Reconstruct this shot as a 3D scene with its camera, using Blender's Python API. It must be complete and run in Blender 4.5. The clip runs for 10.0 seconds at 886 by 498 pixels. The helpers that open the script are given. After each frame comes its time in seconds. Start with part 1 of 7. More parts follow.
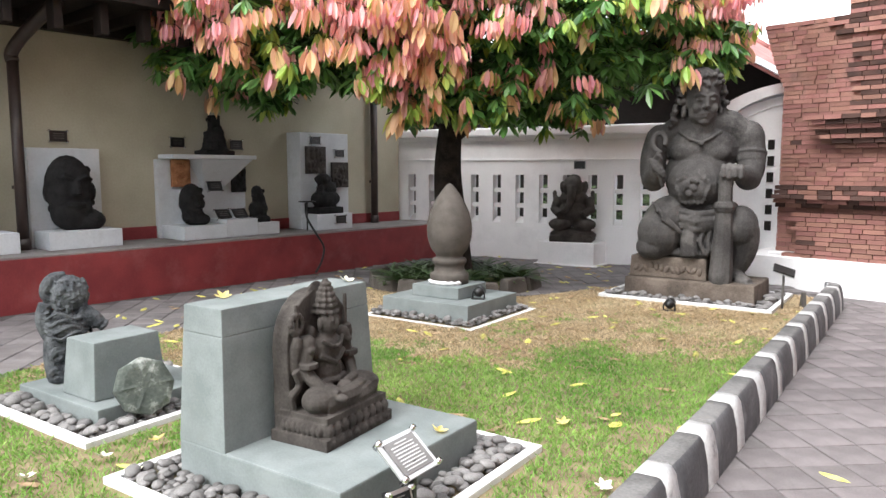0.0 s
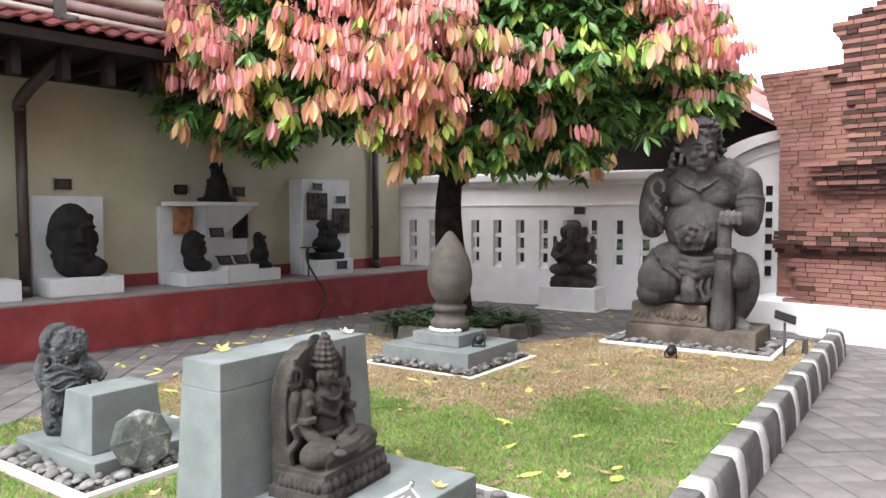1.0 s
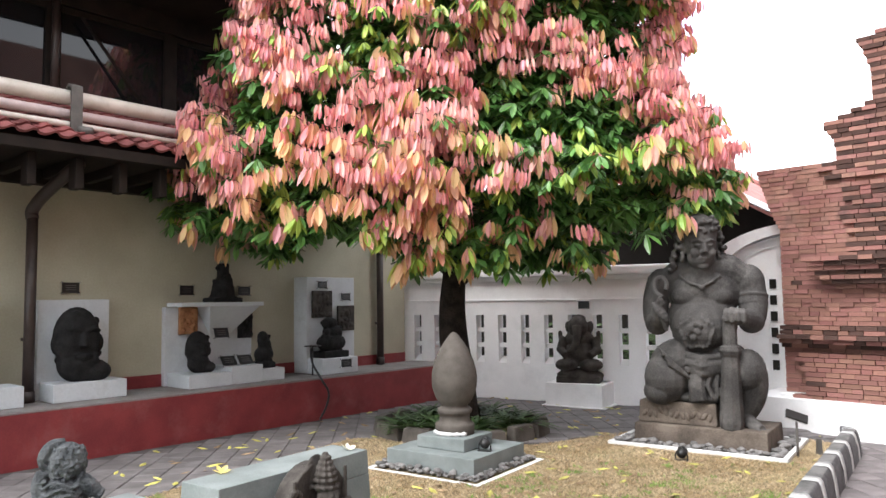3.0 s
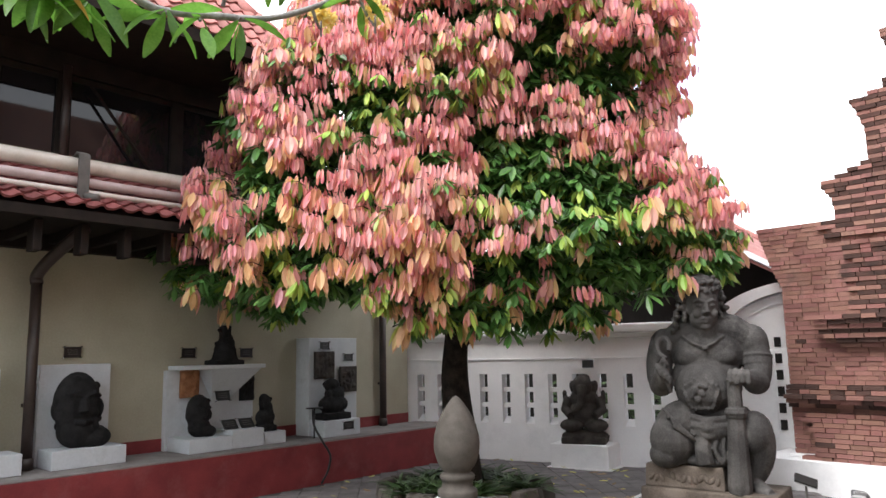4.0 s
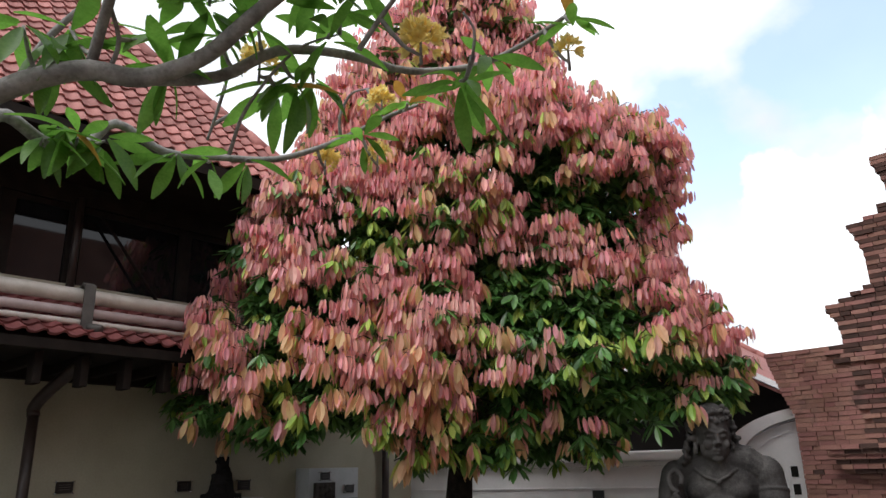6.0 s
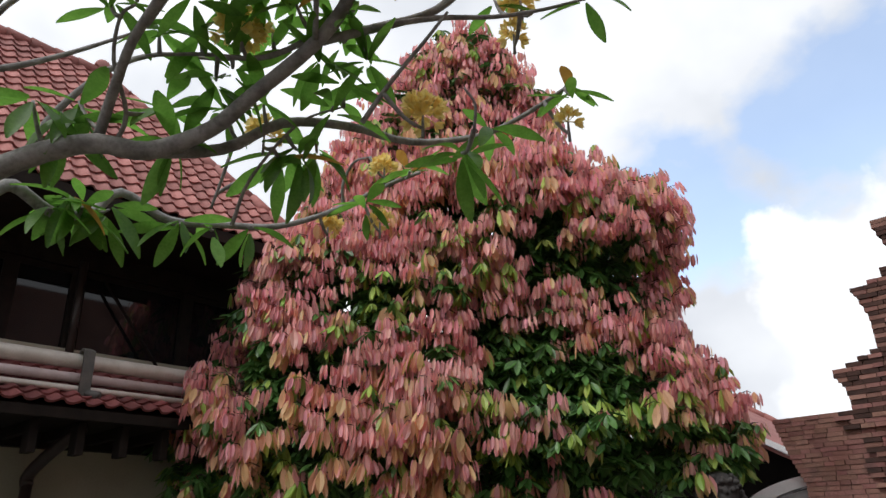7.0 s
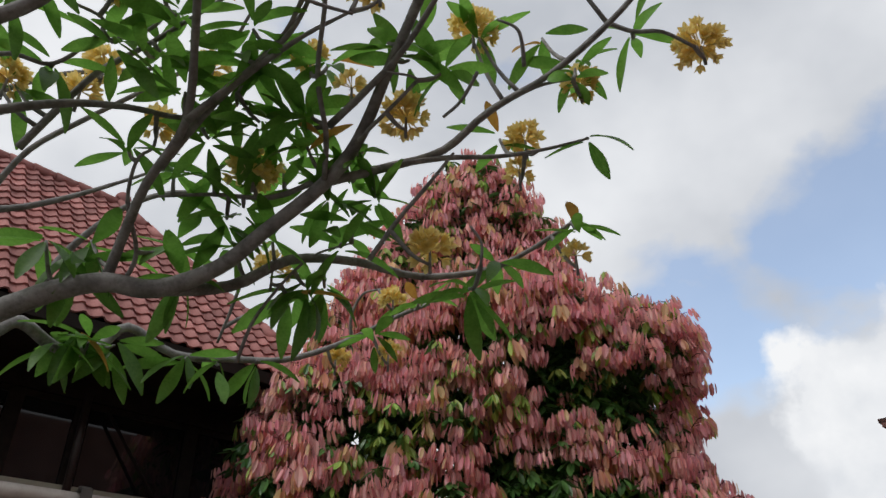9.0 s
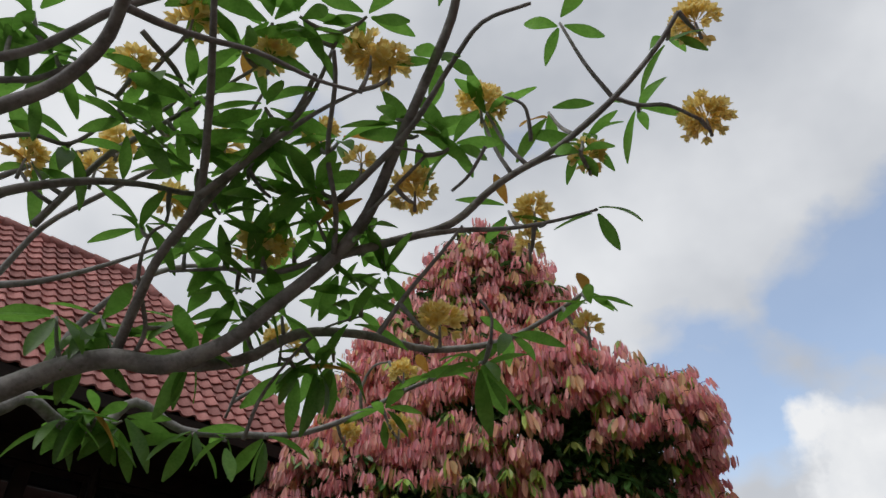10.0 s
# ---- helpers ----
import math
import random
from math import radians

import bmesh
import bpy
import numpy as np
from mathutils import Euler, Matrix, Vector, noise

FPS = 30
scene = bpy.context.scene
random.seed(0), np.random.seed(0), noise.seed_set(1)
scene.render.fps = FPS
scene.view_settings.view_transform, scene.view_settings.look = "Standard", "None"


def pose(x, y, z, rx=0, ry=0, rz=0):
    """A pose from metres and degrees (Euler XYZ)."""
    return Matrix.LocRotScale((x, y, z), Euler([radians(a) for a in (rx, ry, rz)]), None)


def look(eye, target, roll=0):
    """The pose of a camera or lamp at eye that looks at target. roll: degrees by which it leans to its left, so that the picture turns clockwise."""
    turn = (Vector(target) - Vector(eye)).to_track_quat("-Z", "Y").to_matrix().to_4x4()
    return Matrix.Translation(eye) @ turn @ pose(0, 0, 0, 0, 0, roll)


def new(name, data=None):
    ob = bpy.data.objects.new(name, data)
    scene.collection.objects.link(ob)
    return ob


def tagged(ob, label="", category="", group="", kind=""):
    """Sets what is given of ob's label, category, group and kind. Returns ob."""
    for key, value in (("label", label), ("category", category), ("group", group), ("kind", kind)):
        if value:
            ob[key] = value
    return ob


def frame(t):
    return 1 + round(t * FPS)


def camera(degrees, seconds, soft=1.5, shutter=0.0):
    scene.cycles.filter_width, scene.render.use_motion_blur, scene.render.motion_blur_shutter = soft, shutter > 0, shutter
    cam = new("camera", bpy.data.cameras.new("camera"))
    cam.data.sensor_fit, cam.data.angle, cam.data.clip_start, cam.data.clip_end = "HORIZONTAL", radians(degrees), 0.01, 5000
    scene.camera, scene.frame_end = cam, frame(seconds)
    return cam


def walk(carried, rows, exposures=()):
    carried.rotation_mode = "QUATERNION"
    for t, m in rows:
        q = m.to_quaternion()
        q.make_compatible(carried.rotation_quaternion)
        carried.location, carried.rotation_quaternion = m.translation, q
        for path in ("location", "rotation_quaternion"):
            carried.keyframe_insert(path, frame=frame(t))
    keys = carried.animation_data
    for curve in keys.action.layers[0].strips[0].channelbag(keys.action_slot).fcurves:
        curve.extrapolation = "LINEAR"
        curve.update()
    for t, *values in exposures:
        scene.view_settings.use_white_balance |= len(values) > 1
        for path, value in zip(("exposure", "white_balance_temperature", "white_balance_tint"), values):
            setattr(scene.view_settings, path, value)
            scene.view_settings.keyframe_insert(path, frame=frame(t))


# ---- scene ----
# camera: rows of seconds, x, y, z, yaw, pitch, roll
cam = camera(63.45, 10.0)
ROWS = [
    (0.0, 0.000, -0.000, 1.500, 0.00, -6.30, 0.02),
    (0.5, 0.007, -0.012, 1.528, 0.08, -4.64, -0.04),
    (1.0, 0.014, -0.019, 1.559, 0.13, -2.96, -0.07),
    (1.5, 0.020, -0.015, 1.604, 0.22, -1.59, -0.06),
    (2.0, 0.027, -0.030, 1.634, 0.33, -0.09, -0.30),
    (2.5, 0.035, -0.042, 1.669, 0.44, 1.87, -0.53),
    (4.0, 0.079, -0.104, 1.813, 0.84, 8.19, -1.13),
    (4.5, 0.118, -0.118, 1.877, 1.09, 10.29, -1.24),
    (5.0, 0.132, -0.124, 1.909, 1.17, 12.60, -1.34),
    (5.5, 0.138, -0.134, 1.941, 1.20, 14.94, -1.36),
    (7.0, 0.147, -0.160, 2.065, 1.32, 21.81, -1.40),
    (7.5, 0.156, -0.160, 2.088, 1.41, 24.25, -1.37),
    (8.0, 0.168, -0.142, 2.124, 1.58, 26.59, -1.34),
    (8.5, 0.181, -0.119, 2.165, 2.03, 28.89, -1.19),
    (9.0, 0.185, -0.151, 2.175, 2.23, 31.48, -1.30),
    (9.5, 0.196, -0.158, 2.203, 2.72, 34.12, -1.13),
    (10.0, 0.208, -0.155, 2.219, 3.35, 36.81, -1.13),
]
EXPOSURES = [(0.0, 1.44), (2.5, 1.44), (4.0, 1.04), (4.5, 0.76), (5.0, 0.48), (5.5, 0.19), (7.0, -0.38), (7.5, -0.54), (8.0, -0.67), (9.0, -0.83), (10.0, -0.92)]


def stance(x, y, z, yaw, pitch, roll):
    yw, pt = radians(yaw), radians(pitch)
    ahead = Vector((-math.sin(yw) * math.cos(pt), math.cos(yw) * math.cos(pt), math.sin(pt)))
    eye = Vector((x, y, z))
    return look(eye, eye + ahead, roll)


walk(cam, [(r[0], stance(*r[1:])) for r in ROWS], EXPOSURES)

# ---- sky and light ----
SUN_DIR = Vector((-0.45, -0.42, 0.79)).normalized()
world = bpy.data.worlds.new("sky")
scene.world = world
world.use_nodes = True
wn, wl = world.node_tree.nodes, world.node_tree.links
wn.clear()


def wnode(kind, **kw):
    n = wn.new(kind)
    for k, v in kw.items():
        n.inputs[k].default_value = v
    return n


sky = wn.new("ShaderNodeTexSky")
sky.sky_type, sky.sun_disc = "NISHITA", False
sky.sun_elevation = math.asin(SUN_DIR.z)
sky.sun_rotation = math.atan2(SUN_DIR.x, SUN_DIR.y)
sky.air_density, sky.dust_density = 1.0, 1.5
tc = wn.new("ShaderNodeTexCoord")
stretch = wn.new("ShaderNodeMapping")
stretch.inputs["Scale"].default_value = (1.0, 1.0, 1.35)
stretch.inputs["Location"].default_value = (0.36, 0.1, 0.42)
wl.new(tc.outputs["Generated"], stretch.inputs["Vector"])
big = wnode("ShaderNodeTexNoise", Scale=1.5, Detail=6.0, Roughness=0.5, Distortion=0.1)
fine = wnode("ShaderNodeTexNoise", Scale=2.2, Detail=5.0, Roughness=0.5)
wl.new(stretch.outputs[0], big.inputs["Vector"])
wl.new(stretch.outputs[0], fine.inputs["Vector"])
# a long clearing in the cloud, low in the north-east
gaps = []
for centre, reach, depth in (((0.425, 0.77, 0.48), 0.23, 0.42), ((0.29, 0.855, 0.42), 0.21, 0.46)):
    gap = wn.new("ShaderNodeVectorMath")
    gap.operation = "DISTANCE"
    gap.inputs[1].default_value = centre
    wl.new(tc.outputs["Generated"], gap.inputs[0])
    amount = wnode("ShaderNodeMapRange", **{"From Min": 0.05, "From Max": reach, "To Min": depth, "To Max": 0.0})
    wl.new(gap.outputs["Value"], amount.inputs["Value"])
    gaps.append(amount)
gap_amount = wn.new("ShaderNodeMath")
gap_amount.operation = "MAXIMUM"
wl.new(gaps[0].outputs[0], gap_amount.inputs[0])
wl.new(gaps[1].outputs[0], gap_amount.inputs[1])
cover = wn.new("ShaderNodeMath")
cover.operation = "SUBTRACT"
wl.new(big.outputs["Fac"], cover.inputs[0])
wl.new(gap_amount.outputs[0], cover.inputs[1])
edge = wnode("ShaderNodeTexNoise", Scale=4.2, Detail=9.0, Roughness=0.52)
wl.new(stretch.outputs[0], edge.inputs["Vector"])
ragged = wn.new("ShaderNodeMath")
ragged.operation = "MULTIPLY_ADD"
ragged.inputs[1].default_value, ragged.inputs[2].default_value = 0.95, -0.475
wl.new(edge.outputs["Fac"], ragged.inputs[0])
torn = wn.new("ShaderNodeMath")
torn.operation = "ADD"
wl.new(cover.outputs[0], torn.inputs[0])
wl.new(ragged.outputs[0], torn.inputs[1])
mask = wn.new("ShaderNodeValToRGB")
mask.color_ramp.elements[0].color = (0.22, 0.22, 0.22, 1)
mask.color_ramp.elements[0].position, mask.color_ramp.elements[1].position = 0.19, 0.33
wl.new(torn.outputs[0], mask.inputs["Fac"])
shade = wn.new("ShaderNodeValToRGB")
shade.color_ramp.elements[0].position, shade.color_ramp.elements[1].position = 0.36, 0.66
shade.color_ramp.elements[0].color = (0.92, 0.97, 1.06, 1)
shade.color_ramp.elements[1].color = (1.52, 1.55, 1.60, 1)
wl.new(fine.outputs["Fac"], shade.inputs["Fac"])
sky_gain = wn.new("ShaderNodeMixRGB")
sky_gain.blend_type = "MULTIPLY"
sky_gain.inputs["Fac"].default_value = 1.0
sky_gain.inputs["Color2"].default_value = (0.50, 0.46, 0.42, 1)
wl.new(sky.outputs[0], sky_gain.inputs["Color1"])
sky_mix = wn.new("ShaderNodeMixRGB")
wl.new(mask.outputs["Color"], sky_mix.inputs["Fac"])
wl.new(sky_gain.outputs[0], sky_mix.inputs["Color1"])
wl.new(shade.outputs["Color"], sky_mix.inputs["Color2"])
# a bright heap of cumulus under the clearing
heap = wn.new("ShaderNodeVectorMath")
heap.operation = "DISTANCE"
heap.inputs[1].default_value = (0.56, 0.80, 0.20)
wl.new(tc.outputs["Generated"], heap.inputs[0])
puff = wnode("ShaderNodeTexNoise", Scale=6.5, Detail=8.0, Roughness=0.52)
wl.new(tc.outputs["Generated"], puff.inputs["Vector"])
billow = wn.new("ShaderNodeMath")
billow.operation = "MULTIPLY_ADD"
billow.inputs[1].default_value = 0.36
wl.new(puff.outputs["Fac"], billow.inputs[0])
wl.new(heap.outputs["Value"], billow.inputs[2])
heap_mask = wnode("ShaderNodeMapRange", **{"From Min": 0.37, "From Max": 0.40, "To Min": 1.0, "To Max": 0.0})
wl.new(billow.outputs[0], heap_mask.inputs["Value"])
heap_shade = wn.new("ShaderNodeValToRGB")
heap_shade.color_ramp.elements[0].position, heap_shade.color_ramp.elements[1].position = 0.40, 0.62
heap_shade.color_ramp.elements[0].color = (1.62, 1.64, 1.67, 1)
heap_shade.color_ramp.elements[1].color = (1.25, 1.30, 1.38, 1)
wl.new(puff.outputs["Fac"], heap_shade.inputs["Fac"])
heap_mix = wn.new("ShaderNodeMixRGB")
wl.new(heap_mask.outputs[0], heap_mix.inputs["Fac"])
wl.new(sky_mix.outputs[0], heap_mix.inputs["Color1"])
wl.new(heap_shade.outputs["Color"], heap_mix.inputs["Color2"])
back = wnode("ShaderNodeBackground", Strength=1.0)
wl.new(heap_mix.outputs[0], back.inputs["Color"])
wout = wn.new("ShaderNodeOutputWorld")
wl.new(back.outputs[0], wout.inputs["Surface"])

sun = new("sun", bpy.data.lights.new("sun", "SUN"))
sun.data.energy, sun.data.angle, sun.data.color = 2.1, radians(28), (1.0, 0.98, 0.965)
sun.matrix_world = look(SUN_DIR * 60, (0, 0, 0))

# ---- materials ----


def material(name, a, b, scale=6.0, rough=0.8, bump=0.15, fine=60.0, metal=0.0, islands=0.0, objects=0.0, hue=0.0, stain=None, stain_scale=1.2, stain_amount=0.5, translucent=0.0, bump_size=0.01):
    """Two mixed tones, fine grain with relief, optional stains, optional variation by piece."""
    m = bpy.data.materials.new(name)
    m.use_nodes = True
    n, l = m.node_tree.nodes, m.node_tree.links
    p = n["Principled BSDF"]
    p.inputs["Roughness"].default_value, p.inputs["Metallic"].default_value = rough, metal
    if rough > 0.7:
        p.inputs["Specular IOR Level"].default_value = 0.25
    co = n.new("ShaderNodeTexCoord")
    n1 = n.new("ShaderNodeTexNoise")
    n1.inputs["Scale"].default_value, n1.inputs["Detail"].default_value = scale, 6
    n2 = n.new("ShaderNodeTexNoise")
    n2.inputs["Scale"].default_value, n2.inputs["Detail"].default_value = fine, 4
    l.new(co.outputs["Object"], n1.inputs["Vector"])
    l.new(co.outputs["Object"], n2.inputs["Vector"])
    r = n.new("ShaderNodeValToRGB")
    r.color_ramp.elements[0].position, r.color_ramp.elements[1].position = 0.32, 0.68
    r.color_ramp.elements[0].color, r.color_ramp.elements[1].color = (*a, 1), (*b, 1)
    add = n.new("ShaderNodeMath")
    add.operation = "MULTIPLY_ADD"
    l.new(n2.outputs["Fac"], add.inputs[0])
    add.inputs[1].default_value = 0.4
    sub = n.new("ShaderNodeMath")
    sub.operation = "SUBTRACT"
    l.new(n1.outputs["Fac"], sub.inputs[0])
    sub.inputs[1].default_value = 0.2
    l.new(sub.outputs[0], add.inputs[2])
    l.new(add.outputs[0], r.inputs["Fac"])
    col = r.outputs["Color"]
    if stain:
        n3 = n.new("ShaderNodeTexNoise")
        n3.inputs["Scale"].default_value, n3.inputs["Detail"].default_value, n3.inputs["Roughness"].default_value = stain_scale, 9, 0.7
        l.new(co.outputs["Object"], n3.inputs["Vector"])
        sr = n.new("ShaderNodeMapRange")
        sr.inputs["From Min"].default_value, sr.inputs["From Max"].default_value = 0.52, 0.72
        sr.inputs["To Max"].default_value = stain_amount
        l.new(n3.outputs["Fac"], sr.inputs["Value"])
        mx = n.new("ShaderNodeMixRGB")
        mx.inputs["Color2"].default_value = (*stain, 1)
        l.new(sr.outputs[0], mx.inputs["Fac"])
        l.new(col, mx.inputs["Color1"])
        col = mx.outputs[0]
    if islands or objects:
        src = n.new("ShaderNodeNewGeometry").outputs["Random Per Island"] if islands else n.new("ShaderNodeObjectInfo").outputs["Random"]
        v = n.new("ShaderNodeMapRange")
        amount = islands or objects
        v.inputs["To Min"].default_value, v.inputs["To Max"].default_value = 1 - amount, 1 + amount
        l.new(src, v.inputs["Value"])
        hs = n.new("ShaderNodeHueSaturation")
        l.new(v.outputs[0], hs.inputs["Value"])
        if hue:
            white = n.new("ShaderNodeTexWhiteNoise")
            white.noise_dimensions = "1D"
            l.new(src, white.inputs["W"])
            hv = n.new("ShaderNodeMapRange")
            hv.inputs["To Min"].default_value, hv.inputs["To Max"].default_value = 0.5 - hue, 0.5 + hue
            l.new(white.outputs["Value"], hv.inputs["Value"])
            l.new(hv.outputs[0], hs.inputs["Hue"])
        l.new(col, hs.inputs["Color"])
        col = hs.outputs[0]
    l.new(col, p.inputs["Base Color"])
    if bump:
        bp = n.new("ShaderNodeBump")
        bp.inputs["Strength"].default_value, bp.inputs["Distance"].default_value = bump, bump_size
        mixh = n.new("ShaderNodeMath")
        mixh.operation = "ADD"
        l.new(n1.outputs["Fac"], mixh.inputs[0])
        l.new(n2.outputs["Fac"], mixh.inputs[1])
        l.new(mixh.outputs[0], bp.inputs["Height"])
        l.new(bp.outputs[0], p.inputs["Normal"])
    if translucent:
        t = n.new("ShaderNodeBsdfTranslucent")
        l.new(col, t.inputs["Color"])
        ms = n.new("ShaderNodeMixShader")
        ms.inputs["Fac"].default_value = translucent
        l.new(p.outputs[0], ms.inputs[1])
        l.new(t.outputs[0], ms.inputs[2])
        l.new(ms.outputs[0], n["Material Output"].inputs["Surface"])
    return m


CREAM = material("cream_plaster", (0.37, 0.35, 0.265), (0.45, 0.43, 0.335), 1.5, 0.9, 0.1, 40, stain=(0.42, 0.40, 0.33), stain_scale=0.9, stain_amount=0.35)
WHITE = material("white_limewash", (0.84, 0.84, 0.845), (0.91, 0.91, 0.915), 2.0, 0.85, 0.15, 35, stain=(0.58, 0.59, 0.60), stain_scale=1.4, stain_amount=0.4)
RED = material("oxide_red_paint", (0.17, 0.022, 0.026), (0.24, 0.036, 0.038), 3.0, 0.55, 0.12, 50, stain=(0.30, 0.13, 0.12), stain_scale=2.5, stain_amount=0.4)
CEMENT = material("bench_cement", (0.20, 0.18, 0.175), (0.29, 0.27, 0.26), 3.0, 0.8, 0.2, 50)
PALE = material("pale_display_paint", (0.50, 0.53, 0.55), (0.60, 0.63, 0.65), 3.0, 0.8, 0.1, 40, stain=(0.33, 0.34, 0.34), stain_scale=3, stain_amount=0.5)
GREY = material("grey_rendered_concrete", (0.15, 0.173, 0.172), (0.215, 0.24, 0.238), 5.0, 0.75, 0.22, 90, stain=(0.17, 0.185, 0.178), stain_scale=3.0, stain_amount=0.4, bump_size=0.004)
ANDESITE = material("andesite_stone", (0.026, 0.0225, 0.020), (0.066, 0.058, 0.052), 7.0, 0.85, 0.5, 70, stain=(0.115, 0.103, 0.094), stain_scale=5, stain_amount=0.5, bump_size=0.005)
BIGSTONE = material("weathered_andesite", (0.026, 0.0245, 0.024), (0.078, 0.073, 0.070), 2.2, 0.85, 0.55, 60, stain=(0.165, 0.155, 0.145), stain_scale=2.6, stain_amount=0.6, bump_size=0.006)
BASESTONE = material("brown_worn_stone", (0.065, 0.052, 0.043), (0.15, 0.122, 0.10), 4, 0.9, 0.5, 60, stain=(0.20, 0.17, 0.145), stain_scale=4, stain_amount=0.5, bump_size=0.006)
BLUESTONE = material("blue_grey_stone", (0.03, 0.034, 0.039), (0.12, 0.128, 0.135), 9.0, 0.85, 0.9, 50, bump_size=0.02)
DARKSTONE = material("dark_basalt", (0.006, 0.006, 0.0065), (0.019, 0.0185, 0.0185), 8.0, 0.85, 0.6, 50, bump_size=0.012)
FINIAL = material("brown_grey_finial_stone", (0.066, 0.058, 0.051), (0.115, 0.102, 0.090), 6.0, 0.9, 0.35, 120, stain=(0.10, 0.09, 0.08), stain_scale=4, stain_amount=0.4)
LICHEN = material("lichened_stone", (0.055, 0.065, 0.058), (0.13, 0.145, 0.125), 6.0, 0.9, 0.5, 50, stain=(0.50, 0.52, 0.49), stain_scale=6.5, stain_amount=0.95)
TERRA = material("terracotta_relief", (0.25, 0.11, 0.05), (0.40, 0.20, 0.10), 9.0, 0.85, 0.7, 60)
PEBBLE_ONE = material("river_pebble_single", (0.10, 0.098, 0.096), (0.21, 0.20, 0.195), 9.0, 0.6, 0.15, 60, objects=0.45)
FRAMEWHITE = material("white_painted_edging", (0.60, 0.60, 0.60), (0.74, 0.74, 0.74), 5, 0.8, 0.2, 60, stain=(0.35, 0.34, 0.32), stain_scale=5, stain_amount=0.6)
KERB_BLACK = material("black_kerb_paint", (0.035, 0.035, 0.038), (0.085, 0.085, 0.09), 4, 0.7, 0.3, 50, stain=(0.20, 0.20, 0.20), stain_scale=6, stain_amount=0.5)
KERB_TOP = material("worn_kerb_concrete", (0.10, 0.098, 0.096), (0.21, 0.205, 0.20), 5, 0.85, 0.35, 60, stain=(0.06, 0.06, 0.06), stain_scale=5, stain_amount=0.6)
KERB_WHITE = material("white_kerb_paint", (0.38, 0.38, 0.38), (0.60, 0.60, 0.59), 6, 0.75, 0.3, 50, stain=(0.12, 0.12, 0.12), stain_scale=6, stain_amount=0.95)
PAVER = material("grey_concrete_paver", (0.125, 0.112, 0.113), (0.185, 0.166, 0.167), 4, 0.85, 0.25, 90, objects=0.18, stain=(0.23, 0.21, 0.21), stain_scale=2, stain_amount=0.4)
PAVER_FAR = material("grey_concrete_paving", (0.12, 0.11, 0.109), (0.175, 0.16, 0.16), 4, 0.85, 0.25, 90, islands=0.16, stain=(0.26, 0.25, 0.25), stain_scale=2, stain_amount=0.4)
JOINT = material("sandy_joint", (0.055, 0.048, 0.045), (0.10, 0.09, 0.085), 6, 0.95, 0.3, 80)
SOIL = material("lawn_soil", (0.13, 0.10, 0.058), (0.26, 0.205, 0.125), 9, 0.95, 0.6, 90, stain=(0.17, 0.22, 0.06), stain_scale=1.1, stain_amount=0.7)
GRASS = material("green_grass", (0.13, 0.30, 0.045), (0.29, 0.47, 0.11), 1.4, 0.6, 0, 8, islands=0.35, translucent=0.35)
STRAW = material("dry_grass", (0.42, 0.31, 0.18), (0.58, 0.47, 0.31), 1.6, 0.75, 0, 8, islands=0.35, translucent=0.25)
BRICK = material("old_red_brick", (0.18, 0.083, 0.068), (0.34, 0.182, 0.150), 1.6, 0.9, 0.5, 70, objects=0.2, hue=0.012, stain=(0.07, 0.05, 0.045), stain_scale=3.2, stain_amount=0.75)
BRICK_FAR = material("old_red_brickwork", (0.18, 0.083, 0.068), (0.34, 0.182, 0.150), 1.6, 0.9, 0.5, 70, islands=0.2, hue=0.012, stain=(0.07, 0.05, 0.045), stain_scale=3.2, stain_amount=0.75)
# dark tone for painted moulding shadows and for stray sooty bricks
BRICK_DARK = material("shade_and_soot_brick", (0.045, 0.030, 0.026), (0.12, 0.062, 0.05), 4, 0.9, 0.5, 70, objects=0.3)
MORTAR = material("brick_joint", (0.13, 0.075, 0.06), (0.22, 0.13, 0.105), 5, 0.95, 0.4, 80)
WOOD = material("dark_brown_timber", (0.009, 0.006, 0.005), (0.021, 0.014, 0.011), 5, 0.8, 0.2, 60)
PIPE = material("brown_painted_pipe", (0.030, 0.020, 0.017), (0.05, 0.035, 0.03), 5, 0.45, 0.05, 60)
PVC = material("ivory_pvc_pipe", (0.55, 0.50, 0.44), (0.66, 0.61, 0.55), 4, 0.45, 0.05, 50, stain=(0.33, 0.28, 0.23), stain_scale=3, stain_amount=0.5)
PVC_PINK = material("faded_pinkish_pipe", (0.42, 0.33, 0.32), (0.55, 0.45, 0.44), 4, 0.5, 0.05, 50, stain=(0.3, 0.24, 0.22), stain_scale=3, stain_amount=0.5)
IRON = material("grey_iron_clamp", (0.07, 0.065, 0.06), (0.12, 0.11, 0.10), 6, 0.6, 0.1, 60)
TILE = material("clay_roof_tile", (0.29, 0.115, 0.10), (0.44, 0.205, 0.185), 4, 0.75, 0.2, 60, objects=0.3, stain=(0.12, 0.06, 0.055), stain_scale=2, stain_amount=0.45)
TILE_RED = material("red_canopy_tile", (0.15, 0.038, 0.038), (0.27, 0.085, 0.08), 4, 0.7, 0.2, 60, objects=0.3, stain=(0.10, 0.05, 0.045), stain_scale=2, stain_amount=0.45)
TILE_FAR = material("clay_roof_tiling", (0.29, 0.115, 0.10), (0.44, 0.205, 0.185), 4, 0.75, 0.2, 60, islands=0.3, stain=(0.12, 0.06, 0.055), stain_scale=2, stain_amount=0.45)
BARK = material("dark_bark", (0.010, 0.0075, 0.006), (0.030, 0.023, 0.018), 9, 0.95, 0.9, 50, bump_size=0.02)
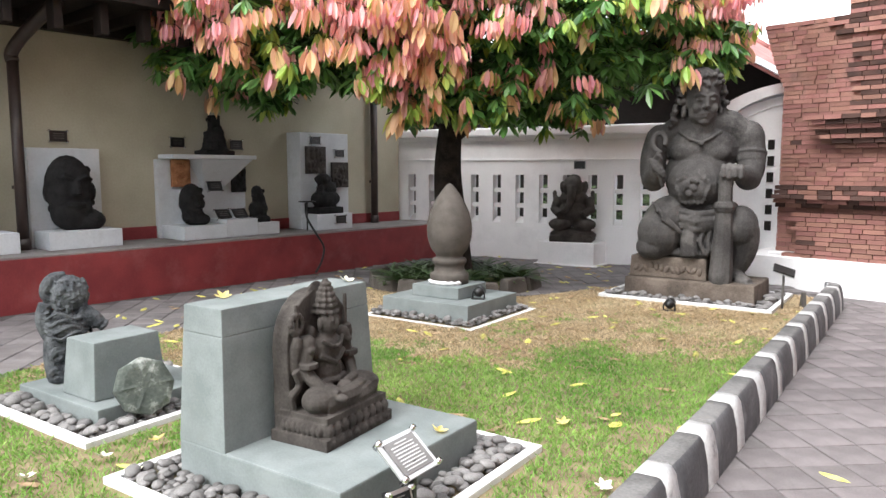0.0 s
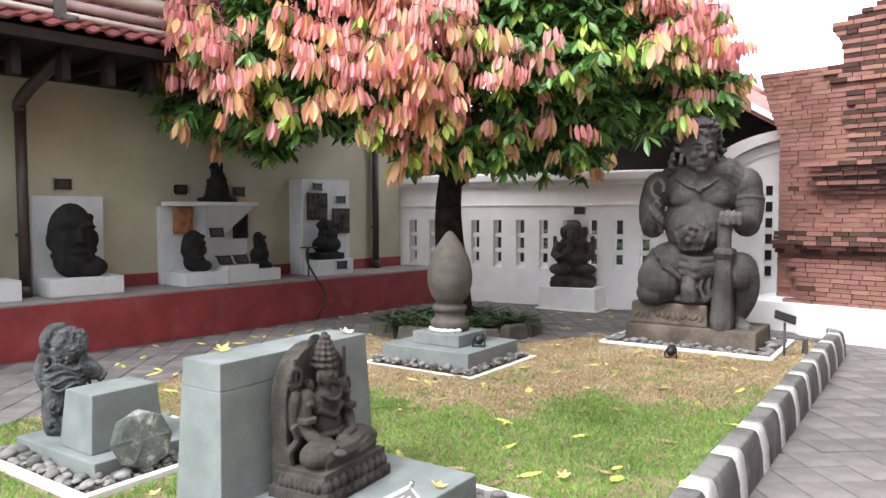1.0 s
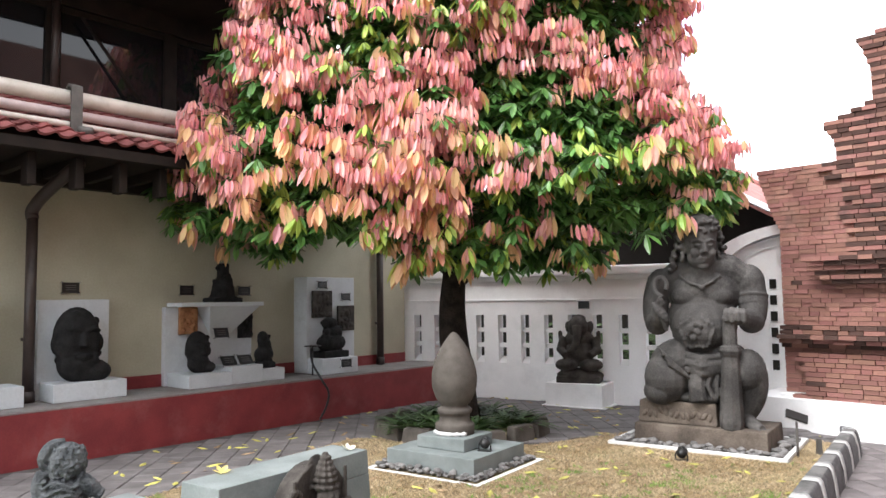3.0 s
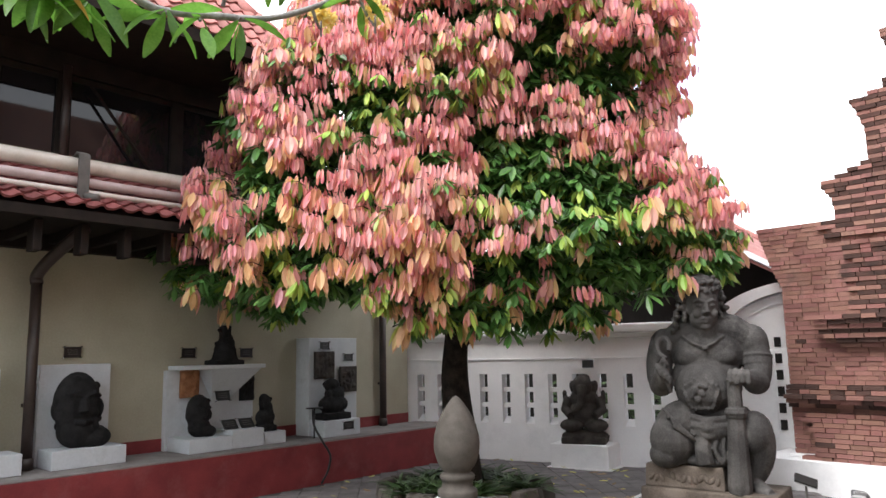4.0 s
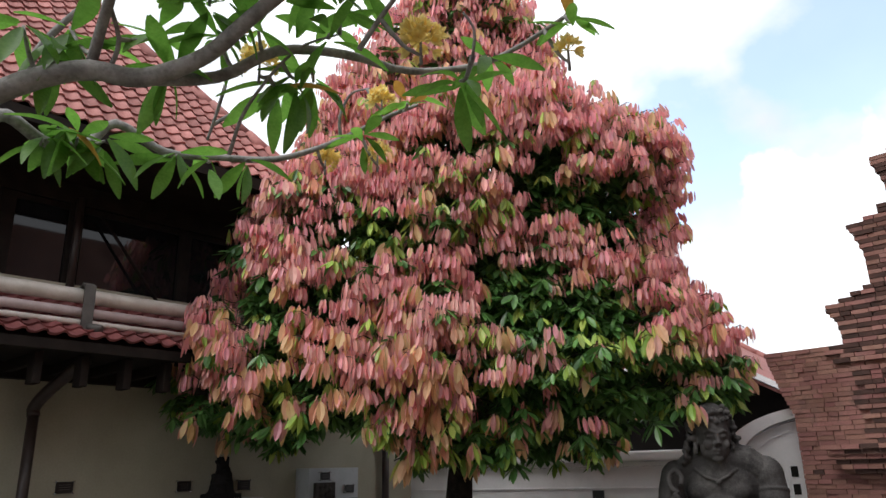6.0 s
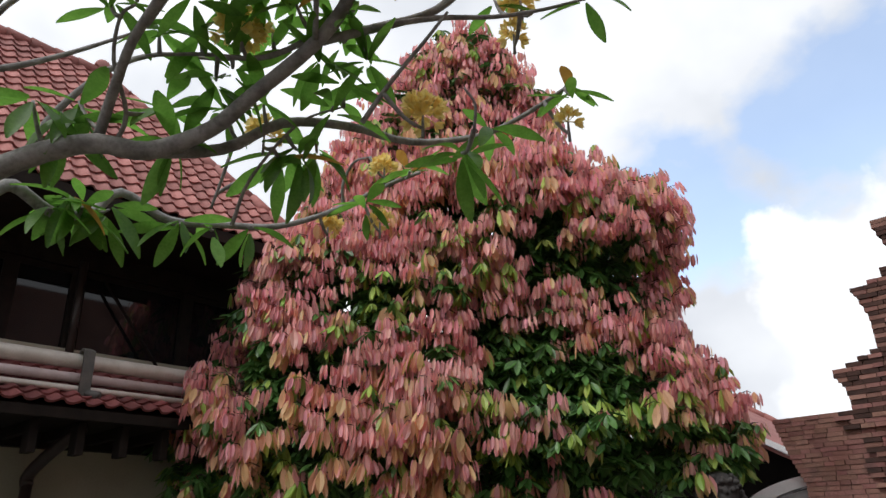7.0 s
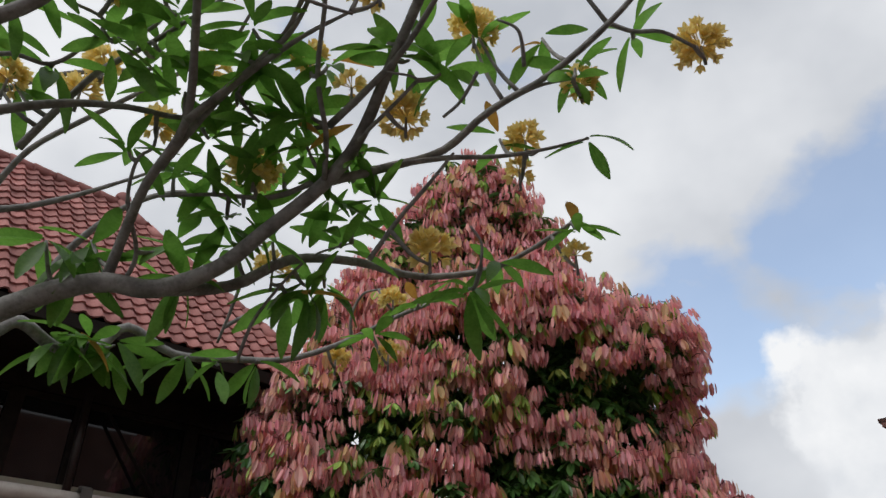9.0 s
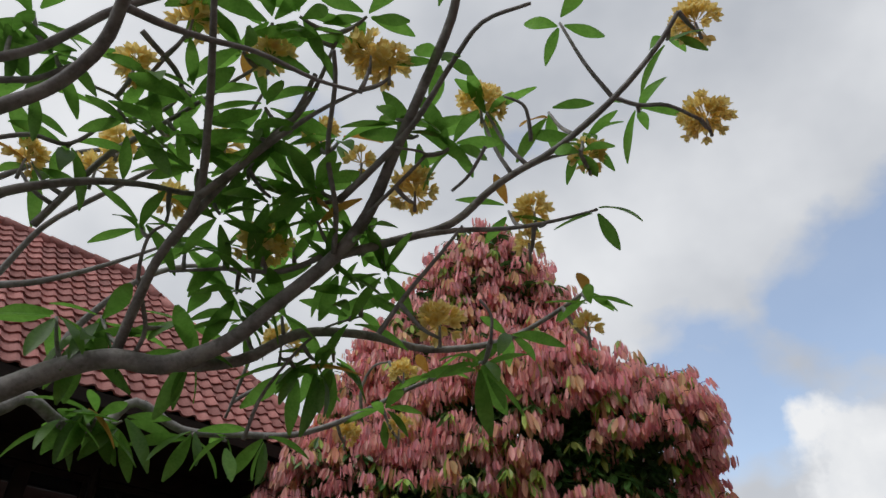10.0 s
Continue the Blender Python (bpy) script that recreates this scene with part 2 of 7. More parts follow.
FBARK = material("grey_frangipani_bark", (0.19, 0.185, 0.178), (0.37, 0.36, 0.345), 9, 0.85, 0.5, 40, stain=(0.08, 0.07, 0.06), stain_scale=8, stain_amount=0.7)
LEAF_PINK = material("young_pink_leaf", (0.75, 0.265, 0.268), (0.87, 0.485, 0.46), 1.2, 0.45, 0, 9, islands=0.28, hue=0.025, translucent=0.42)
LEAF_AMBER = material("amber_leaf", (0.72, 0.40, 0.20), (0.84, 0.56, 0.33), 1.2, 0.45, 0, 9, islands=0.25, hue=0.03, translucent=0.42)
LEAF_LIME = material("lime_leaf", (0.22, 0.38, 0.05), (0.44, 0.54, 0.12), 1.2, 0.4, 0, 9, islands=0.3, hue=0.02, translucent=0.3)
LEAF_DARK = material("glossy_green_leaf", (0.045, 0.13, 0.03), (0.12, 0.26, 0.065), 1.2, 0.35, 0, 9, islands=0.35, translucent=0.2)
FLEAF = material("frangipani_leaf", (0.095, 0.24, 0.03), (0.17, 0.36, 0.06), 2.5, 0.4, 0, 20, objects=0.3, translucent=0.58)
FLEAF_OLD = material("yellowed_leaf", (0.50, 0.24, 0.04), (0.62, 0.36, 0.08), 4, 0.5, 0, 20, translucent=0.3)
PETAL = material("yellow_petal", (0.84, 0.66, 0.20), (0.92, 0.82, 0.42), 6, 0.6, 0, 20, islands=0.15, translucent=0.45)
FALLEN = material("fallen_leaf", (0.42, 0.40, 0.07), (0.62, 0.56, 0.16), 4, 0.6, 0, 20, objects=0.35)
FALLEN_DRY = material("dry_fallen_leaf", (0.20, 0.13, 0.07), (0.36, 0.26, 0.16), 4, 0.8, 0, 20, objects=0.3)
WHITEPETAL = material("white_petal", (0.75, 0.74, 0.62), (0.85, 0.83, 0.66), 6, 0.6, 0, 20)
BLACK = material("black_plastic", (0.008, 0.008, 0.008), (0.016, 0.016, 0.016), 6, 0.4, 0, 50)
STEEL = material("brushed_steel", (0.50, 0.50, 0.51), (0.62, 0.62, 0.63), 8, 0.35, 0.05, 90, metal=0.7)
CHROME = material("chrome_cap", (0.75, 0.75, 0.76), (0.82, 0.82, 0.83), 8, 0.15, 0, 90, metal=1.0)
PLATE = material("grey_plaque_plate", (0.13, 0.125, 0.12), (0.19, 0.185, 0.18), 6, 0.4, 0, 60)
INK = material("pale_ink", (0.55, 0.55, 0.55), (0.65, 0.65, 0.65), 6, 0.6, 0, 60)
# near-black colour that paints the shade of unlit rooms and openings
PAINTED_SHADE = material("painted_shade", (0.012, 0.011, 0.010), (0.022, 0.02, 0.018), 3, 0.9, 0, 30)
SHRUB = material("low_plant_leaf", (0.020, 0.045, 0.012), (0.065, 0.115, 0.03), 2, 0.5, 0, 20, islands=0.35, translucent=0.2)
FAR_GREEN = material("far_foliage", (0.030, 0.055, 0.022), (0.07, 0.11, 0.04), 2, 0.7, 0, 12, islands=0.3)


def glass_material():
    m = bpy.data.materials.new("dark_window_glass")
    m.use_nodes = True
    p = m.node_tree.nodes["Principled BSDF"]
    p.inputs["Base Color"].default_value = (0.012, 0.013, 0.015, 1)
    p.inputs["Roughness"].default_value = 0.03
    p.inputs["IOR"].default_value = 1.5
    return m


GLASS = glass_material()

# ---- mesh helpers ----


def mesh_of(name, bm, mat, smooth=False):
    bmesh.ops.recalc_face_normals(bm, faces=bm.faces)
    me = bpy.data.meshes.new(name)
    bm.to_mesh(me)
    bm.free()
    for mt in mat if isinstance(mat, (list, tuple)) else (mat,):
        me.materials.append(mt)
    if smooth:
        for p in me.polygons:
            p.use_smooth = True
    return me


def part(name, bm, mat, parent=None, label="", smooth=False, m=None):
    ob = new(name, mesh_of(name, bm, mat, smooth))
    if parent is not None:
        ob.parent = parent
    if m is not None:
        ob.matrix_basis = m
    return tagged(ob, label)


def thing(name, m, label, category, group="", kind=""):
    ob = new(name)
    ob.empty_display_size = 0.1
    ob.matrix_basis = m
    return tagged(ob, label, category, group, kind)


def solid(name, bm, mat, m, label, category, group="", kind="", smooth=False):
    ob = part(name, bm, mat, None, "", smooth, m)
    return tagged(ob, label, category, group, kind)


def box(bm, x0, x1, y0, y1, z0, z1, bevel=0.0, m=None):
    vs = bmesh.ops.create_cube(bm, size=1.0)["verts"]
    mm = Matrix.Translation(((x0 + x1) / 2, (y0 + y1) / 2, (z0 + z1) / 2)) @ Matrix.Diagonal((x1 - x0, y1 - y0, z1 - z0, 1))
    bmesh.ops.transform(bm, matrix=(m @ mm) if m is not None else mm, verts=vs)
    if bevel:
        es = list({e for v in vs for e in v.link_edges})
        bmesh.ops.bevel(bm, geom=es, offset=bevel, segments=2, affect="EDGES", profile=0.6)
    return bm


def boxed(x0, x1, y0, y1, z0, z1, bevel=0.006):
    return box(bmesh.new(), x0, x1, y0, y1, z0, z1, bevel)


def tapered(x0, x1, y0, y1, z0, z1, inset, bevel=0.008):
    """A block whose top is smaller by inset on each side."""
    bm = bmesh.new()
    lo = [bm.verts.new(c) for c in ((x0, y0, z0), (x1, y0, z0), (x1, y1, z0), (x0, y1, z0))]
    i = inset
    hi = [bm.verts.new(c) for c in ((x0 + i, y0 + i, z1), (x1 - i, y0 + i, z1), (x1 - i, y1 - i, z1), (x0 + i, y1 - i, z1))]
    bm.faces.new(lo[::-1]), bm.faces.new(hi)
    for a in range(4):
        b = (a + 1) % 4
        bm.faces.new((lo[a], lo[b], hi[b], hi[a]))
    bmesh.ops.bevel(bm, geom=bm.edges[:], offset=bevel, segments=2, affect="EDGES", profile=0.6)
    return bm


def ellipsoid(bm, c, r, rot=(0, 0, 0), seg=16):
    vs = bmesh.ops.create_uvsphere(bm, u_segments=seg, v_segments=max(6, seg * 2 // 3), radius=1.0)["verts"]
    m = Matrix.LocRotScale(c, Euler([radians(a) for a in rot]), r)
    bmesh.ops.transform(bm, matrix=m, verts=vs)
    return bm


def limb(bm, points, radii, seg=8, cap=True):
    """A tube through the points with a radius at each."""
    pts = [Vector(p) for p in points]
    rings = []
    ref = None
    for i, p in enumerate(pts):
        d = (pts[min(i + 1, len(pts) - 1)] - pts[max(i - 1, 0)]).normalized()
        if ref is None:
            ref = d.orthogonal().normalized()
        ref = (ref - d * ref.dot(d)).normalized()
        side = d.cross(ref)
        rings.append([bm.verts.new(p + (ref * math.cos(2 * math.pi * k / seg) + side * math.sin(2 * math.pi * k / seg)) * radii[i]) for k in range(seg)])
    for a, b in zip(rings, rings[1:]):
        for k in range(seg):
            bm.faces.new((a[k], a[(k + 1) % seg], b[(k + 1) % seg], b[k]))
    if cap:
        bm.faces.new(rings[0][::-1]), bm.faces.new(rings[-1])
    return bm


def smooth_path(points, steps=4):
    """A Catmull-Rom line through the points."""
    p = [Vector(q) for q in points]
    p = [p[0] * 2 - p[1]] + p + [p[-1] * 2 - p[-2]]
    out = []
    for i in range(1, len(p) - 2):
        for s in range(steps):
            t = s / steps
            out.append(0.5 * (2 * p[i] + (p[i + 1] - p[i - 1]) * t + (2 * p[i - 1] - 5 * p[i] + 4 * p[i + 1] - p[i + 2]) * t * t + (3 * p[i] - p[i - 1] - 3 * p[i + 1] + p[i + 2]) * t ** 3))
    return out + [p[-2]]


def lathe(bm, profile, seg=32):
    rings = [[bm.verts.new((r * math.cos(2 * math.pi * k / seg), r * math.sin(2 * math.pi * k / seg), z)) for k in range(seg)] for r, z in profile]
    for a, b in zip(rings, rings[1:]):
        for k in range(seg):
            bm.faces.new((a[k], a[(k + 1) % seg], b[(k + 1) % seg], b[k]))
    bm.faces.new(rings[0][::-1]), bm.faces.new(rings[-1])
    return bm


def prism(bm, outline, y0, y1):
    """An outline in x and z drawn through from y0 to y1."""
    f = [bm.verts.new((x, y0, z)) for x, z in outline]
    b = [bm.verts.new((x, y1, z)) for x, z in outline]
    bm.faces.new(f), bm.faces.new(b[::-1])
    n = len(outline)
    for i in range(n):
        j = (i + 1) % n
        bm.faces.new((f[j], f[i], b[i], b[j]))
    return bm


def sculpture(name, bm, mat, m, voxel, label, category="statue", group="", soften=4):
    """Overlapping carved volumes fused into one stone."""
    ob = solid(name, bm, mat, m, label, category, group, "", True)
    r = ob.modifiers.new("fuse", "REMESH")
    r.mode, r.voxel_size, r.use_smooth_shade = "VOXEL", voxel, True
    s = ob.modifiers.new("soften", "SMOOTH")
    s.factor, s.iterations = 0.5, soften
    return ob


K_TURN, WALL_TURN, WHITE_TURN, GATE_TURN = -34.5, -41.2, -26.6, -45.0
KERB_FOOT = Vector((1.312, 3.378, 0))
K_AHEAD = Vector((math.sin(radians(34.9)), math.cos(radians(34.9)), 0))
K_RIGHT = Vector((K_AHEAD.y, -K_AHEAD.x, 0))
COURT = pose(-4.565, 7.302, 0, 0, 0, WALL_TURN)      # x: out of the long wall, y: along it
WHITEWALL = pose(-0.69, 13.17, 0, 0, 0, WHITE_TURN)  # x: along, y: behind
GATE = pose(4.54, 9.72, 0, 0, 0, GATE_TURN)          # x: along, y: behind

# ---- ground ----


def ground_z(x, y):
    side = (Vector((x, y, 0)) - KERB_FOOT).dot(K_RIGHT)
    s = min(1.0, max(0.0, side + 1.0))
    return -0.08 * s * s * (3 - 2 * s)


def build_ground():
    xs = [-2000, -300, -60, -25] + [v * 0.5 for v in range(-30, 41)] + [30, 60, 300, 2000]
    ys = [-2000, -300, -60, -20] + [v * 0.5 for v in range(-20, 61)] + [45, 90, 300, 2000]
    bm = bmesh.new()
    grid = [[bm.verts.new((x, y, ground_z(x, y) - 0.012)) for x in xs] for y in ys]
    for a, b in zip(grid, grid[1:]):
        for i in range(len(xs) - 1):
            bm.faces.new((a[i], a[i + 1], b[i + 1], b[i]))
    return solid("ground", bm, JOINT, Matrix(), "sandy earth under the paved museum courtyard", "ground", kind="structure")


build_ground()

LAWN_EDGE = [KERB_FOOT - K_RIGHT * 0.13 - K_AHEAD * 5, KERB_FOOT - K_RIGHT * 0.13 + K_AHEAD * 5.75, Vector((4.25, 8.5, 0)), Vector((2.9, 9.5, 0)), Vector((1.9, 8.95, 0)), Vector((1.0, 8.4, 0)),
             Vector((-0.4, 8.9, 0)), Vector((-1.2, 8.9, 0)), Vector((-2.45, 6.75, 0)), Vector((-3.25, 5.1, 0)), Vector((-4.1, 2.8, 0)), Vector((-5.0, -0.5, 0))]


def inside(p, poly):
    hit = False
    for a, b in zip(poly, poly[1:] + poly[:1]):
        if (a.y > p.y) != (b.y > p.y) and p.x < (b.x - a.x) * (p.y - a.y) / (b.y - a.y) + a.x:
            hit = not hit
    return hit


def build_lawn():
    bm = bmesh.new()
    top = [bm.verts.new((p.x, p.y, 0.0)) for p in LAWN_EDGE]
    low = [bm.verts.new((p.x, p.y, -0.12)) for p in LAWN_EDGE]
    bm.faces.new(top)
    for i in range(len(top)):
        j = (i + 1) % len(top)
        bm.faces.new((top[i], top[j], low[j], low[i]))
    return solid("lawn", bm, SOIL, Matrix(), "patchy lawn soil with dry thatch inside a kerb", "lawn", kind="structure")


build_lawn()

# beds: centre, half size along the right and ahead axes
BEDS = {"big": (Vector((-0.55, 3.50, 0)), 0.78, 0.78), "small": (Vector((-2.085, 4.58, 0)), 0.62, 0.62), "guardian": (Vector((3.02, 8.46, 0)), 0.96, 0.66), "finial": (Vector((0.08, 7.52, 0)), 0.68, 0.66)}
E_AX = Vector((math.cos(radians(34.5)), -math.sin(radians(34.5)), 0))
K_AX = Vector((math.sin(radians(34.5)), math.cos(radians(34.5)), 0))


def in_bed(p):
    return any(abs((p - c).dot(E_AX)) < a + 0.03 and abs((p - c).dot(K_AX)) < b + 0.03 for c, a, b in BEDS.values())


def build_grass():
    """Blades in two kinds, green and dry, over the lawn."""
    rng = random.Random(3)
    sets = {"green": ([], []), "dry": ([], [])}
    n = 0
    while n < 205000:
        x, y = rng.uniform(-4.4, 4.6), -0.5 + (rng.random() ** 1.05) * 10.0
        p = Vector((x, y, 0))
        if not inside(p, LAWN_EDGE) or in_bed(p):
            continue
        n += 1
        patch = noise.noise((x * 0.9, y * 0.9, 0.3)) * 0.9 + noise.noise((x * 2.7, y * 2.7, 4.0)) * 0.5 + noise.noise((x * 8.0, y * 8.0, 9.0)) * 0.55
        dry = (y - 5.9) * 0.7 + 0.02 + patch * 1.15 + (0.35 if x < -1.2 else 0.0) + (0.2 if 2.0 < y < 3.3 else 0) + rng.uniform(-0.35, 0.35)
        kind = "dry" if dry > 0 else "green"
        if kind == "green" and patch > 0.42 and rng.random() < 0.6:
            continue
        v, f = sets[kind]
        h = rng.uniform(0.012, 0.036) * (0.7 if kind == "dry" else 1.0)
        a, lean = rng.uniform(0, 6.283), rng.uniform(0.2, 1.3 if kind == "green" else 2.2) * h
        w = rng.uniform(0.002, 0.0042)
        c, s = math.cos(a), math.sin(a)
        b = rng.uniform(0, 6.283)
        i = len(v)
        v += [(x - c * w, y - s * w, 0.0), (x + c * w, y + s * w, 0.0), (x + math.cos(b) * lean * 0.45 + c * w * 0.8, y + math.sin(b) * lean * 0.45 + s * w * 0.8, h * 0.65),
              (x + math.cos(b) * lean, y + math.sin(b) * lean, h)]
        f += [(i, i + 1, i + 2), (i, i + 2, i + 3)]
    for kind, mat, label in (("green", GRASS, "short green grass blades of the lawn"), ("dry", STRAW, "dry straw-coloured grass and thatch")):
        me = bpy.data.meshes.new(kind + "_grass")
        me.from_pydata(sets[kind][0], [], sets[kind][1])
        me.materials.append(mat)
        tagged(new(kind + "_grass", me), label, "grass", kind="stuff")


build_grass()


def build_kerb():
    base = thing("kerb", Matrix.Translation(KERB_FOOT) @ pose(0, 0, 0, 0, 0, -34.9), "concrete kerb painted in black and white stripes round the lawn", "kerb", kind="structure")
    rng = random.Random(5)

    def length(y0, y1, white):
        bm = bmesh.new()
        prof = [(0.0, -0.1), (-0.012, 0.06), (-0.035, 0.165), (-0.055, 0.195), (-0.075, 0.2), (-0.165, 0.198), (-0.18, 0.185), (-0.185, -0.1)]
        n = max(2, int((y1 - y0) / 0.1))
        rings = []
        for i in range(n + 1):
            y = y0 + (y1 - y0) * i / n
            rings.append([bm.verts.new((x + noise.noise((x * 9, y * 5, z * 9)) * 0.005, y, z + noise.noise((y * 4, z * 7, x * 7)) * 0.005)) for x, z in prof])
        for a, b in zip(rings, rings[1:]):
            for k in range(len(prof) - 1):
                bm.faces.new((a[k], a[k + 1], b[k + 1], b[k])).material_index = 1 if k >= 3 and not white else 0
        bm.faces.new(rings[0]), bm.faces.new(rings[-1][::-1])
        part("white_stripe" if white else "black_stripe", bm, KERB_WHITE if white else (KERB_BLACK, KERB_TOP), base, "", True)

    y = -4.8
    while y < 5.5:
        w = 0.165 + rng.uniform(-0.03, 0.03)
        length(y, y + w, True)
        length(y + w, min(y + 0.6, 5.72), False)
        y += 0.6
    # the rounded far corner turning to the back of the lawn
    for i in range(6):
        a0, a1 = radians(15 * i), radians(15 * (i + 1))
        bm = bmesh.new()
        prof = [(0.22, -0.1), (0.208, 0.06), (0.185, 0.165), (0.165, 0.195), (0.145, 0.2), (0.055, 0.198), (0.035, -0.1)]
        rings = [[bm.verts.new((-0.22 + r * math.cos(a), 5.72 + r * math.sin(a), z)) for r, z in prof] for a in (a0, (a0 + a1) / 2, a1)]
        for a, b in zip(rings, rings[1:]):
            for k in range(len(prof) - 1):
                bm.faces.new((a[k], a[k + 1], b[k + 1], b[k]))
        part("white_stripe" if i in (0, 3) else "black_stripe", bm, KERB_WHITE if i in (0, 3) else KERB_BLACK, base, "", True)


build_kerb()


def build_edging(name, key, label, top=0.035):
    c, a, b = BEDS[key]
    bed = thing(name, Matrix.Translation(c) @ pose(0, 0, 0, 0, 0, K_TURN), label, "edging")
    t = 0.055
    for x0, x1, y0, y1 in ((-a, a, -b, -b + t), (-a, a, b - t, b), (-a, -a + t, -b + t, b - t), (a - t, a, -b + t, b - t)):
        part("edging_strip", boxed(x0, x1, y0, y1, -0.05, top, 0.006), FRAMEWHITE, bed)
    return bed


def pebble_mesh(seed):
    rng = random.Random(seed)
    bm = bmesh.new()
    bmesh.ops.create_icosphere(bm, subdivisions=2, radius=1.0)
    for v in bm.verts:
        v.co *= 1 + noise.noise(v.co * 1.3 + Vector((seed, 0, 0))) * 0.18
    return mesh_of("pebble", bm, PEBBLE_ONE, True)


PEBBLES = [pebble_mesh(s) for s in range(5)]


def fill_pebbles(bed, a, b, hole, count, size):
    """Pebbles between the edging and the plinth, in up to two layers."""
    rng = random.Random(int(a * 1000) + count)
    placed = []
    tries = 0
    while len(placed) < count and tries < 40000:
        tries += 1
        x, y = rng.uniform(-a + 0.08, a - 0.08), rng.uniform(-b + 0.08, b - 0.08)
        if hole[0] - 0.02 < x < hole[1] + 0.02 and hole[2] - 0.02 < y < hole[3] + 0.02:
            continue
        r = size * rng.uniform(0.6, 1.25)
        z = 0.012
        near = [q for q in placed if (q[0] - x) ** 2 + (q[1] - y) ** 2 < ((q[3] + r) * 0.78) ** 2]
        if near:
            if len(near) > 2 or tries < 2500:
                continue
            z = max(q[2] for q in near) + r * 0.55
            if z > 0.06:
                continue
        placed.append((x, y, z, r))
        ob = new("pebble", rng.choice(PEBBLES))
        ob.parent = bed
        ob.matrix_basis = Matrix.LocRotScale((x, y, z + r * 0.35), Euler((rng.uniform(-0.3, 0.3), rng.uniform(-0.3, 0.3), rng.uniform(0, 6.28))), (r * rng.uniform(0.95, 1.35), r, r * rng.uniform(0.55, 0.75)))


# ---- the long gallery building ----


def build_gallery():
    g = tagged(solid("wall_gallery", boxed(-1.25, -0.95, -6, 6.80, -0.1, 4.35, 0), CREAM, COURT, "cream plastered gallery wall behind the bench", "wall", kind="structure"))
    solid("bench_front", boxed(-0.95, 0.0, -6, 7.3, -0.1, 0.565, 0.012), RED, COURT, "long raised bench with oxide red painted face", "bench", kind="structure")
    solid("bench_top", boxed(-0.948, -0.004, -6, 7.05, 0.567, 0.59, 0.006), CEMENT, COURT, "worn grey cement top of the red bench", "bench", kind="structure")
    solid("baseboard", boxed(-0.949, -0.93, -6, 6.79, 0.592, 0.755, 0.003), RED, COURT, "oxide red skirting band on the gallery wall", "baseboard", kind="structure")
    return g


build_gallery()


def downpipe(y, x, top, label, bend):
    d = thing("downpipe", COURT, label, "pipe", "brown rainwater pipes")
    part("pipe", limb(bmesh.new(), [(x, y, 0.59), (x, y, top)], [0.06, 0.06], 14), PIPE, d, "", True)
    part("foot_collar", limb(bmesh.new(), [(x, y, 0.592), (x, y, 0.72)], [0.075, 0.07], 14), PIPE, d, "", True)
    part("elbow", limb(bmesh.new(), smooth_path([(x, y, top - 0.05), (x, y, top + 0.06), (x + 0.25, y + 0.06, top + 0.24), (x + bend, y + 0.2, top + 0.52)], 4), [0.07] * 13, 12), PIPE, d, "", True)
    part("bracket", boxed(x - 0.22, x, y - 0.02, y + 0.02, 1.28, 1.32, 0.004), PIPE, d)
    return d


downpipe(0.48, -0.70, 2.74, "dark brown rainwater pipe bent out to the eaves", 0.8)
downpipe(6.09, -0.84, 2.9, "dark brown rainwater pipe by the white wall", 0.8)


def tile_profile(w=0.205):
    """One clay pantile across: a shallow trough and a high roll with a turned-down edge."""
    return [(-0.5 * w, 0.012), (-0.34 * w, -0.004), (-0.08 * w, -0.004), (0.10 * w, 0.014), (0.26 * w, 0.036), (0.42 * w, 0.036), (0.53 * w, 0.012)]


def tile_mesh(w=0.205, length=0.30):
    bm = bmesh.new()
    prof = tile_profile(w)
    rows = []
    for y, dz in ((0.0, 0.040), (length, 0.0)):
        rows.append([bm.verts.new((x, y, z + dz)) for x, z in prof])
    lip = [bm.verts.new((x, 0.004, z + 0.014)) for x, z in prof]
    for i in range(len(prof) - 1):
        bm.faces.new((rows[0][i], rows[0][i + 1], rows[1][i + 1], rows[1][i]))
        bm.faces.new((lip[i], lip[i + 1], rows[0][i + 1], rows[0][i]))
    return mesh_of("tile", bm, TILE)


TILE_ONE = tile_mesh()


def tile_slope(parent, m, width, height, clip, pick, step=0.225, w=0.205, single=None, joined=None):
    """Tiles on a slope: x along the eave, y up the slope. pick tells which are parts of their own; the rest is joined."""
    v, f = [], []
    src = [tuple(q.co) for q in TILE_ONE.vertices]
    pol = [tuple(p.vertices) for p in TILE_ONE.polygons]
    rng = random.Random(int(width * 100))
    for j in range(int(height / step) + 1):
        for i in range(int(width / w) + 1):
            x, y = (i + 0.5) * w, j * step
            if not clip(x, y):
                continue
            jit = Vector((rng.uniform(-0.006, 0.006), rng.uniform(-0.008, 0.008), rng.uniform(0, 0.006)))
            mm = m @ Matrix.Translation(Vector((x, y, 0)) + jit)
            if pick(x, y):
                ob = new("tile", single or TILE_ONE)
                ob.parent = parent
                ob.matrix_basis = mm
            else:
                o = len(v)
                v += [tuple(mm @ Vector(q)) for q in src]
                f += [tuple(a + o for a in p) for p in pol]
    if v:
        me = bpy.data.meshes.new("tiling")
        me.from_pydata(v, [], f)
        me.materials.append(joined or TILE_FAR)
        ob = new("tiling", me)
        ob.parent = parent
        tagged(ob, kind="stuff")


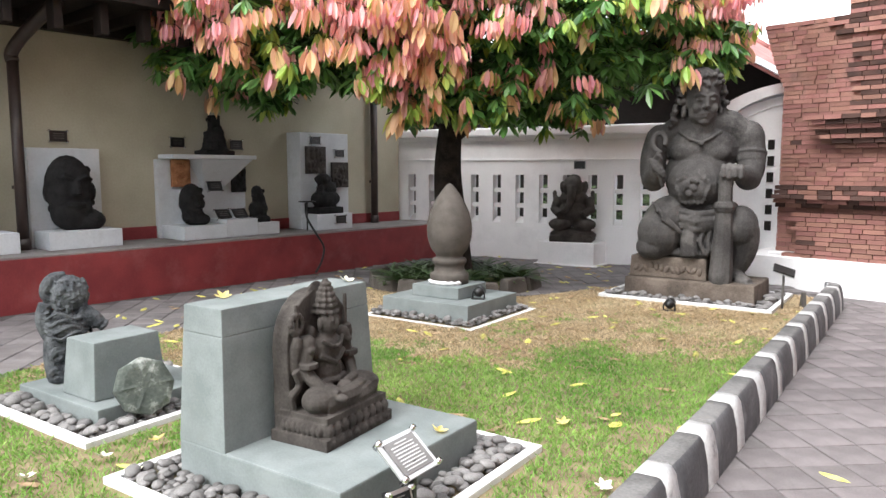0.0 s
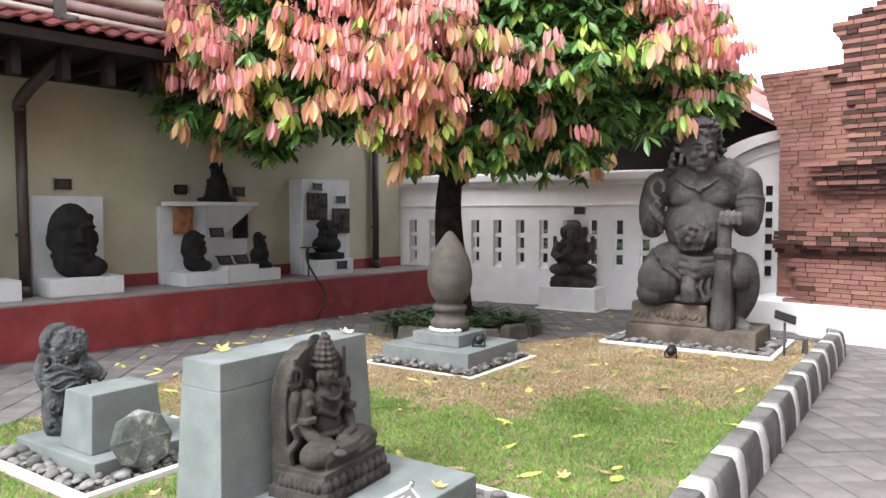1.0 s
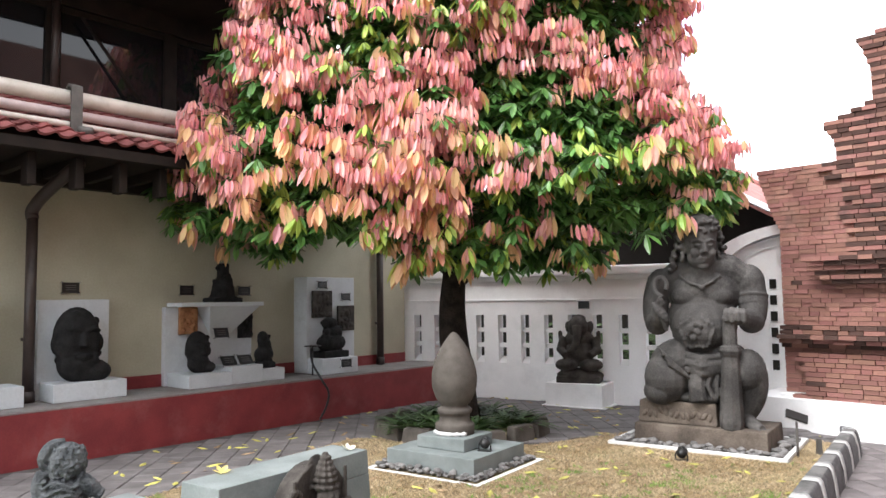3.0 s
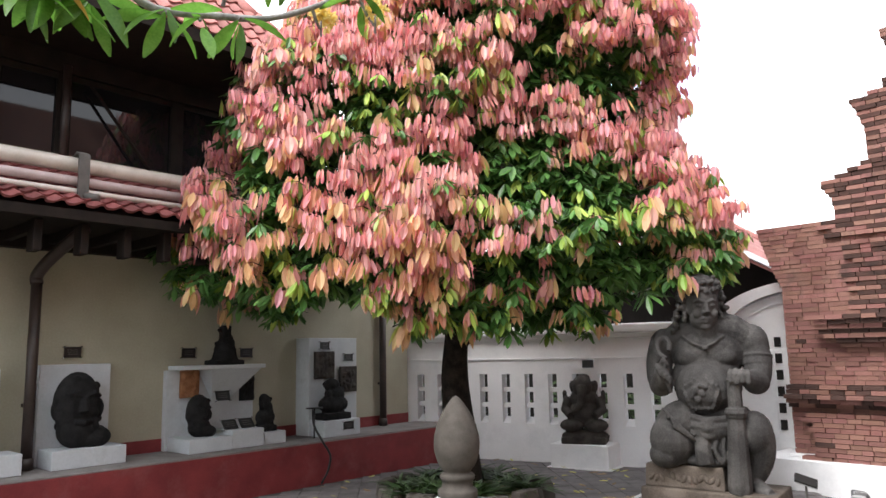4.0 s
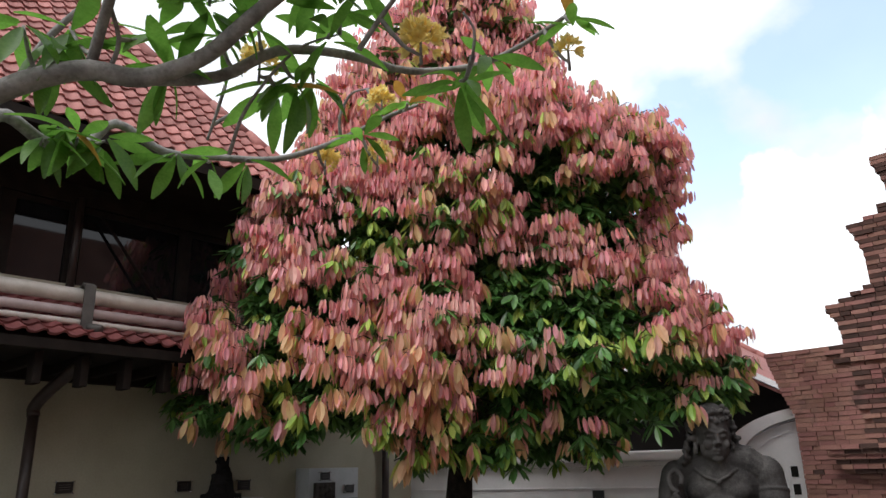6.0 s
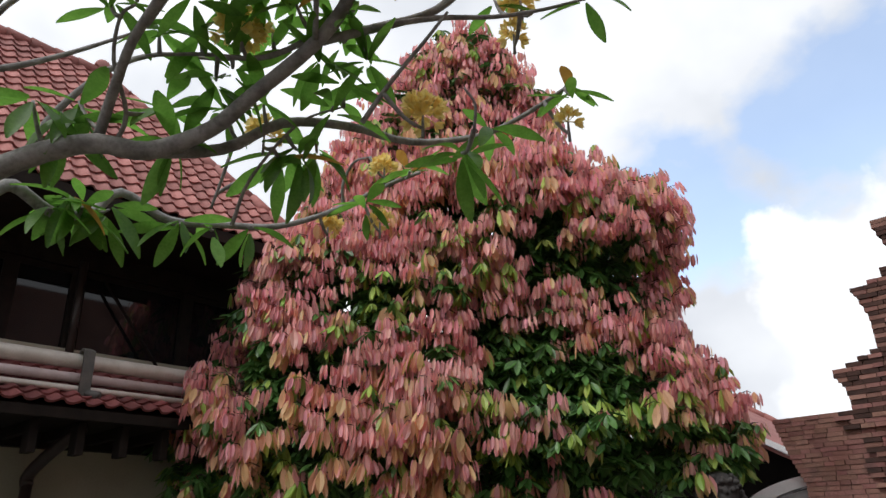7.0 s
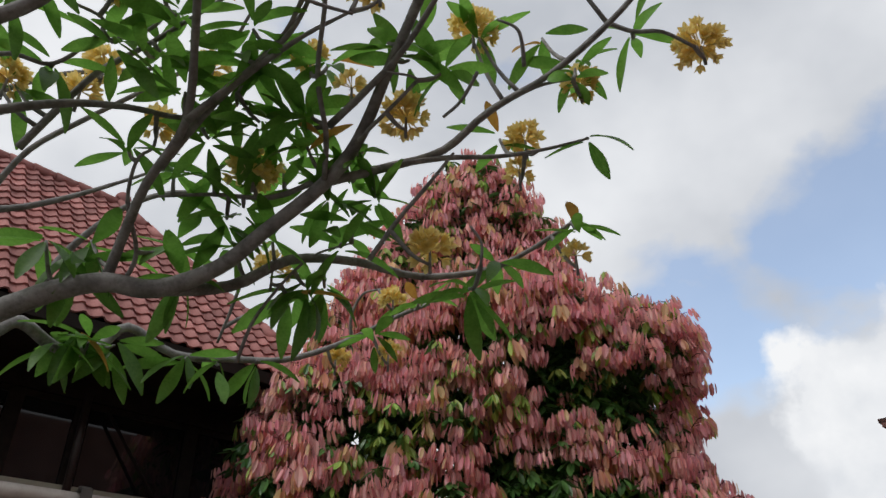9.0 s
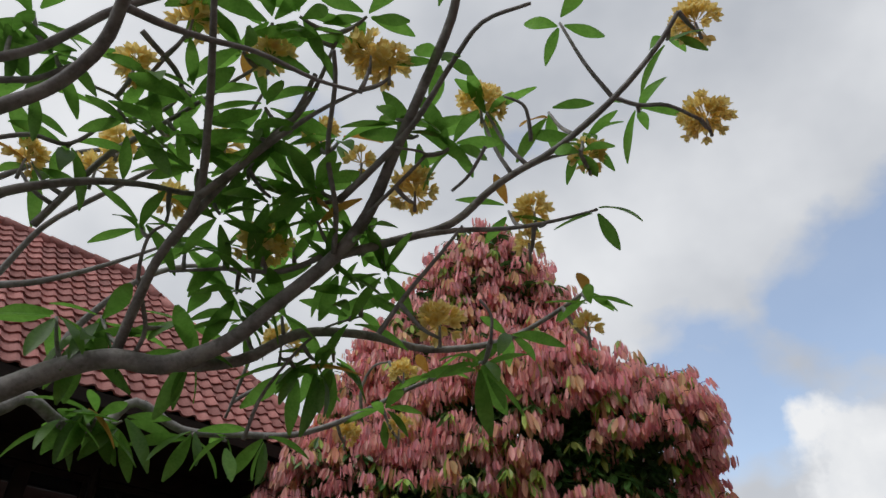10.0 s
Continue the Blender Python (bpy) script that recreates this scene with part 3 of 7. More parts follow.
def slope(origin, along, up):
    a, u = Vector(along).normalized(), Vector(up).normalized()
    n = a.cross(u)
    return Matrix(((a.x, u.x, n.x, origin[0]), (a.y, u.y, n.y, origin[1]), (a.z, u.z, n.z, origin[2]), (0, 0, 0, 1)))


def build_pent_roof():
    r = thing("pent_roof", COURT, "low clay tile canopy roof over dark timber rafters", "roof", kind="structure")
    red_one = TILE_ONE.copy()
    red_one.materials[0] = TILE_RED
    # along runs against y so that the slope's normal looks up
    m = slope((0.45, -5.0, 3.42), (0, 1, 0), (-1.4, 0, 0.72))
    m = slope((0.45, 5.5, 3.42), (0, -1, 0), (-1.4, 0, 0.72)) if m.col[2].z < 0 else m
    tile_slope(r, m, 10.5, 1.6, lambda x, y: True, lambda x, y: y < 0.3, single=red_one, joined=TILE_RED)
    part("roof_deck", box(bmesh.new(), 0, 10.5, 0.02, 1.6, -0.06, -0.03, 0, m), WOOD, r)
    part("fascia", boxed(0.38, 0.43, -5, 5.5, 3.29, 3.40, 0.006), WOOD, r)
    part("soffit", boxed(-0.95, 0.36, -5, 5.5, 3.30, 3.34, 0), WOOD, r)
    part("wall_beam", boxed(-0.949, -0.80, -5, 5.5, 3.12, 3.30, 0.008), WOOD, r)
    for i in range(22):
        y = -4.65 + 0.475 * i
        part("rafter_end", boxed(0.06, 0.26, y, y + 0.09, 2.95, 3.29, 0.012), WOOD, r)
        part("purlin", boxed(-0.79, 0.05, y + 0.03, y + 0.11, 3.18, 3.30, 0.006), WOOD, r)


build_pent_roof()


def build_service_pipes():
    for z, r, x, mat, lab in ((3.985, 0.085, 0.02, PVC, "thick ivory plastic pipe along the canopy roof"), (3.79, 0.055, 0.06, PVC_PINK, "faded pinkish pipe along the canopy roof"), (3.66, 0.035, 0.12, PVC, "thin ivory pipe lying on the tiles")):
        solid("service_pipe", limb(bmesh.new(), [(x, -5, z), (x, 0, z + 0.005), (x, 5.2, z)], [r] * 3, 14), mat, COURT, lab, "pipe", "pipes along the canopy", smooth=True)
    c = thing("pipe_clamp", COURT, "grey iron strap clamp holding the roof pipes", "clamp")
    bm = bmesh.new()
    bend = [(-0.02, 4.06), (0.10, 4.13), (0.19, 4.09), (0.20, 3.9), (0.20, 3.58)]
    for (x0, z0), (x1, z1) in zip(bend, bend[1:]):
        d = Vector((z1 - z0, 0, x0 - x1)).normalized() * 0.025
        prism(bm, [(x0, z0), (x1, z1), (x1 + d.x, z1 + d.z), (x0 + d.x, z0 + d.z)], 0.54, 0.66)
    part("strap", bm, IRON, c)
    part("foot", limb(bmesh.new(), [(0.16, 0.62, 3.62), (0.3, 0.72, 3.58)], [0.045, 0.05], 8), IRON, c, "", True)


build_service_pipes()


def build_upper_storey():
    h = thing("upper_storey", COURT, "dark timber upper storey with large glass windows under a tiled hip roof", "house", kind="structure")
    part("sill_wall", boxed(-1.25, -0.98, -6, 3.9, 4.1, 4.25, 0), WOOD, h)
    part("head_beam", boxed(-1.25, -0.95, -6, 3.9, 5.42, 5.9, 0), WOOD, h)
    # inner wall and floor carry the room's shade as near-black colour
    part("inner_wall", boxed(-3.2, -3.1, -6, 3.9, 4.0, 5.9, 0), PAINTED_SHADE, h)
    part("end_wall", boxed(-3.2, -1.25, 3.82, 3.9, 4.0, 5.9, 0), WOOD, h)
    part("upper_floor", boxed(-3.2, -1.0, -6, 3.9, 4.0, 4.08, 0), PAINTED_SHADE, h)
    edges = [-6.0, -4.4, -2.9, -1.3, -0.05, 0.76, 2.28, 3.05, 3.85]
    for a, b in zip(edges, edges[1:]):
        w = part("window", boxed(-1.06, -1.03, a + 0.09, b - 0.09, 4.26, 5.41, 0), GLASS, h, "dark reflecting window glass")
        part("mullion", boxed(-1.13, -0.98, b - 0.09, b + 0.09, 4.25, 5.42, 0.008), WOOD, h)
        part("top_rail", boxed(-1.09, -1.0, a + 0.09, b - 0.09, 5.34, 5.415, 0.004), WOOD, w)
        part("bottom_rail", boxed(-1.09, -1.0, a + 0.09, b - 0.09, 4.252, 4.31, 0.004), WOOD, w)
    part("corner_pipe", limb(bmesh.new(), [(-0.92, 0.76, 4.2), (-0.92, 0.76, 5.5)], [0.05, 0.05], 12), PIPE, h, "", True)
    part("diagonal_bar", limb(bmesh.new(), [(-0.9, 1.05, 5.3), (-0.85, 1.95, 4.18)], [0.022, 0.022], 8), WOOD, h, "", True)
    # hip roof
    ex, ey, ez, rx, ry, rz = 0.55, 3.55, 5.82, -2.0, 0.85, 9.05
    m = slope((ex, ey, ez), (0, -1, 0), (rx - ex, 0, rz - ez))
    if m.col[2].z < 0:
        m = slope((ex, -8.0, ez), (0, 1, 0), (rx - ex, 0, rz - ez))
    length = math.hypot(rx - ex, rz - ez)
    flip = m.col[0].y > 0
    def clip(x, y):
        from_end = (11.55 - x) if flip else x
        return from_end > (ey - ry) * y / length + 0.07 and y < length
    tile_slope(h, m, 11.5, length, clip, lambda x, y: ((11.55 - x) if flip else x) < 3.6 and y < 1.9)
    # the far hip face
    m2 = slope((ex, ey, ez), (-1, 0, 0), (0, ry - ey, rz - ez))
    if m2.col[2].z < 0:
        m2 = slope((2 * rx - ex, ey, ez), (1, 0, 0), (0, ry - ey, rz - ez))
    wid = 2 * (ex - rx)
    l2 = math.hypot(ry - ey, rz - ez)
    tile_slope(h, m2, wid, l2, lambda x, y: abs(x - wid / 2) < wid / 2 * (1 - y / l2) - 0.04, lambda x, y: False)
    bm = bmesh.new()
    d = 0.05
    for tri in (((ex, -8, ez - d), (ex, ey, ez - d), (rx, ry, rz - d), (rx, -8, rz - d)), ((ex, ey, ez - d), (2 * rx - ex, ey, ez - d), (rx, ry, rz - d)), ((2 * rx - ex, -8, ez - d), (2 * rx - ex, ey, ez - d), (rx, ry, rz - d), (rx, -8, rz - d))):
        bm.faces.new([bm.verts.new(c) for c in tri])
    part("deck", bm, WOOD, h)
    part("soffit", boxed(-3.2, ex, -8, ey, ez - 0.14, ez - 0.08, 0), WOOD, h)
    part("eave_board", boxed(ex - 0.03, ex + 0.02, -8, ey, ez - 0.16, ez + 0.0, 0.004), WOOD, h)
    part("eave_board", boxed(-3.2, ex, ey - 0.03, ey + 0.02, ez - 0.16, ez + 0.0, 0.004), WOOD, h)

    def ridge(a, b, n):
        a, b = Vector(a), Vector(b)
        for i in range(n):
            p, q = a.lerp(b, i / n), a.lerp(b, (i + 1.12) / n)
            part("ridge_tile", limb(bmesh.new(), [p, q], [0.105, 0.085], 10), TILE, h, "", True)

    ridge((rx, -8, rz + 0.02), (rx, ry, rz + 0.02), 26)
    ridge((rx, ry, rz + 0.02), (ex, ey, ez + 0.02), 13)
    part("ridge_finial", ellipsoid(bmesh.new(), (rx, ry + 0.05, rz + 0.12), (0.1, 0.14, 0.16)), TILE, h, "", True)


build_upper_storey()

# ---- the pierced white wall ----


def build_white_wall():
    bm = bmesh.new()
    hx = [0.065 + 0.4165 * i for i in range(12)]
    w, t = 0.15, 0.22
    box(bm, -0.62, 5.35, 0, t, -0.1, 0.60)
    last, piers = -0.62, []
    for x in hx:
        piers.append((last, x))
        last = x + w
    piers.append((last, 5.35))
    wall = solid("wall_white", bm, WHITE, WHITEWALL, "white limewashed courtyard wall pierced by tall narrow openings", "wall", kind="structure")
    part("frieze", boxed(-0.62, 5.35, 0, t, 1.42, 1.985, 0), WHITE, wall)
    for a, b in piers:
        part("pier", boxed(a, b, 0, t, 0.60, 1.42, 0), WHITE, wall)
    for x in hx:
        for z in (0.86, 1.12):
            part("cross_bar", boxed(x, x + w, 0.07, 0.17, z, z + 0.075, 0.004), WHITE, wall)
        part("sill", prism(bmesh.new(), [(x, 0.601), (x + w, 0.601), (x + w, 0.606), (x, 0.606)], 0.0, 0.2), WHITE, wall)
        sb = bmesh.new()
        vs = [sb.verts.new(c) for c in ((x, 0.0, 0.602), (x + w, 0.0, 0.602), (x + w, 0.2, 0.70), (x, 0.2, 0.70), (x, 0.2, 0.602), (x + w, 0.2, 0.602))]
        sb.faces.new((vs[0], vs[1], vs[2], vs[3])), sb.faces.new((vs[3], vs[2], vs[5], vs[4])), sb.faces.new((vs[0], vs[3], vs[4])), sb.faces.new((vs[1], vs[5], vs[2]))
        part("sloped_sill", sb, WHITE, wall)
    part("moulding", boxed(-0.62, 5.35, -0.02, 0.0, 1.66, 1.685, 0.004), WHITE, wall)
    part("cornice", boxed(-0.62, 5.35, -0.05, t + 0.05, 1.987, 2.06, 0.012), WHITE, wall)
    part("coping", boxed(-0.62, 5.35, -0.11, t + 0.11, 2.062, 2.21, 0.03), WHITE, wall)
    # the arched gateway rising at the end
    arch = thing("archway", WHITEWALL, "white arched gateway with curved moulded top beside the brick gate", "archway", kind="structure")

    def hump(z0, r_out, r_in, y0, y1):
        b = bmesh.new()
        n = 60
        cx = 6.55
        outer = [(cx - r_out * math.cos(math.pi * i / n), z0 + r_out * 0.52 * math.sin(math.pi * i / n)) for i in range(n + 1)]
        inner = [(cx - r_in * math.cos(math.pi * i / n), z0 + r_in * 0.52 * math.sin(math.pi * i / n)) for i in range(n + 1)]
        for i in range(n):
            quad = [outer[i], outer[i + 1], inner[i + 1], inner[i]]
            prism(b, quad, y0, y1)
        return b

    bm = bmesh.new()
    n = 48
    prism(bm, [(5.36, -0.1)] + [(6.55 - 1.19 * math.cos(math.pi * i / n), 1.98 + 1.19 * 0.5 * math.sin(math.pi * i / n)) for i in range(n + 1)] + [(7.74, -0.1)], 0.02, 0.30)
    part("panel", bm, WHITE, arch)
    part("coping", hump(2.03, 1.38, 1.12, -0.12, 0.4), WHITE, arch)
    part("inner_moulding", hump(1.93, 1.06, 1.02, -0.01, 0.02), WHITE, arch)
    # dark plates on the uncut panel paint the shade of slot openings
    for i in range(6):
        z = 0.62 + 0.235 * i
        part("slot_shade_plate", boxed(6.03, 6.12, 0.005, 0.019, z, z + 0.14, 0.002), PAINTED_SHADE, arch)
    part("slot_frame", boxed(5.98, 6.01, -0.005, 0.018, 0.55, 2.0, 0.004), WHITE, arch)


build_white_wall()

# ---- the brick gate ----


def brick_mesh(w, h, d, mat=BRICK):
    bm = bmesh.new()
    box(bm, -w / 2, w / 2, 0, d, 0, h)
    return mesh_of("brick", bm, mat)


def gate_left(z):
    """Where the brick face begins along the wall at a height."""
    if z < 2.6:
        return 0.0
    if z < 3.4:
        return -0.28 * ((z - 2.6) / 0.8) ** 0.8
    for z1, x in ((3.62, 0.76), (3.70, 0.74), (3.78, 0.71), (3.86, 0.67), (3.95, 0.63), (4.01, 0.80), (4.07, 0.96), (4.13, 1.12),
                  (4.50, 1.21), (4.62, 1.20), (4.72, 1.17), (4.82, 1.13), (4.90, 1.09), (4.99, 1.06), (5.05, 1.28), (5.11, 1.46),
                  (5.45, 1.60), (5.55, 1.57), (5.65, 1.53), (5.78, 1.49), (5.84, 1.70), (5.90, 1.88)):
        if z < z1:
            return x
    return 2.0


def gate_proud(z, x):
    """How far a course stands out of the face."""
    out = 0.0
    if x > 0.28:
        if z < 0.62:
            out = 0.26
        elif z < 0.95:
            out = 0.26 - 0.055 * int((z - 0.62) / 0.08)
    if 0.97 < z < 1.27:
        out = max(out, (0.10, 0.20, 0.26, 0.15)[min(3, int((z - 0.97) / 0.075))])
    if 1.74 < z < 2.18 and x > 0.72 - 0.75 * (z - 1.74):
        out = 0.10 + 0.05 * int((z - 1.74) / 0.075)
    if x > 0.85 and 2.18 <= z < 3.1:
        out = 0.05
    if x > 0.6 and 3.2 < z:
        out = 0.05
    return out


def build_brick_gate():
    g = thing("brick_gate", GATE, "old stepped red brick gate, moulding shade in dark brick, white plinth", "gate", kind="structure")
    rng = random.Random(21)
    h = 0.059
    meshes = [brick_mesh(w, h - 0.007, 0.16) for w in (0.12, 0.16, 0.20, 0.235)]
    dark = [brick_mesh(w, h - 0.007, 0.16, BRICK_DARK) for w in (0.12, 0.16, 0.20, 0.235)]
    widths = (0.12, 0.16, 0.20, 0.235)
    verts, faces, shade_or_soot_flags, made = [], [], [], 0
    core = bmesh.new()
    z = 0.36
    while z < 6.3:
        lo = gate_left(z + h / 2)
        hi = 4.2
        box(core, lo + 0.012, hi, 0.012, 1.1, z, z + h)
        x = lo
        while x < hi:
            i = rng.randrange(4)
            w = widths[i]
            proud = gate_proud(z + 0.01, x + w / 2)
            y = -proud + rng.uniform(-0.012, 0.010)
            # alternate courses of the proud bands are darkened as moulding shadow; few strays are soot
            shade_or_soot = (proud > 0.03 and z > 0.9 and rng.random() < (0.85 if int(z / h) % 2 else 0.12)) or rng.random() < 0.02
            if made < 300 and x < 1.55 and not (z > 3.4 and x > 1.5):
                ob = new("brick", (dark if shade_or_soot else meshes)[i])
                ob.parent = g
                ob.matrix_basis = pose(x + w / 2, y, z + rng.uniform(-0.002, 0.002), 0, 0, rng.uniform(-1, 1))
                made += 1
            else:
                o = len(verts)
                d = 0.16
                verts += [(x, y, z), (x + w, y, z), (x + w, y + d, z), (x, y + d, z), (x, y, z + h - 0.007), (x + w, y, z + h - 0.007), (x + w, y + d, z + h - 0.007), (x, y + d, z + h - 0.007)]
                faces += [tuple(a + o for a in q) for q in ((0, 1, 5, 4), (1, 2, 6, 5), (2, 3, 7, 6), (3, 0, 4, 7), (4, 5, 6, 7), (3, 2, 1, 0))]
                shade_or_soot_flags += [1 if shade_or_soot else 0] * 6
            x += w + 0.008
        # the exposed side of the wall towards the archway
        y = 0.17
        while y < 1.05:
            o = len(verts)
            w = rng.uniform(0.16, 0.28)
            xx = lo - rng.uniform(0, 0.006)
            verts += [(xx, y, z), (xx + 0.1, y, z), (xx + 0.1, y + w, z), (xx, y + w, z), (xx, y, z + h - 0.007), (xx + 0.1, y, z + h - 0.007), (xx + 0.1, y + w, z + h - 0.007), (xx, y + w, z + h - 0.007)]
            faces += [tuple(a + o for a in q) for q in ((0, 1, 5, 4), (1, 2, 6, 5), (2, 3, 7, 6), (3, 0, 4, 7), (4, 5, 6, 7), (3, 2, 1, 0))]
            shade_or_soot_flags += [0] * 6
            y += w + 0.008
        z += h
    part("core", core, MORTAR, g)
    me = bpy.data.meshes.new("brickwork")
    me.from_pydata(verts, [], faces)
    me.materials.append(BRICK_FAR)
    me.materials.append(BRICK_DARK)
    me.polygons.foreach_set("material_index", shade_or_soot_flags)
    ob = new("brickwork", me)
    ob.parent = g
    tagged(ob, kind="stuff")
    p = thing("gate_plinth", GATE, "white painted plinth under the brick gate", "plinth", kind="structure")
    part("plinth_body", boxed(-0.36, 4.4, -0.34, 1.2, -0.2, 0.37, 0.012), WHITE, p)
    part("plinth_step", boxed(-0.05, 4.4, -0.12, 1.1, 0.372, 0.41, 0.01), WHITE, p)


build_brick_gate()


def build_sky_block():
    """An unseen plain wing, added to cut low sky light and redden the window reflections."""
    solid("wall_opposite", boxed(13.0, 13.4, -10, 12, -0.1, 9.5, 0), BRICK_FAR, COURT, "unseen brick wing added to block low sky and tint window reflections", "wall", kind="structure")


build_sky_block()

# ---- the tree with young pink leaves ----
TREE_AT = Vector((0.16, 9.42, 0))


def crown_reach(z, left):
    """How far the crown reaches at a height, to the left or to the right of the trunk."""
    zs = (2.0, 2.5, 3.0, 3.5, 4.0, 4.5, 5.1, 5.7, 6.1, 6.5, 6.8, 7.1, 7.6, 8.3, 8.9, 9.4, 9.7)
    rl = (2.4, 3.4, 3.72, 3.7, 3.55, 3.08, 3.05, 2.78, 2.2, 2.05, 1.95, 1.85, 1.55, 1.1, 0.65, 0.2, 0.02)
    rr = (2.4, 3.25, 3.6, 3.5, 3.08, 2.75, 2.75, 2.92, 3.12, 2.95, 2.3, 1.7, 1.4, 1.25, 0.95, 0.6, 0.2)
    return float(np.interp(z, zs, rl if left else rr))


def crown_floor(x):
    """The height at which the lowest shoots sit."""
    return float(np.interp(x, (-3.9, -3.2, -2.7, -2.3, -1.1, -0.7, 0, 1.8, 2.4, 3.2, 3.9), (2.9, 2.62, 2.5, 2.62, 2.6, 2.2, 2.18, 2.2, 2.62, 2.92, 3.0)))


# where the crown opens on its dark green inside: x, z and half sizes
CROWN_GAPS = ((1.02, 3.92, 0.88, 0.65), (1.85, 3.78, 0.75, 0.5), (1.38, 5.42, 0.48, 0.46), (2.2, 5.35, 0.55, 0.36), (-2.35, 4.1, 0.6, 0.4), (-1.5, 3.0, 0.6, 0.25), (0.6, 2.8, 0.5, 0.25), (-0.9, 4.75, 0.5, 0.3), (-2.0, 5.2, 0.45, 0.3), (1.9, 2.9, 0.8, 0.4))


def leaf_shape(bm, base, tip_dir, side, length, width, bend, mat_index, blunt=False):
    """A pointed or blunt oval leaf folded along its midrib."""
    n = tip_dir.cross(side).normalized()
    pts = [(0.0, 0.10), (0.20, 0.78), (0.55, 1.0), (0.88, 0.66)] if blunt else [(0.0, 0.08), (0.22, 0.72), (0.52, 1.0), (0.8, 0.62)]
    spine, lft, rgt = [], [], []
    for t, w in pts:
        c = base + tip_dir * (t * length) + n * (bend * length * t * t)
        spine.append(bm.verts.new(c - n * (0.10 * width * w)))
        lft.append(bm.verts.new(c - side * (w * width / 2) + n * 0.10 * width * w))
        rgt.append(bm.verts.new(c + side * (w * width / 2) + n * 0.10 * width * w))
    tip = bm.verts.new(base + tip_dir * length + n * bend * length)
    for i in range(3):
        for pair in ((spine[i], rgt[i], rgt[i + 1], spine[i + 1]), (lft[i], spine[i], spine[i + 1], lft[i + 1])):
            bm.faces.new(pair).material_index = mat_index
    bm.faces.new((spine[3], rgt[3], tip)).material_index = mat_index
    bm.faces.new((lft[3], spine[3], tip)).material_index = mat_index


def spray_mesh(seed, kind):
    """A whorl of leaves round a shoot tip: young ones hang limp in a bell, old ones spread."""
    rng = random.Random(seed)
    bm = bmesh.new()
    count = {"pink": rng.randint(9, 12), "amber": rng.randint(6, 8), "lime": rng.randint(6, 9), "dark": rng.randint(8, 10)}[kind]
    limb(bm, [(0, 0.16, -0.04), (0, 0.07, 0.01), (0, 0, 0.0)], [0.006, 0.005, 0.004], 4)
    for f in bm.faces:
        f.material_index = 4
    for i in range(count):
        a = 2 * math.pi * i / count + rng.uniform(-0.3, 0.3)
        out = Vector((math.cos(a), math.sin(a), 0))
        if kind == "dark":
            d = (out * rng.uniform(0.5, 1.0) + Vector((0, 0, rng.uniform(-1.0, -0.2)))).normalized()
            length, width, mi, r = rng.uniform(0.17, 0.25), rng.uniform(0.07, 0.095), 3, 0.02
        elif kind == "lime":
            d = (out * rng.uniform(0.3, 0.75) + Vector((0, 0, -0.9))).normalized()
            length, width, mi, r = rng.uniform(0.16, 0.23), rng.uniform(0.062, 0.08), 2 if rng.random() < 0.7 else 3, 0.03
        elif kind == "amber":
            d = (out * rng.uniform(0.05, 0.3) + Vector((0, 0, -1))).normalized()
            length, width, r = rng.uniform(0.19, 0.27), rng.uniform(0.075, 0.10), rng.uniform(0.02, 0.08)
            u = rng.random()
            mi = 1 if u < 0.72 else (0 if u < 0.88 else 2)
        else:
            d = (out * rng.uniform(0.02, 0.2) + Vector((0, 0, -1))).normalized()
            length, width, r = rng.uniform(0.13, 0.185), rng.uniform(0.045, 0.058), rng.uniform(0.03, 0.10)
            mi = 0 if rng.random() < 0.95 else 1
        base = out * r + Vector((0, 0, rng.uniform(-0.05, 0.015)))
        ref = Vector((-math.sin(a), math.cos(a), 0)) * 0.8 + out * rng.uniform(-0.6, 0.6)
        s = (ref - d * ref.dot(d)).normalized()
        leaf_shape(bm, base, d, s, length, width, rng.uniform(-0.14, 0.10), mi, kind == "pink")
    me = bpy.data.meshes.new("leaf_spray")
    bm.to_mesh(me)
    bm.free()
    for mt in (LEAF_PINK, LEAF_AMBER, LEAF_LIME, LEAF_DARK, BARK):
        me.materials.append(mt)
    return me


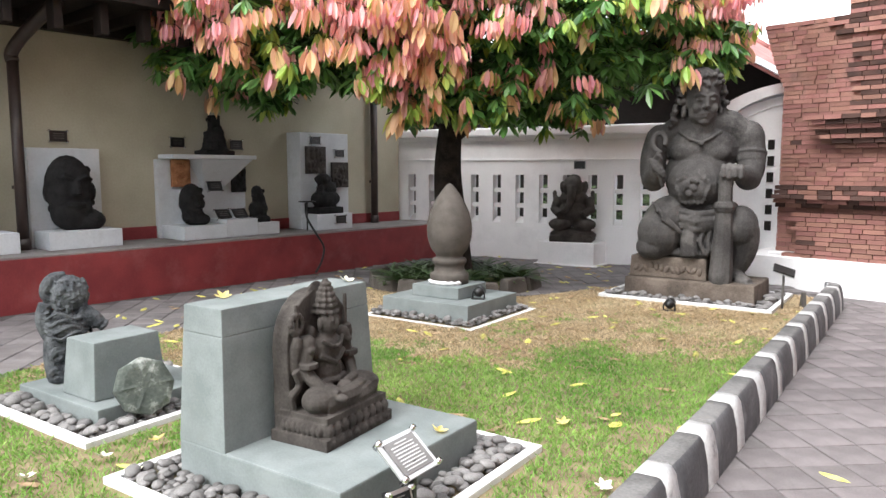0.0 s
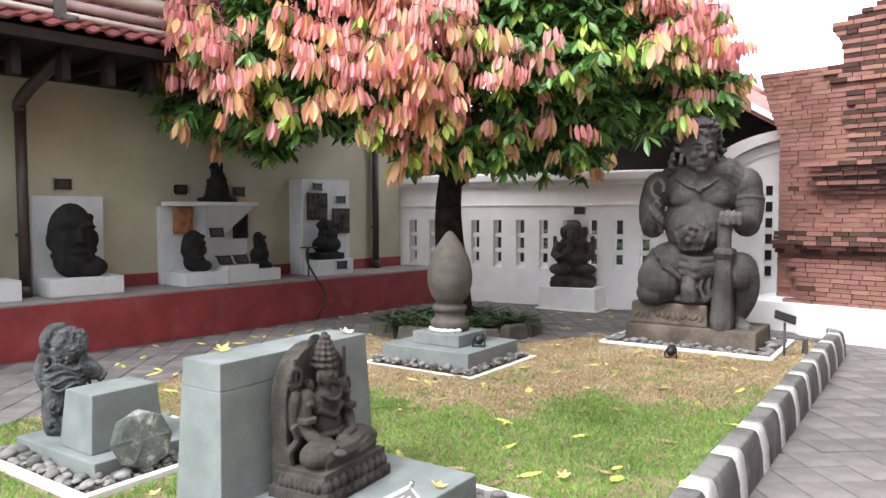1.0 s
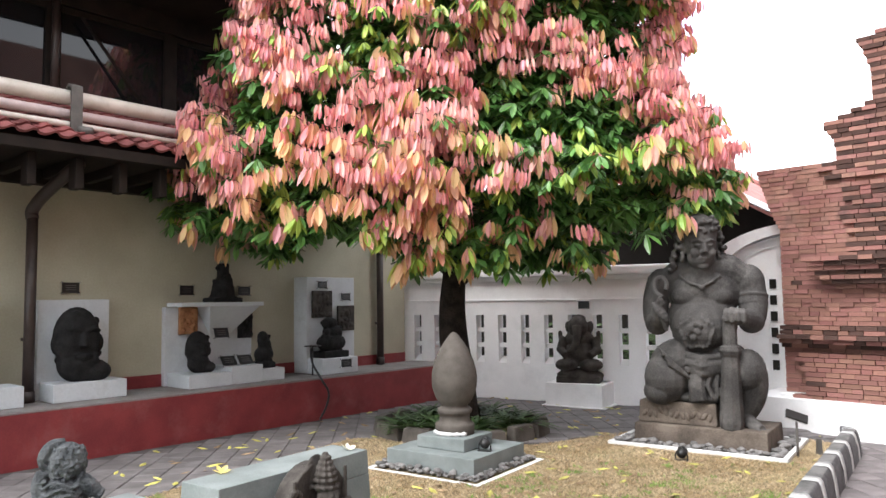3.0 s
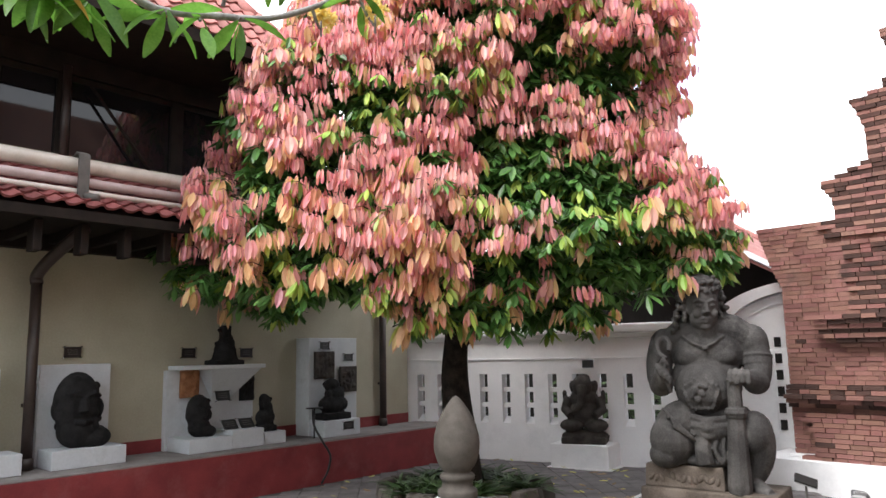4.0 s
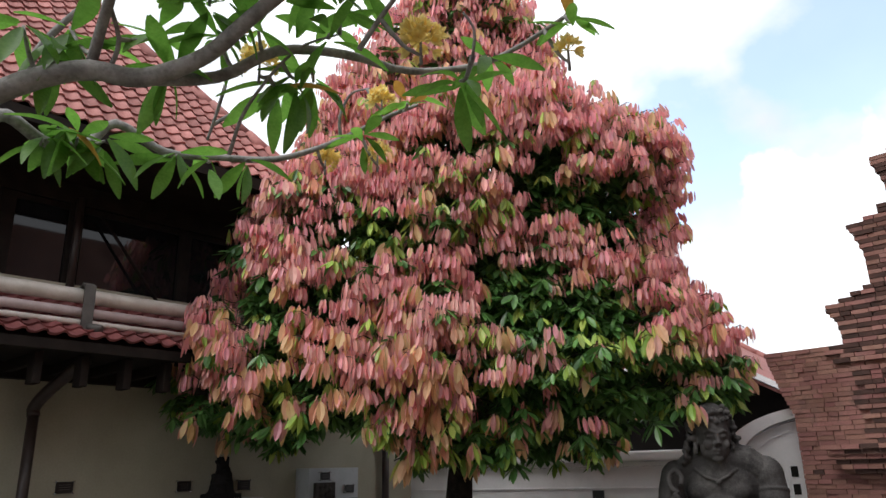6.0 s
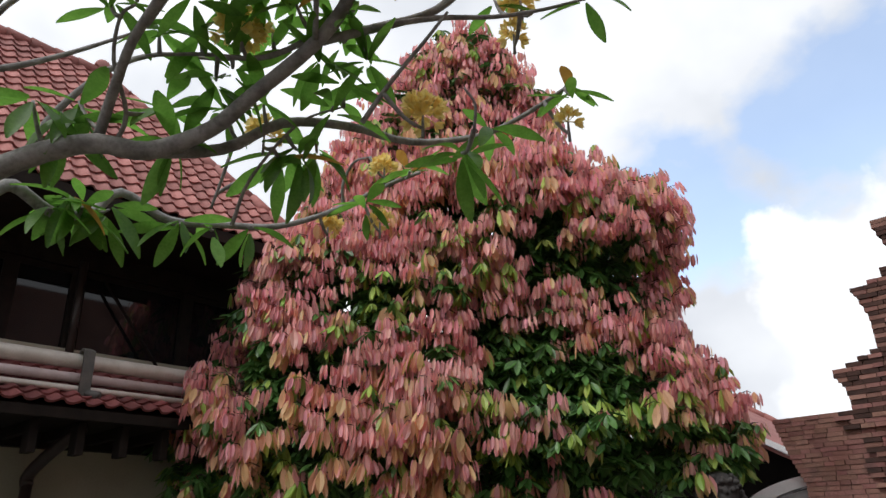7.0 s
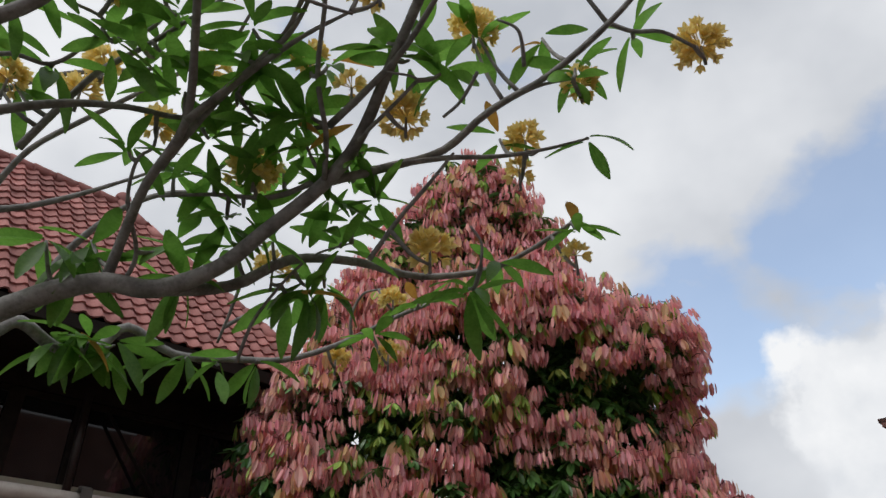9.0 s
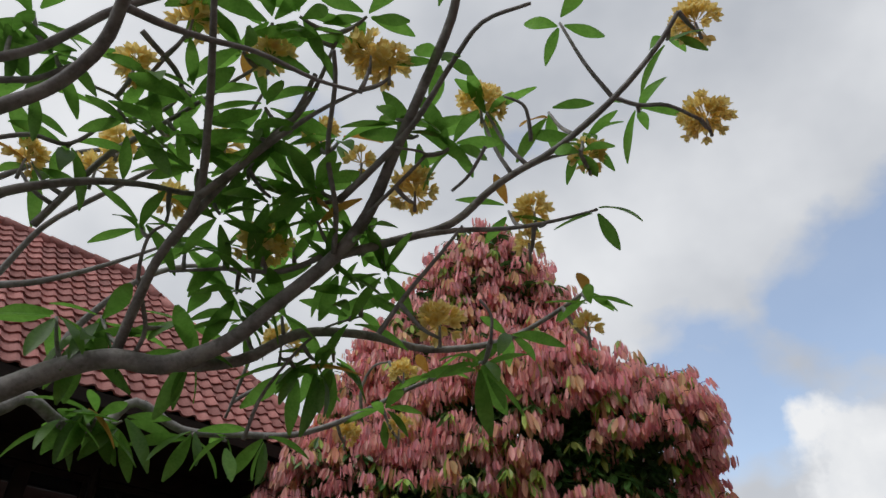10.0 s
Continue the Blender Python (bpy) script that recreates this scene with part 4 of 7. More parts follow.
def build_pink_tree():
    rng = random.Random(11)
    tree = thing("cinnamon_tree", Matrix.Translation(TREE_AT), "conical tree hung with limp pink young leaves over green", "tree")
    trunk = bmesh.new()
    path = smooth_path([(0, 0, -0.1), (-0.04, 0.02, 0.7), (-0.10, 0.02, 1.5), (-0.04, 0.0, 2.4), (0.02, 0.03, 4.2), (0.05, 0.0, 6.2), (0.15, 0.0, 8.8)], 5)
    limb(trunk, path, [0.25 - 0.22 * i / (len(path) - 1) if i > 4 else 0.27 - 0.012 * i for i in range(len(path))], 14)
    part("trunk", trunk, BARK, tree, "dark rough trunk", True)
    squash = 0.55
    for i in range(46):
        z = 2.3 + 6.4 * (i / 45) ** 0.9
        a = i * 2.39996 + rng.uniform(-0.3, 0.3)
        r = crown_reach(min(9.2, z + 0.3), math.cos(a) < 0) * 0.8
        end = Vector((math.cos(a) * r, math.sin(a) * r * squash, z + 0.35 + rng.uniform(-0.1, 0.3)))
        start = Vector((0, 0, max(1.9, z - 0.5 - 0.15 * r)))
        mid = start.lerp(end, 0.5) + Vector((0, 0, 0.22 * r))
        bm = bmesh.new()
        pts = smooth_path([start, mid, end], 4)
        limb(bm, pts, [0.065 - 0.055 * j / (len(pts) - 1) for j in range(len(pts))], 6)
        part("branch", bm, BARK, tree, "", True)
    kinds = {k: [spray_mesh(100 * n + s, k) for s in range(8)] for n, k in enumerate(("pink", "amber", "lime", "dark"))}
    data = {}
    for ms in kinds.values():
        for me in ms:
            data[me.name] = (np.array([q.co[:] for q in me.vertices]), [tuple(p.vertices) for p in me.polygons], [p.material_index for p in me.polygons])
    rest_v, rest_f, rest_m = [], [], []
    state = {"offset": 0, "single": 0}

    def hang(k, p, yaw, scale, front):
        me = rng.choice(kinds[k])
        m = Matrix.Translation(p) @ pose(0, 0, 0, rng.uniform(-14, 14), rng.uniform(-14, 14), yaw) @ Matrix.Diagonal([scale] * 3 + [1])
        if front and state["single"] < 300 and rng.random() < 0.25:
            ob = new("leaf_spray", me)
            ob.parent = tree
            ob.matrix_basis = m
            state["single"] += 1
            return
        vs, fs, ms = data[me.name]
        mm = np.array(m)
        rest_v.append(vs @ mm[:3, :3].T + mm[:3, 3])
        o = state["offset"]
        rest_f.extend(tuple(i + o for i in f) for f in fs)
        rest_m.extend(ms)
        state["offset"] += len(vs)

    def place(depth):
        """A point of the crown: depth 0 on its surface, 1 at the trunk."""
        while True:
            z = rng.uniform(2.2, 9.6)
            a = rng.uniform(0, 2 * math.pi)
            if math.sin(a) > 0.3 and rng.random() < 0.6:
                continue
            reach = crown_reach(z, math.cos(a) < 0)
            if rng.random() > reach / 3.8 + 0.14:
                continue
            lump = 1 + 0.11 * noise.noise((math.cos(a) * 2.6, math.sin(a) * 2.6, z * 1.3)) + 0.05 * noise.noise((math.cos(a) * 7, math.sin(a) * 7, z * 3.5))
            r = reach * lump * (1 - depth)
            p = Vector((math.cos(a) * r, math.sin(a) * r * (squash if math.sin(a) < 0 else 0.34), z))
            if z < crown_floor(p.x) + 0.25 * noise.noise((p.x * 1.7, p.y * 1.7, 3.0)):
                continue
            return p, a

    def gap(p):
        return max(1 - math.hypot((p.x + TREE_AT.x - x) / w, (p.z - z) / h) for x, z, w, h in CROWN_GAPS) + 0.25 * noise.noise((p.x * 3, p.y * 3, p.z * 3))

    # the dark leafy inside
    for i in range(2300):
        p, a = place(0.16 + 0.5 * rng.random())
        if p.y < 0.3:
            hang("dark", p, rng.uniform(0, 360), rng.uniform(0.9, 1.25), False)
    # boughs: each carries a bunch of whorls, young ones on top and outside
    for i in range(1220):
        c, a = place(0.02 + 0.10 * rng.random() ** 2)
        g = gap(c)
        if g > 0.08 and math.sin(a) < 0.3 and rng.random() < 0.92:
            for j in range(5):
                q = c * 1.0
                q.x, q.y = c.x * 0.86, c.y * 0.78
                hang("dark" if rng.random() < 0.8 else "lime", q + Vector((rng.gauss(0, 0.17), rng.gauss(0, 0.1), rng.gauss(0, 0.13))), rng.uniform(0, 360), rng.uniform(0.85, 1.15), False)
            continue
        low = c.z - crown_floor(c.x)
        tone = noise.noise((c.x * 0.9 + 3, c.y * 0.9, c.z * 1.1)) + rng.uniform(-0.25, 0.25)
        edge = abs(c.x) > 2.9 and c.z < 3.9
        if low < 0.5:
            mix = (0.16, 0.46, 0.68) if rng.random() < 0.42 else (0.03, 0.10, 0.40)
        elif 0.2 < c.x < 2.7 and c.z < 3.45 and a > math.pi:
            mix = (0.14, 0.32, 0.70)
        elif edge or (low < 1.1 and tone > 0.0):
            mix = (0.40, 0.84, 0.95)
        elif tone > 0.22 and c.z < 6.5:
            mix = (0.35, 0.50, 0.82)
        else:
            mix = (0.77, 0.86, 0.95)
        for j in range(rng.randint(5, 8)):
            off = Vector((max(-0.3, min(0.3, rng.gauss(0, 0.17))), rng.gauss(0, 0.11), max(-0.2, min(0.2, rng.gauss(0, 0.11)))))
            u = rng.random() + (0.22 if off.z < -0.1 else 0.0)
            k = "pink" if u < mix[0] else ("amber" if u < mix[1] else ("lime" if u < mix[2] else "dark"))
            q = c + off
            if k in ("dark", "lime"):
                q.x, q.y = q.x * 0.96, q.y * 0.93
            hang(k, q, math.degrees(a) + 90 + rng.uniform(-60, 60), rng.uniform(0.82, 1.12), math.sin(a) < -0.5 and c.z < 6.5)
    me = bpy.data.meshes.new("foliage")
    me.from_pydata(np.concatenate(rest_v).tolist(), [], rest_f)
    for mt in (LEAF_PINK, LEAF_AMBER, LEAF_LIME, LEAF_DARK, BARK):
        me.materials.append(mt)
    me.polygons.foreach_set("material_index", rest_m)
    ob = new("foliage", me)
    ob.parent = tree
    tagged(ob, "hanging pink, amber and green leaves", kind="stuff")


build_pink_tree()


def build_tree_bed():
    """Stone edging and low plants round the trunk."""
    bed = thing("tree_bed", Matrix.Translation(TREE_AT), "raised stone edging of the planting bed round the trunk", "edging")
    rng = random.Random(9)
    for i in range(15):
        a = 2 * math.pi * i / 15
        x, y = math.cos(a) * 1.05, math.sin(a) * 0.95
        bm = tapered(-0.2, 0.2, -0.09, 0.09, -0.05, 0.17 + rng.uniform(-0.03, 0.03), 0.03, 0.02)
        part("edging_stone", bm, FINIAL, bed, "", False, pose(x, y, 0, 0, 0, math.degrees(a) + 90 + rng.uniform(-6, 6)))
    part("bed_soil", lathe(bmesh.new(), [(0.98, -0.05), (0.95, 0.08), (0.3, 0.12), (0.01, 0.12)], 20), SOIL, bed)
    for c in range(44):
        a, r = rng.uniform(0, 6.283), rng.uniform(0.45, 0.98)
        bm = bmesh.new()
        for i in range(16):
            b = rng.uniform(0, 6.283)
            d = Vector((math.cos(b), math.sin(b), rng.uniform(0.1, 0.9))).normalized()
            s = Vector((-math.sin(b), math.cos(b), 0))
            leaf_shape(bm, Vector((0, 0, 0.02)), d, s, rng.uniform(0.25, 0.46), 0.045, -0.35, 0)
        solid("low_plant", bm, SHRUB, Matrix.Translation(TREE_AT + Vector((math.cos(a) * r, math.sin(a) * r * 0.9, 0.1))), "low strap-leaved plant in the tree bed", "plant", "plants under the tree")


build_tree_bed()

# ---- the frangipani over the path ----
FRANGIPANI_LIMBS = []
FRANGIPANI_LIMBS.append(([(-2.58, 3.45, 4.08), (-2.28, 3.5, 4.24), (-2.01, 3.55, 4.31), (-1.73, 3.64, 4.3), (-1.37, 3.65, 4.44), (-1.09, 3.57, 4.63), (-0.69, 3.43, 4.89), (-0.46, 3.26, 5.08), (-0.26, 2.98, 5.33), (-0.05, 2.66, 5.56), (0.14, 2.34, 5.75), (0.2, 2.09, 5.85)], 0.072, 0.025, True))
FRANGIPANI_LIMBS.append(([(-1.8, 3.63, 4.29), (-1.36, 3.86, 4.42), (-1.0, 3.94, 4.65), (-0.58, 4.11, 4.71), (-0.16, 4.28, 4.67), (0.32, 4.35, 4.74), (0.65, 4.34, 4.89), (0.96, 4.28, 5.07)], 0.043, 0.013, False))
FRANGIPANI_LIMBS.append(([(-3.34, 4.21, 4.3), (-3.21, 4.34, 4.4), (-3.1, 4.44, 4.52), (-2.93, 4.67, 4.41), (-2.73, 4.85, 4.46), (-2.54, 4.92, 4.68), (-2.25, 5.19, 4.55), (-1.86, 5.4, 4.58), (-1.43, 5.58, 4.63), (-0.97, 5.68, 4.81), (-0.48, 5.7, 5.06), (-0.18, 5.72, 5.19)], 0.059, 0.016, True))
FRANGIPANI_LIMBS.append(([(-0.7, 3.45, 4.91), (-0.31, 3.49, 5.04), (0.06, 3.49, 5.16), (0.37, 3.37, 5.37), (0.78, 3.23, 5.54), (1.15, 3.01, 5.74), (1.4, 2.79, 5.91), (1.54, 2.63, 6.05)], 0.032, 0.014, False))
FRANGIPANI_LIMBS.append(([(1.14, 3.05, 5.78), (1.3, 3.08, 5.72), (1.48, 3.07, 5.69), (1.68, 3.12, 5.59)], 0.016, 0.011, False))
FRANGIPANI_LIMBS.append(([(-0.34, 3.45, 5.01), (0.05, 3.51, 5.11), (0.43, 3.58, 5.16), (0.75, 3.6, 5.22), (1.02, 3.6, 5.29)], 0.022, 0.009, False))
FRANGIPANI_LIMBS.append(([(0.09, 3.48, 5.16), (0.37, 3.38, 5.36), (0.67, 3.3, 5.49), (0.92, 3.29, 5.54)], 0.018, 0.009, False))
FRANGIPANI_LIMBS.append(([(-2.05, 3.61, 4.35), (-1.88, 3.4, 4.58), (-1.7, 3.19, 4.77), (-1.42, 2.95, 5.02), (-1.27, 2.55, 5.3), (-1.17, 2.25, 5.41), (-1.06, 1.89, 5.54)], 0.036, 0.018, False))
FRANGIPANI_LIMBS.append(([(-1.95, 3.63, 4.33), (-1.85, 3.53, 4.5), (-1.86, 3.31, 4.73), (-1.78, 3.16, 4.92), (-1.68, 3.12, 4.97)], 0.016, 0.009, False))
FRANGIPANI_LIMBS.append(([(-1.4, 2.91, 4.99), (-1.12, 2.86, 5.24), (-0.85, 2.78, 5.47), (-0.71, 2.69, 5.65), (-0.55, 2.5, 5.89)], 0.025, 0.011, False))
FRANGIPANI_LIMBS.append(([(-2.12, 2.02, 4.8), (-2.0, 2.0, 4.82), (-1.75, 1.98, 4.93), (-1.52, 1.88, 5.07), (-1.38, 1.73, 5.16), (-1.28, 1.6, 5.21)], 0.043, 0.029, True))
FRANGIPANI_LIMBS.append(([(-2.45, 2.59, 4.77), (-2.32, 2.66, 4.91), (-2.05, 2.8, 5.07), (-1.8, 2.96, 5.17), (-1.53, 3.14, 5.23), (-1.24, 3.21, 5.38)], 0.036, 0.011, True))
FRANGIPANI_LIMBS.append(([(-2.97, 4.3, 4.67), (-2.78, 4.26, 5.01), (-2.44, 4.26, 5.37), (-2.1, 4.34, 5.56), (-1.7, 4.51, 5.62), (-1.32, 4.61, 5.71)], 0.032, 0.011, False))
FRANGIPANI_LIMBS.append(([(-3.53, 4.05, 5.27), (-3.22, 4.2, 5.38), (-2.9, 4.29, 5.53), (-2.59, 4.34, 5.68), (-2.35, 4.36, 5.79)], 0.036, 0.011, True))
FRANGIPANI_LIMBS.append(([(-0.68, 3.38, 4.88), (-0.64, 3.16, 5.06), (-0.65, 2.88, 5.27), (-0.56, 2.56, 5.49), (-0.54, 2.38, 5.57)], 0.018, 0.013, False))
FRANGIPANI_LIMBS.append(([(-0.63, 3.18, 5.14), (-0.4, 3.02, 5.24), (-0.13, 2.81, 5.38), (0.13, 2.5, 5.55), (0.31, 2.29, 5.61), (0.57, 2.17, 5.58)], 0.025, 0.01, False))
FRANGIPANI_LIMBS.append(([(-0.45, 3.2, 5.03), (-0.12, 3.01, 5.25), (-0.08, 2.95, 5.28), (-0.24, 2.89, 5.28)], 0.014, 0.007, False))
FRANGIPANI_LIMBS.append(([(-1.81, 5.04, 4.7), (-1.66, 5.08, 4.82), (-1.36, 5.12, 5.0), (-1.1, 5.18, 5.1)], 0.018, 0.011, False))
FRANGIPANI_LIMBS.append(([(-0.88, 5.7, 4.83), (-0.87, 5.57, 5.02), (-0.76, 5.47, 5.18), (-0.61, 5.44, 5.21)], 0.016, 0.009, False))
FRANGIPANI_LIMBS.append(([(-0.43, 3.7, 4.48), (-0.24, 3.57, 4.68), (-0.02, 3.42, 4.86), (0.13, 3.3, 4.98)], 0.018, 0.009, False))
FRANGIPANI_LIMBS.append(([(0.26, 3.42, 4.23), (0.27, 3.33, 4.34), (0.21, 3.26, 4.41)], 0.01, 0.007, False))
FRANGIPANI_LIMBS.append(([(-2.26, 2.01, 5.19), (-2.01, 2.03, 5.28), (-1.8, 1.99, 5.36), (-1.57, 1.94, 5.45), (-1.22, 1.92, 5.56)], 0.029, 0.022, True))
FRANGIPANI_LIMBS.append(([(-3.26, 3.36, 5.63), (-2.95, 3.41, 5.86), (-2.66, 3.48, 6.03), (-2.31, 3.6, 6.16), (-1.89, 3.72, 6.29), (-1.64, 3.76, 6.37)], 0.027, 0.011, True))
FRANGIPANI_LIMBS.append(([(-1.39, 1.74, 5.17), (-1.25, 1.89, 5.21), (-1.08, 2.02, 5.25), (-0.87, 2.16, 5.3), (-0.61, 2.35, 5.29), (-0.38, 2.48, 5.31)], 0.022, 0.009, False))
FRANGIPANI_LIMBS.append(([(-2.51, 2.47, 5.11), (-2.28, 2.53, 5.2), (-2.1, 2.63, 5.21), (-1.89, 2.59, 5.34), (-1.8, 2.52, 5.42), (-1.91, 2.38, 5.41)], 0.016, 0.009, True))
FRANGIPANI_LIMBS.append(([(-3.3, 3.93, 5.3), (-3.01, 3.82, 5.62), (-2.63, 3.79, 5.87), (-2.18, 3.75, 6.12), (-1.62, 3.67, 6.4), (-1.37, 3.48, 6.59)], 0.027, 0.013, True))
FRANGIPANI_LIMBS.append(([(-1.62, 3.14, 4.84), (-1.28, 2.96, 5.16), (-0.99, 2.83, 5.32), (-0.7, 2.72, 5.44), (-0.42, 2.62, 5.5)], 0.029, 0.01, False))
FRANGIPANI_LIMBS.append(([(-2.42, 3.0, 4.93), (-2.19, 2.91, 5.14), (-1.96, 2.82, 5.32), (-1.69, 2.77, 5.46), (-1.44, 2.7, 5.57), (-1.19, 2.62, 5.67), (-0.93, 2.54, 5.76)], 0.025, 0.009, False))
FRANGIPANI_LIMBS.append(([(-2.37, 2.16, 5.24), (-2.12, 2.22, 5.29), (-1.96, 2.2, 5.33), (-1.79, 2.16, 5.39), (-1.64, 2.02, 5.5)], 0.022, 0.011, True))
FRANGIPANI_LIMBS.append(([(-0.7, 2.61, 5.66), (-0.84, 2.77, 5.53), (-1.04, 2.88, 5.39), (-1.16, 2.99, 5.27)], 0.016, 0.009, False))
FRANGIPANI_LIMBS.append(([(-0.71, 3.5, 4.99), (-1.05, 3.54, 4.88), (-1.4, 3.48, 4.88), (-1.73, 3.42, 4.84)], 0.022, 0.009, False))
FRANGIPANI_LIMBS.append(([(-1.59, 2.2, 5.62), (-1.47, 2.5, 5.56), (-1.58, 2.65, 5.5), (-1.8, 2.69, 5.46), (-2.03, 2.68, 5.44)], 0.018, 0.007, False))
FRANGIPANI_LIMBS.append(([(-1.35, 4.15, 4.01), (-1.22, 4.06, 4.31), (-0.9, 3.97, 4.66), (-0.6, 3.97, 4.78)], 0.014, 0.007, False))
FRANGIPANI_LIMBS.append(([(-1.66, 4.85, 4.95), (-1.75, 4.95, 4.76), (-1.84, 5.03, 4.56)], 0.016, 0.011, False))
FRANGIPANI_LIMBS.append(([(0.29, 2.81, 5.16), (0.19, 2.95, 5.08), (0.08, 3.04, 5.04)], 0.012, 0.009, False))
FRANGIPANI_LIMBS.append(([(0.54, 2.68, 5.05), (0.53, 2.59, 5.14), (0.5, 2.53, 5.19), (0.4, 2.5, 5.23)], 0.013, 0.007, False))
FRANGIPANI_TUFTS = []
FRANGIPANI_TUFTS += [(-1.59, 2.4, 5.51, 6), (-1.58, 2.78, 5.43, 7), (-2.21, 2.31, 5.41, 6), (-1.04, 2.77, 5.57, 7), (-1.38, 3.2, 5.1, 7), (-0.78, 3.17, 5.26, 7), (-1.37, 3.66, 4.81, 6), (-0.57, 3.78, 4.84, 6), (-2.27, 3.6, 4.49, 6), (-2.4, 3.46, 4.57, 5), (-0.76, 2.35, 5.87, 6), (-2.06, 1.99, 5.51, 6), (-1.12, 2.85, 5.47, 6), (-2.78, 4.66, 4.49, 9), (-2.55, 4.8, 4.47, 7), (-2.12, 5.13, 4.48, 5), (-1.88, 5.23, 4.46, 3), (-2.22, 3.63, 4.67, 7)]
FRANGIPANI_TUFTS += [(-1.73, 3.77, 4.72, 6), (-1.36, 3.84, 4.7, 6), (-1.48, 2.98, 5.29, 8), (-1.2, 3.11, 5.29, 9), (-0.96, 2.96, 5.42, 8), (-0.87, 3.27, 5.26, 9), (-1.11, 3.03, 5.55, 7), (-1.0, 3.56, 5.13, 7), (-0.81, 3.38, 5.15, 6), (-0.83, 4.26, 4.6, 8), (-1.06, 4.23, 4.55, 6), (-0.67, 5.63, 4.82, 6), (-0.26, 5.45, 5.06, 7), (0.19, 3.86, 4.33, 8), (0.4, 4.3, 4.74, 5), (0.98, 4.13, 4.92, 4), (0.98, 3.44, 5.78, 7), (0.76, 3.31, 5.95, 3)]
FRANGIPANI_TUFTS += [(0.85, 2.85, 6.32, 3), (1.35, 3.26, 5.86, 4), (1.53, 2.89, 6.12, 4), (0.33, 3.31, 5.99, 7), (0.09, 3.05, 5.42, 7), (-0.25, 2.9, 5.54, 5), (-0.4, 3.65, 4.92, 6), (-0.56, 3.63, 5.05, 6), (-1.77, 2.62, 5.34, 5), (-1.41, 2.56, 5.47, 6), (-1.1, 2.44, 5.7, 7), (-0.92, 2.35, 5.83, 6), (-2.01, 2.18, 5.42, 5), (-2.45, 2.84, 5.28, 5), (-2.15, 2.69, 5.26, 5), (-1.42, 3.47, 5.04, 7), (-1.68, 3.45, 5.04, 6), (-0.37, 2.41, 5.91, 5)]
FRANGIPANI_TUFTS += [(-0.61, 2.95, 5.42, 5), (0.45, 3.79, 5.48, 4), (-1.71, 2.95, 5.57, 5), (-1.88, 3.21, 5.05, 6), (0.05, 2.64, 5.79, 4), (-2.17, 2.02, 5.41, 4), (-2.71, 4.71, 4.46, 6), (-2.9, 4.61, 4.41, 5), (-0.93, 4.16, 4.56, 5), (-0.66, 3.92, 4.75, 5), (-1.1, 3.82, 4.72, 6), (-1.24, 3.58, 4.84, 6), (-0.69, 3.6, 4.9, 5), (-0.12, 2.99, 5.47, 4), (-0.45, 3.4, 5.1, 4), (-1.06, 3.16, 5.18, 6), (-1.7, 3.89, 4.54, 5), (-1.62, 5.4, 4.56, 3)]
FRANGIPANI_TUFTS += [(-1.17, 2.14, 5.88, 6), (-0.71, 2.44, 5.82, 5), (1.02, 3.6, 5.30, 2), (0.93, 3.29, 5.56, 2), (0.97, 4.27, 5.09, 2), (0.22, 2.07, 5.87, 3)]
FRANGIPANI_BLOOMS = []
FRANGIPANI_BLOOMS += [(-0.37, 2.6, 5.78, 20), (-0.26, 2.66, 5.74, 14), (0.29, 3.28, 6.02, 22), (1.7, 2.79, 6.14, 18), (1.77, 3.24, 5.72, 24), (-1.16, 3.47, 5.04, 22), (-0.05, 3.73, 4.54, 16), (-0.48, 5.41, 5.08, 10), (1.01, 3.52, 5.7, 12), (0.63, 3.79, 5.46, 14), (-1.66, 2.34, 5.51, 8), (-1.34, 2.24, 5.75, 12), (-2.01, 2.94, 5.52, 9), (-1.37, 3.05, 5.54, 8), (-0.74, 3.02, 5.56, 8), (-0.16, 3.23, 5.22, 18), (-2.48, 2.8, 5.29, 10), (-2.12, 2.95, 5.31, 8)]
FRANGIPANI_BLOOMS += [(-0.95, 2.5, 5.71, 10), (-1.15, 4.05, 4.64, 10), (-1.04, 5.82, 4.73, 10), (-0.56, 5.79, 4.73, 8), (-1.74, 3.24, 5.26, 9), (0.58, 3.93, 5.29, 6), (-0.48, 3.07, 5.34, 4), (0.95, 4.23, 4.76, 4)]


def long_leaf_mesh(seed):
    rng = random.Random(seed)
    bm = bmesh.new()
    bend = (-0.25, -0.1, -0.4, -0.15)[seed % 4]
    n = 7
    rows = []
    for i in range(n + 1):
        t = i / n
        w = 0.62 * (math.sin(math.pi * min(1, t * 0.93 + 0.04)) ** 0.8) * (0.75 + 0.5 * t if t < 0.6 else 1.05)
        y, z = t, bend * t * t
        rows.append((bm.verts.new((-w * 0.235, y, z + 0.03 * w)), bm.verts.new((0, y, z - 0.02)), bm.verts.new((w * 0.235, y, z + 0.03 * w))))
    for a, b in zip(rows, rows[1:]):
        bm.faces.new((a[0], a[1], b[1], b[0])), bm.faces.new((a[1], a[2], b[2], b[1]))
    return mesh_of("leaf", bm, FLEAF, True)


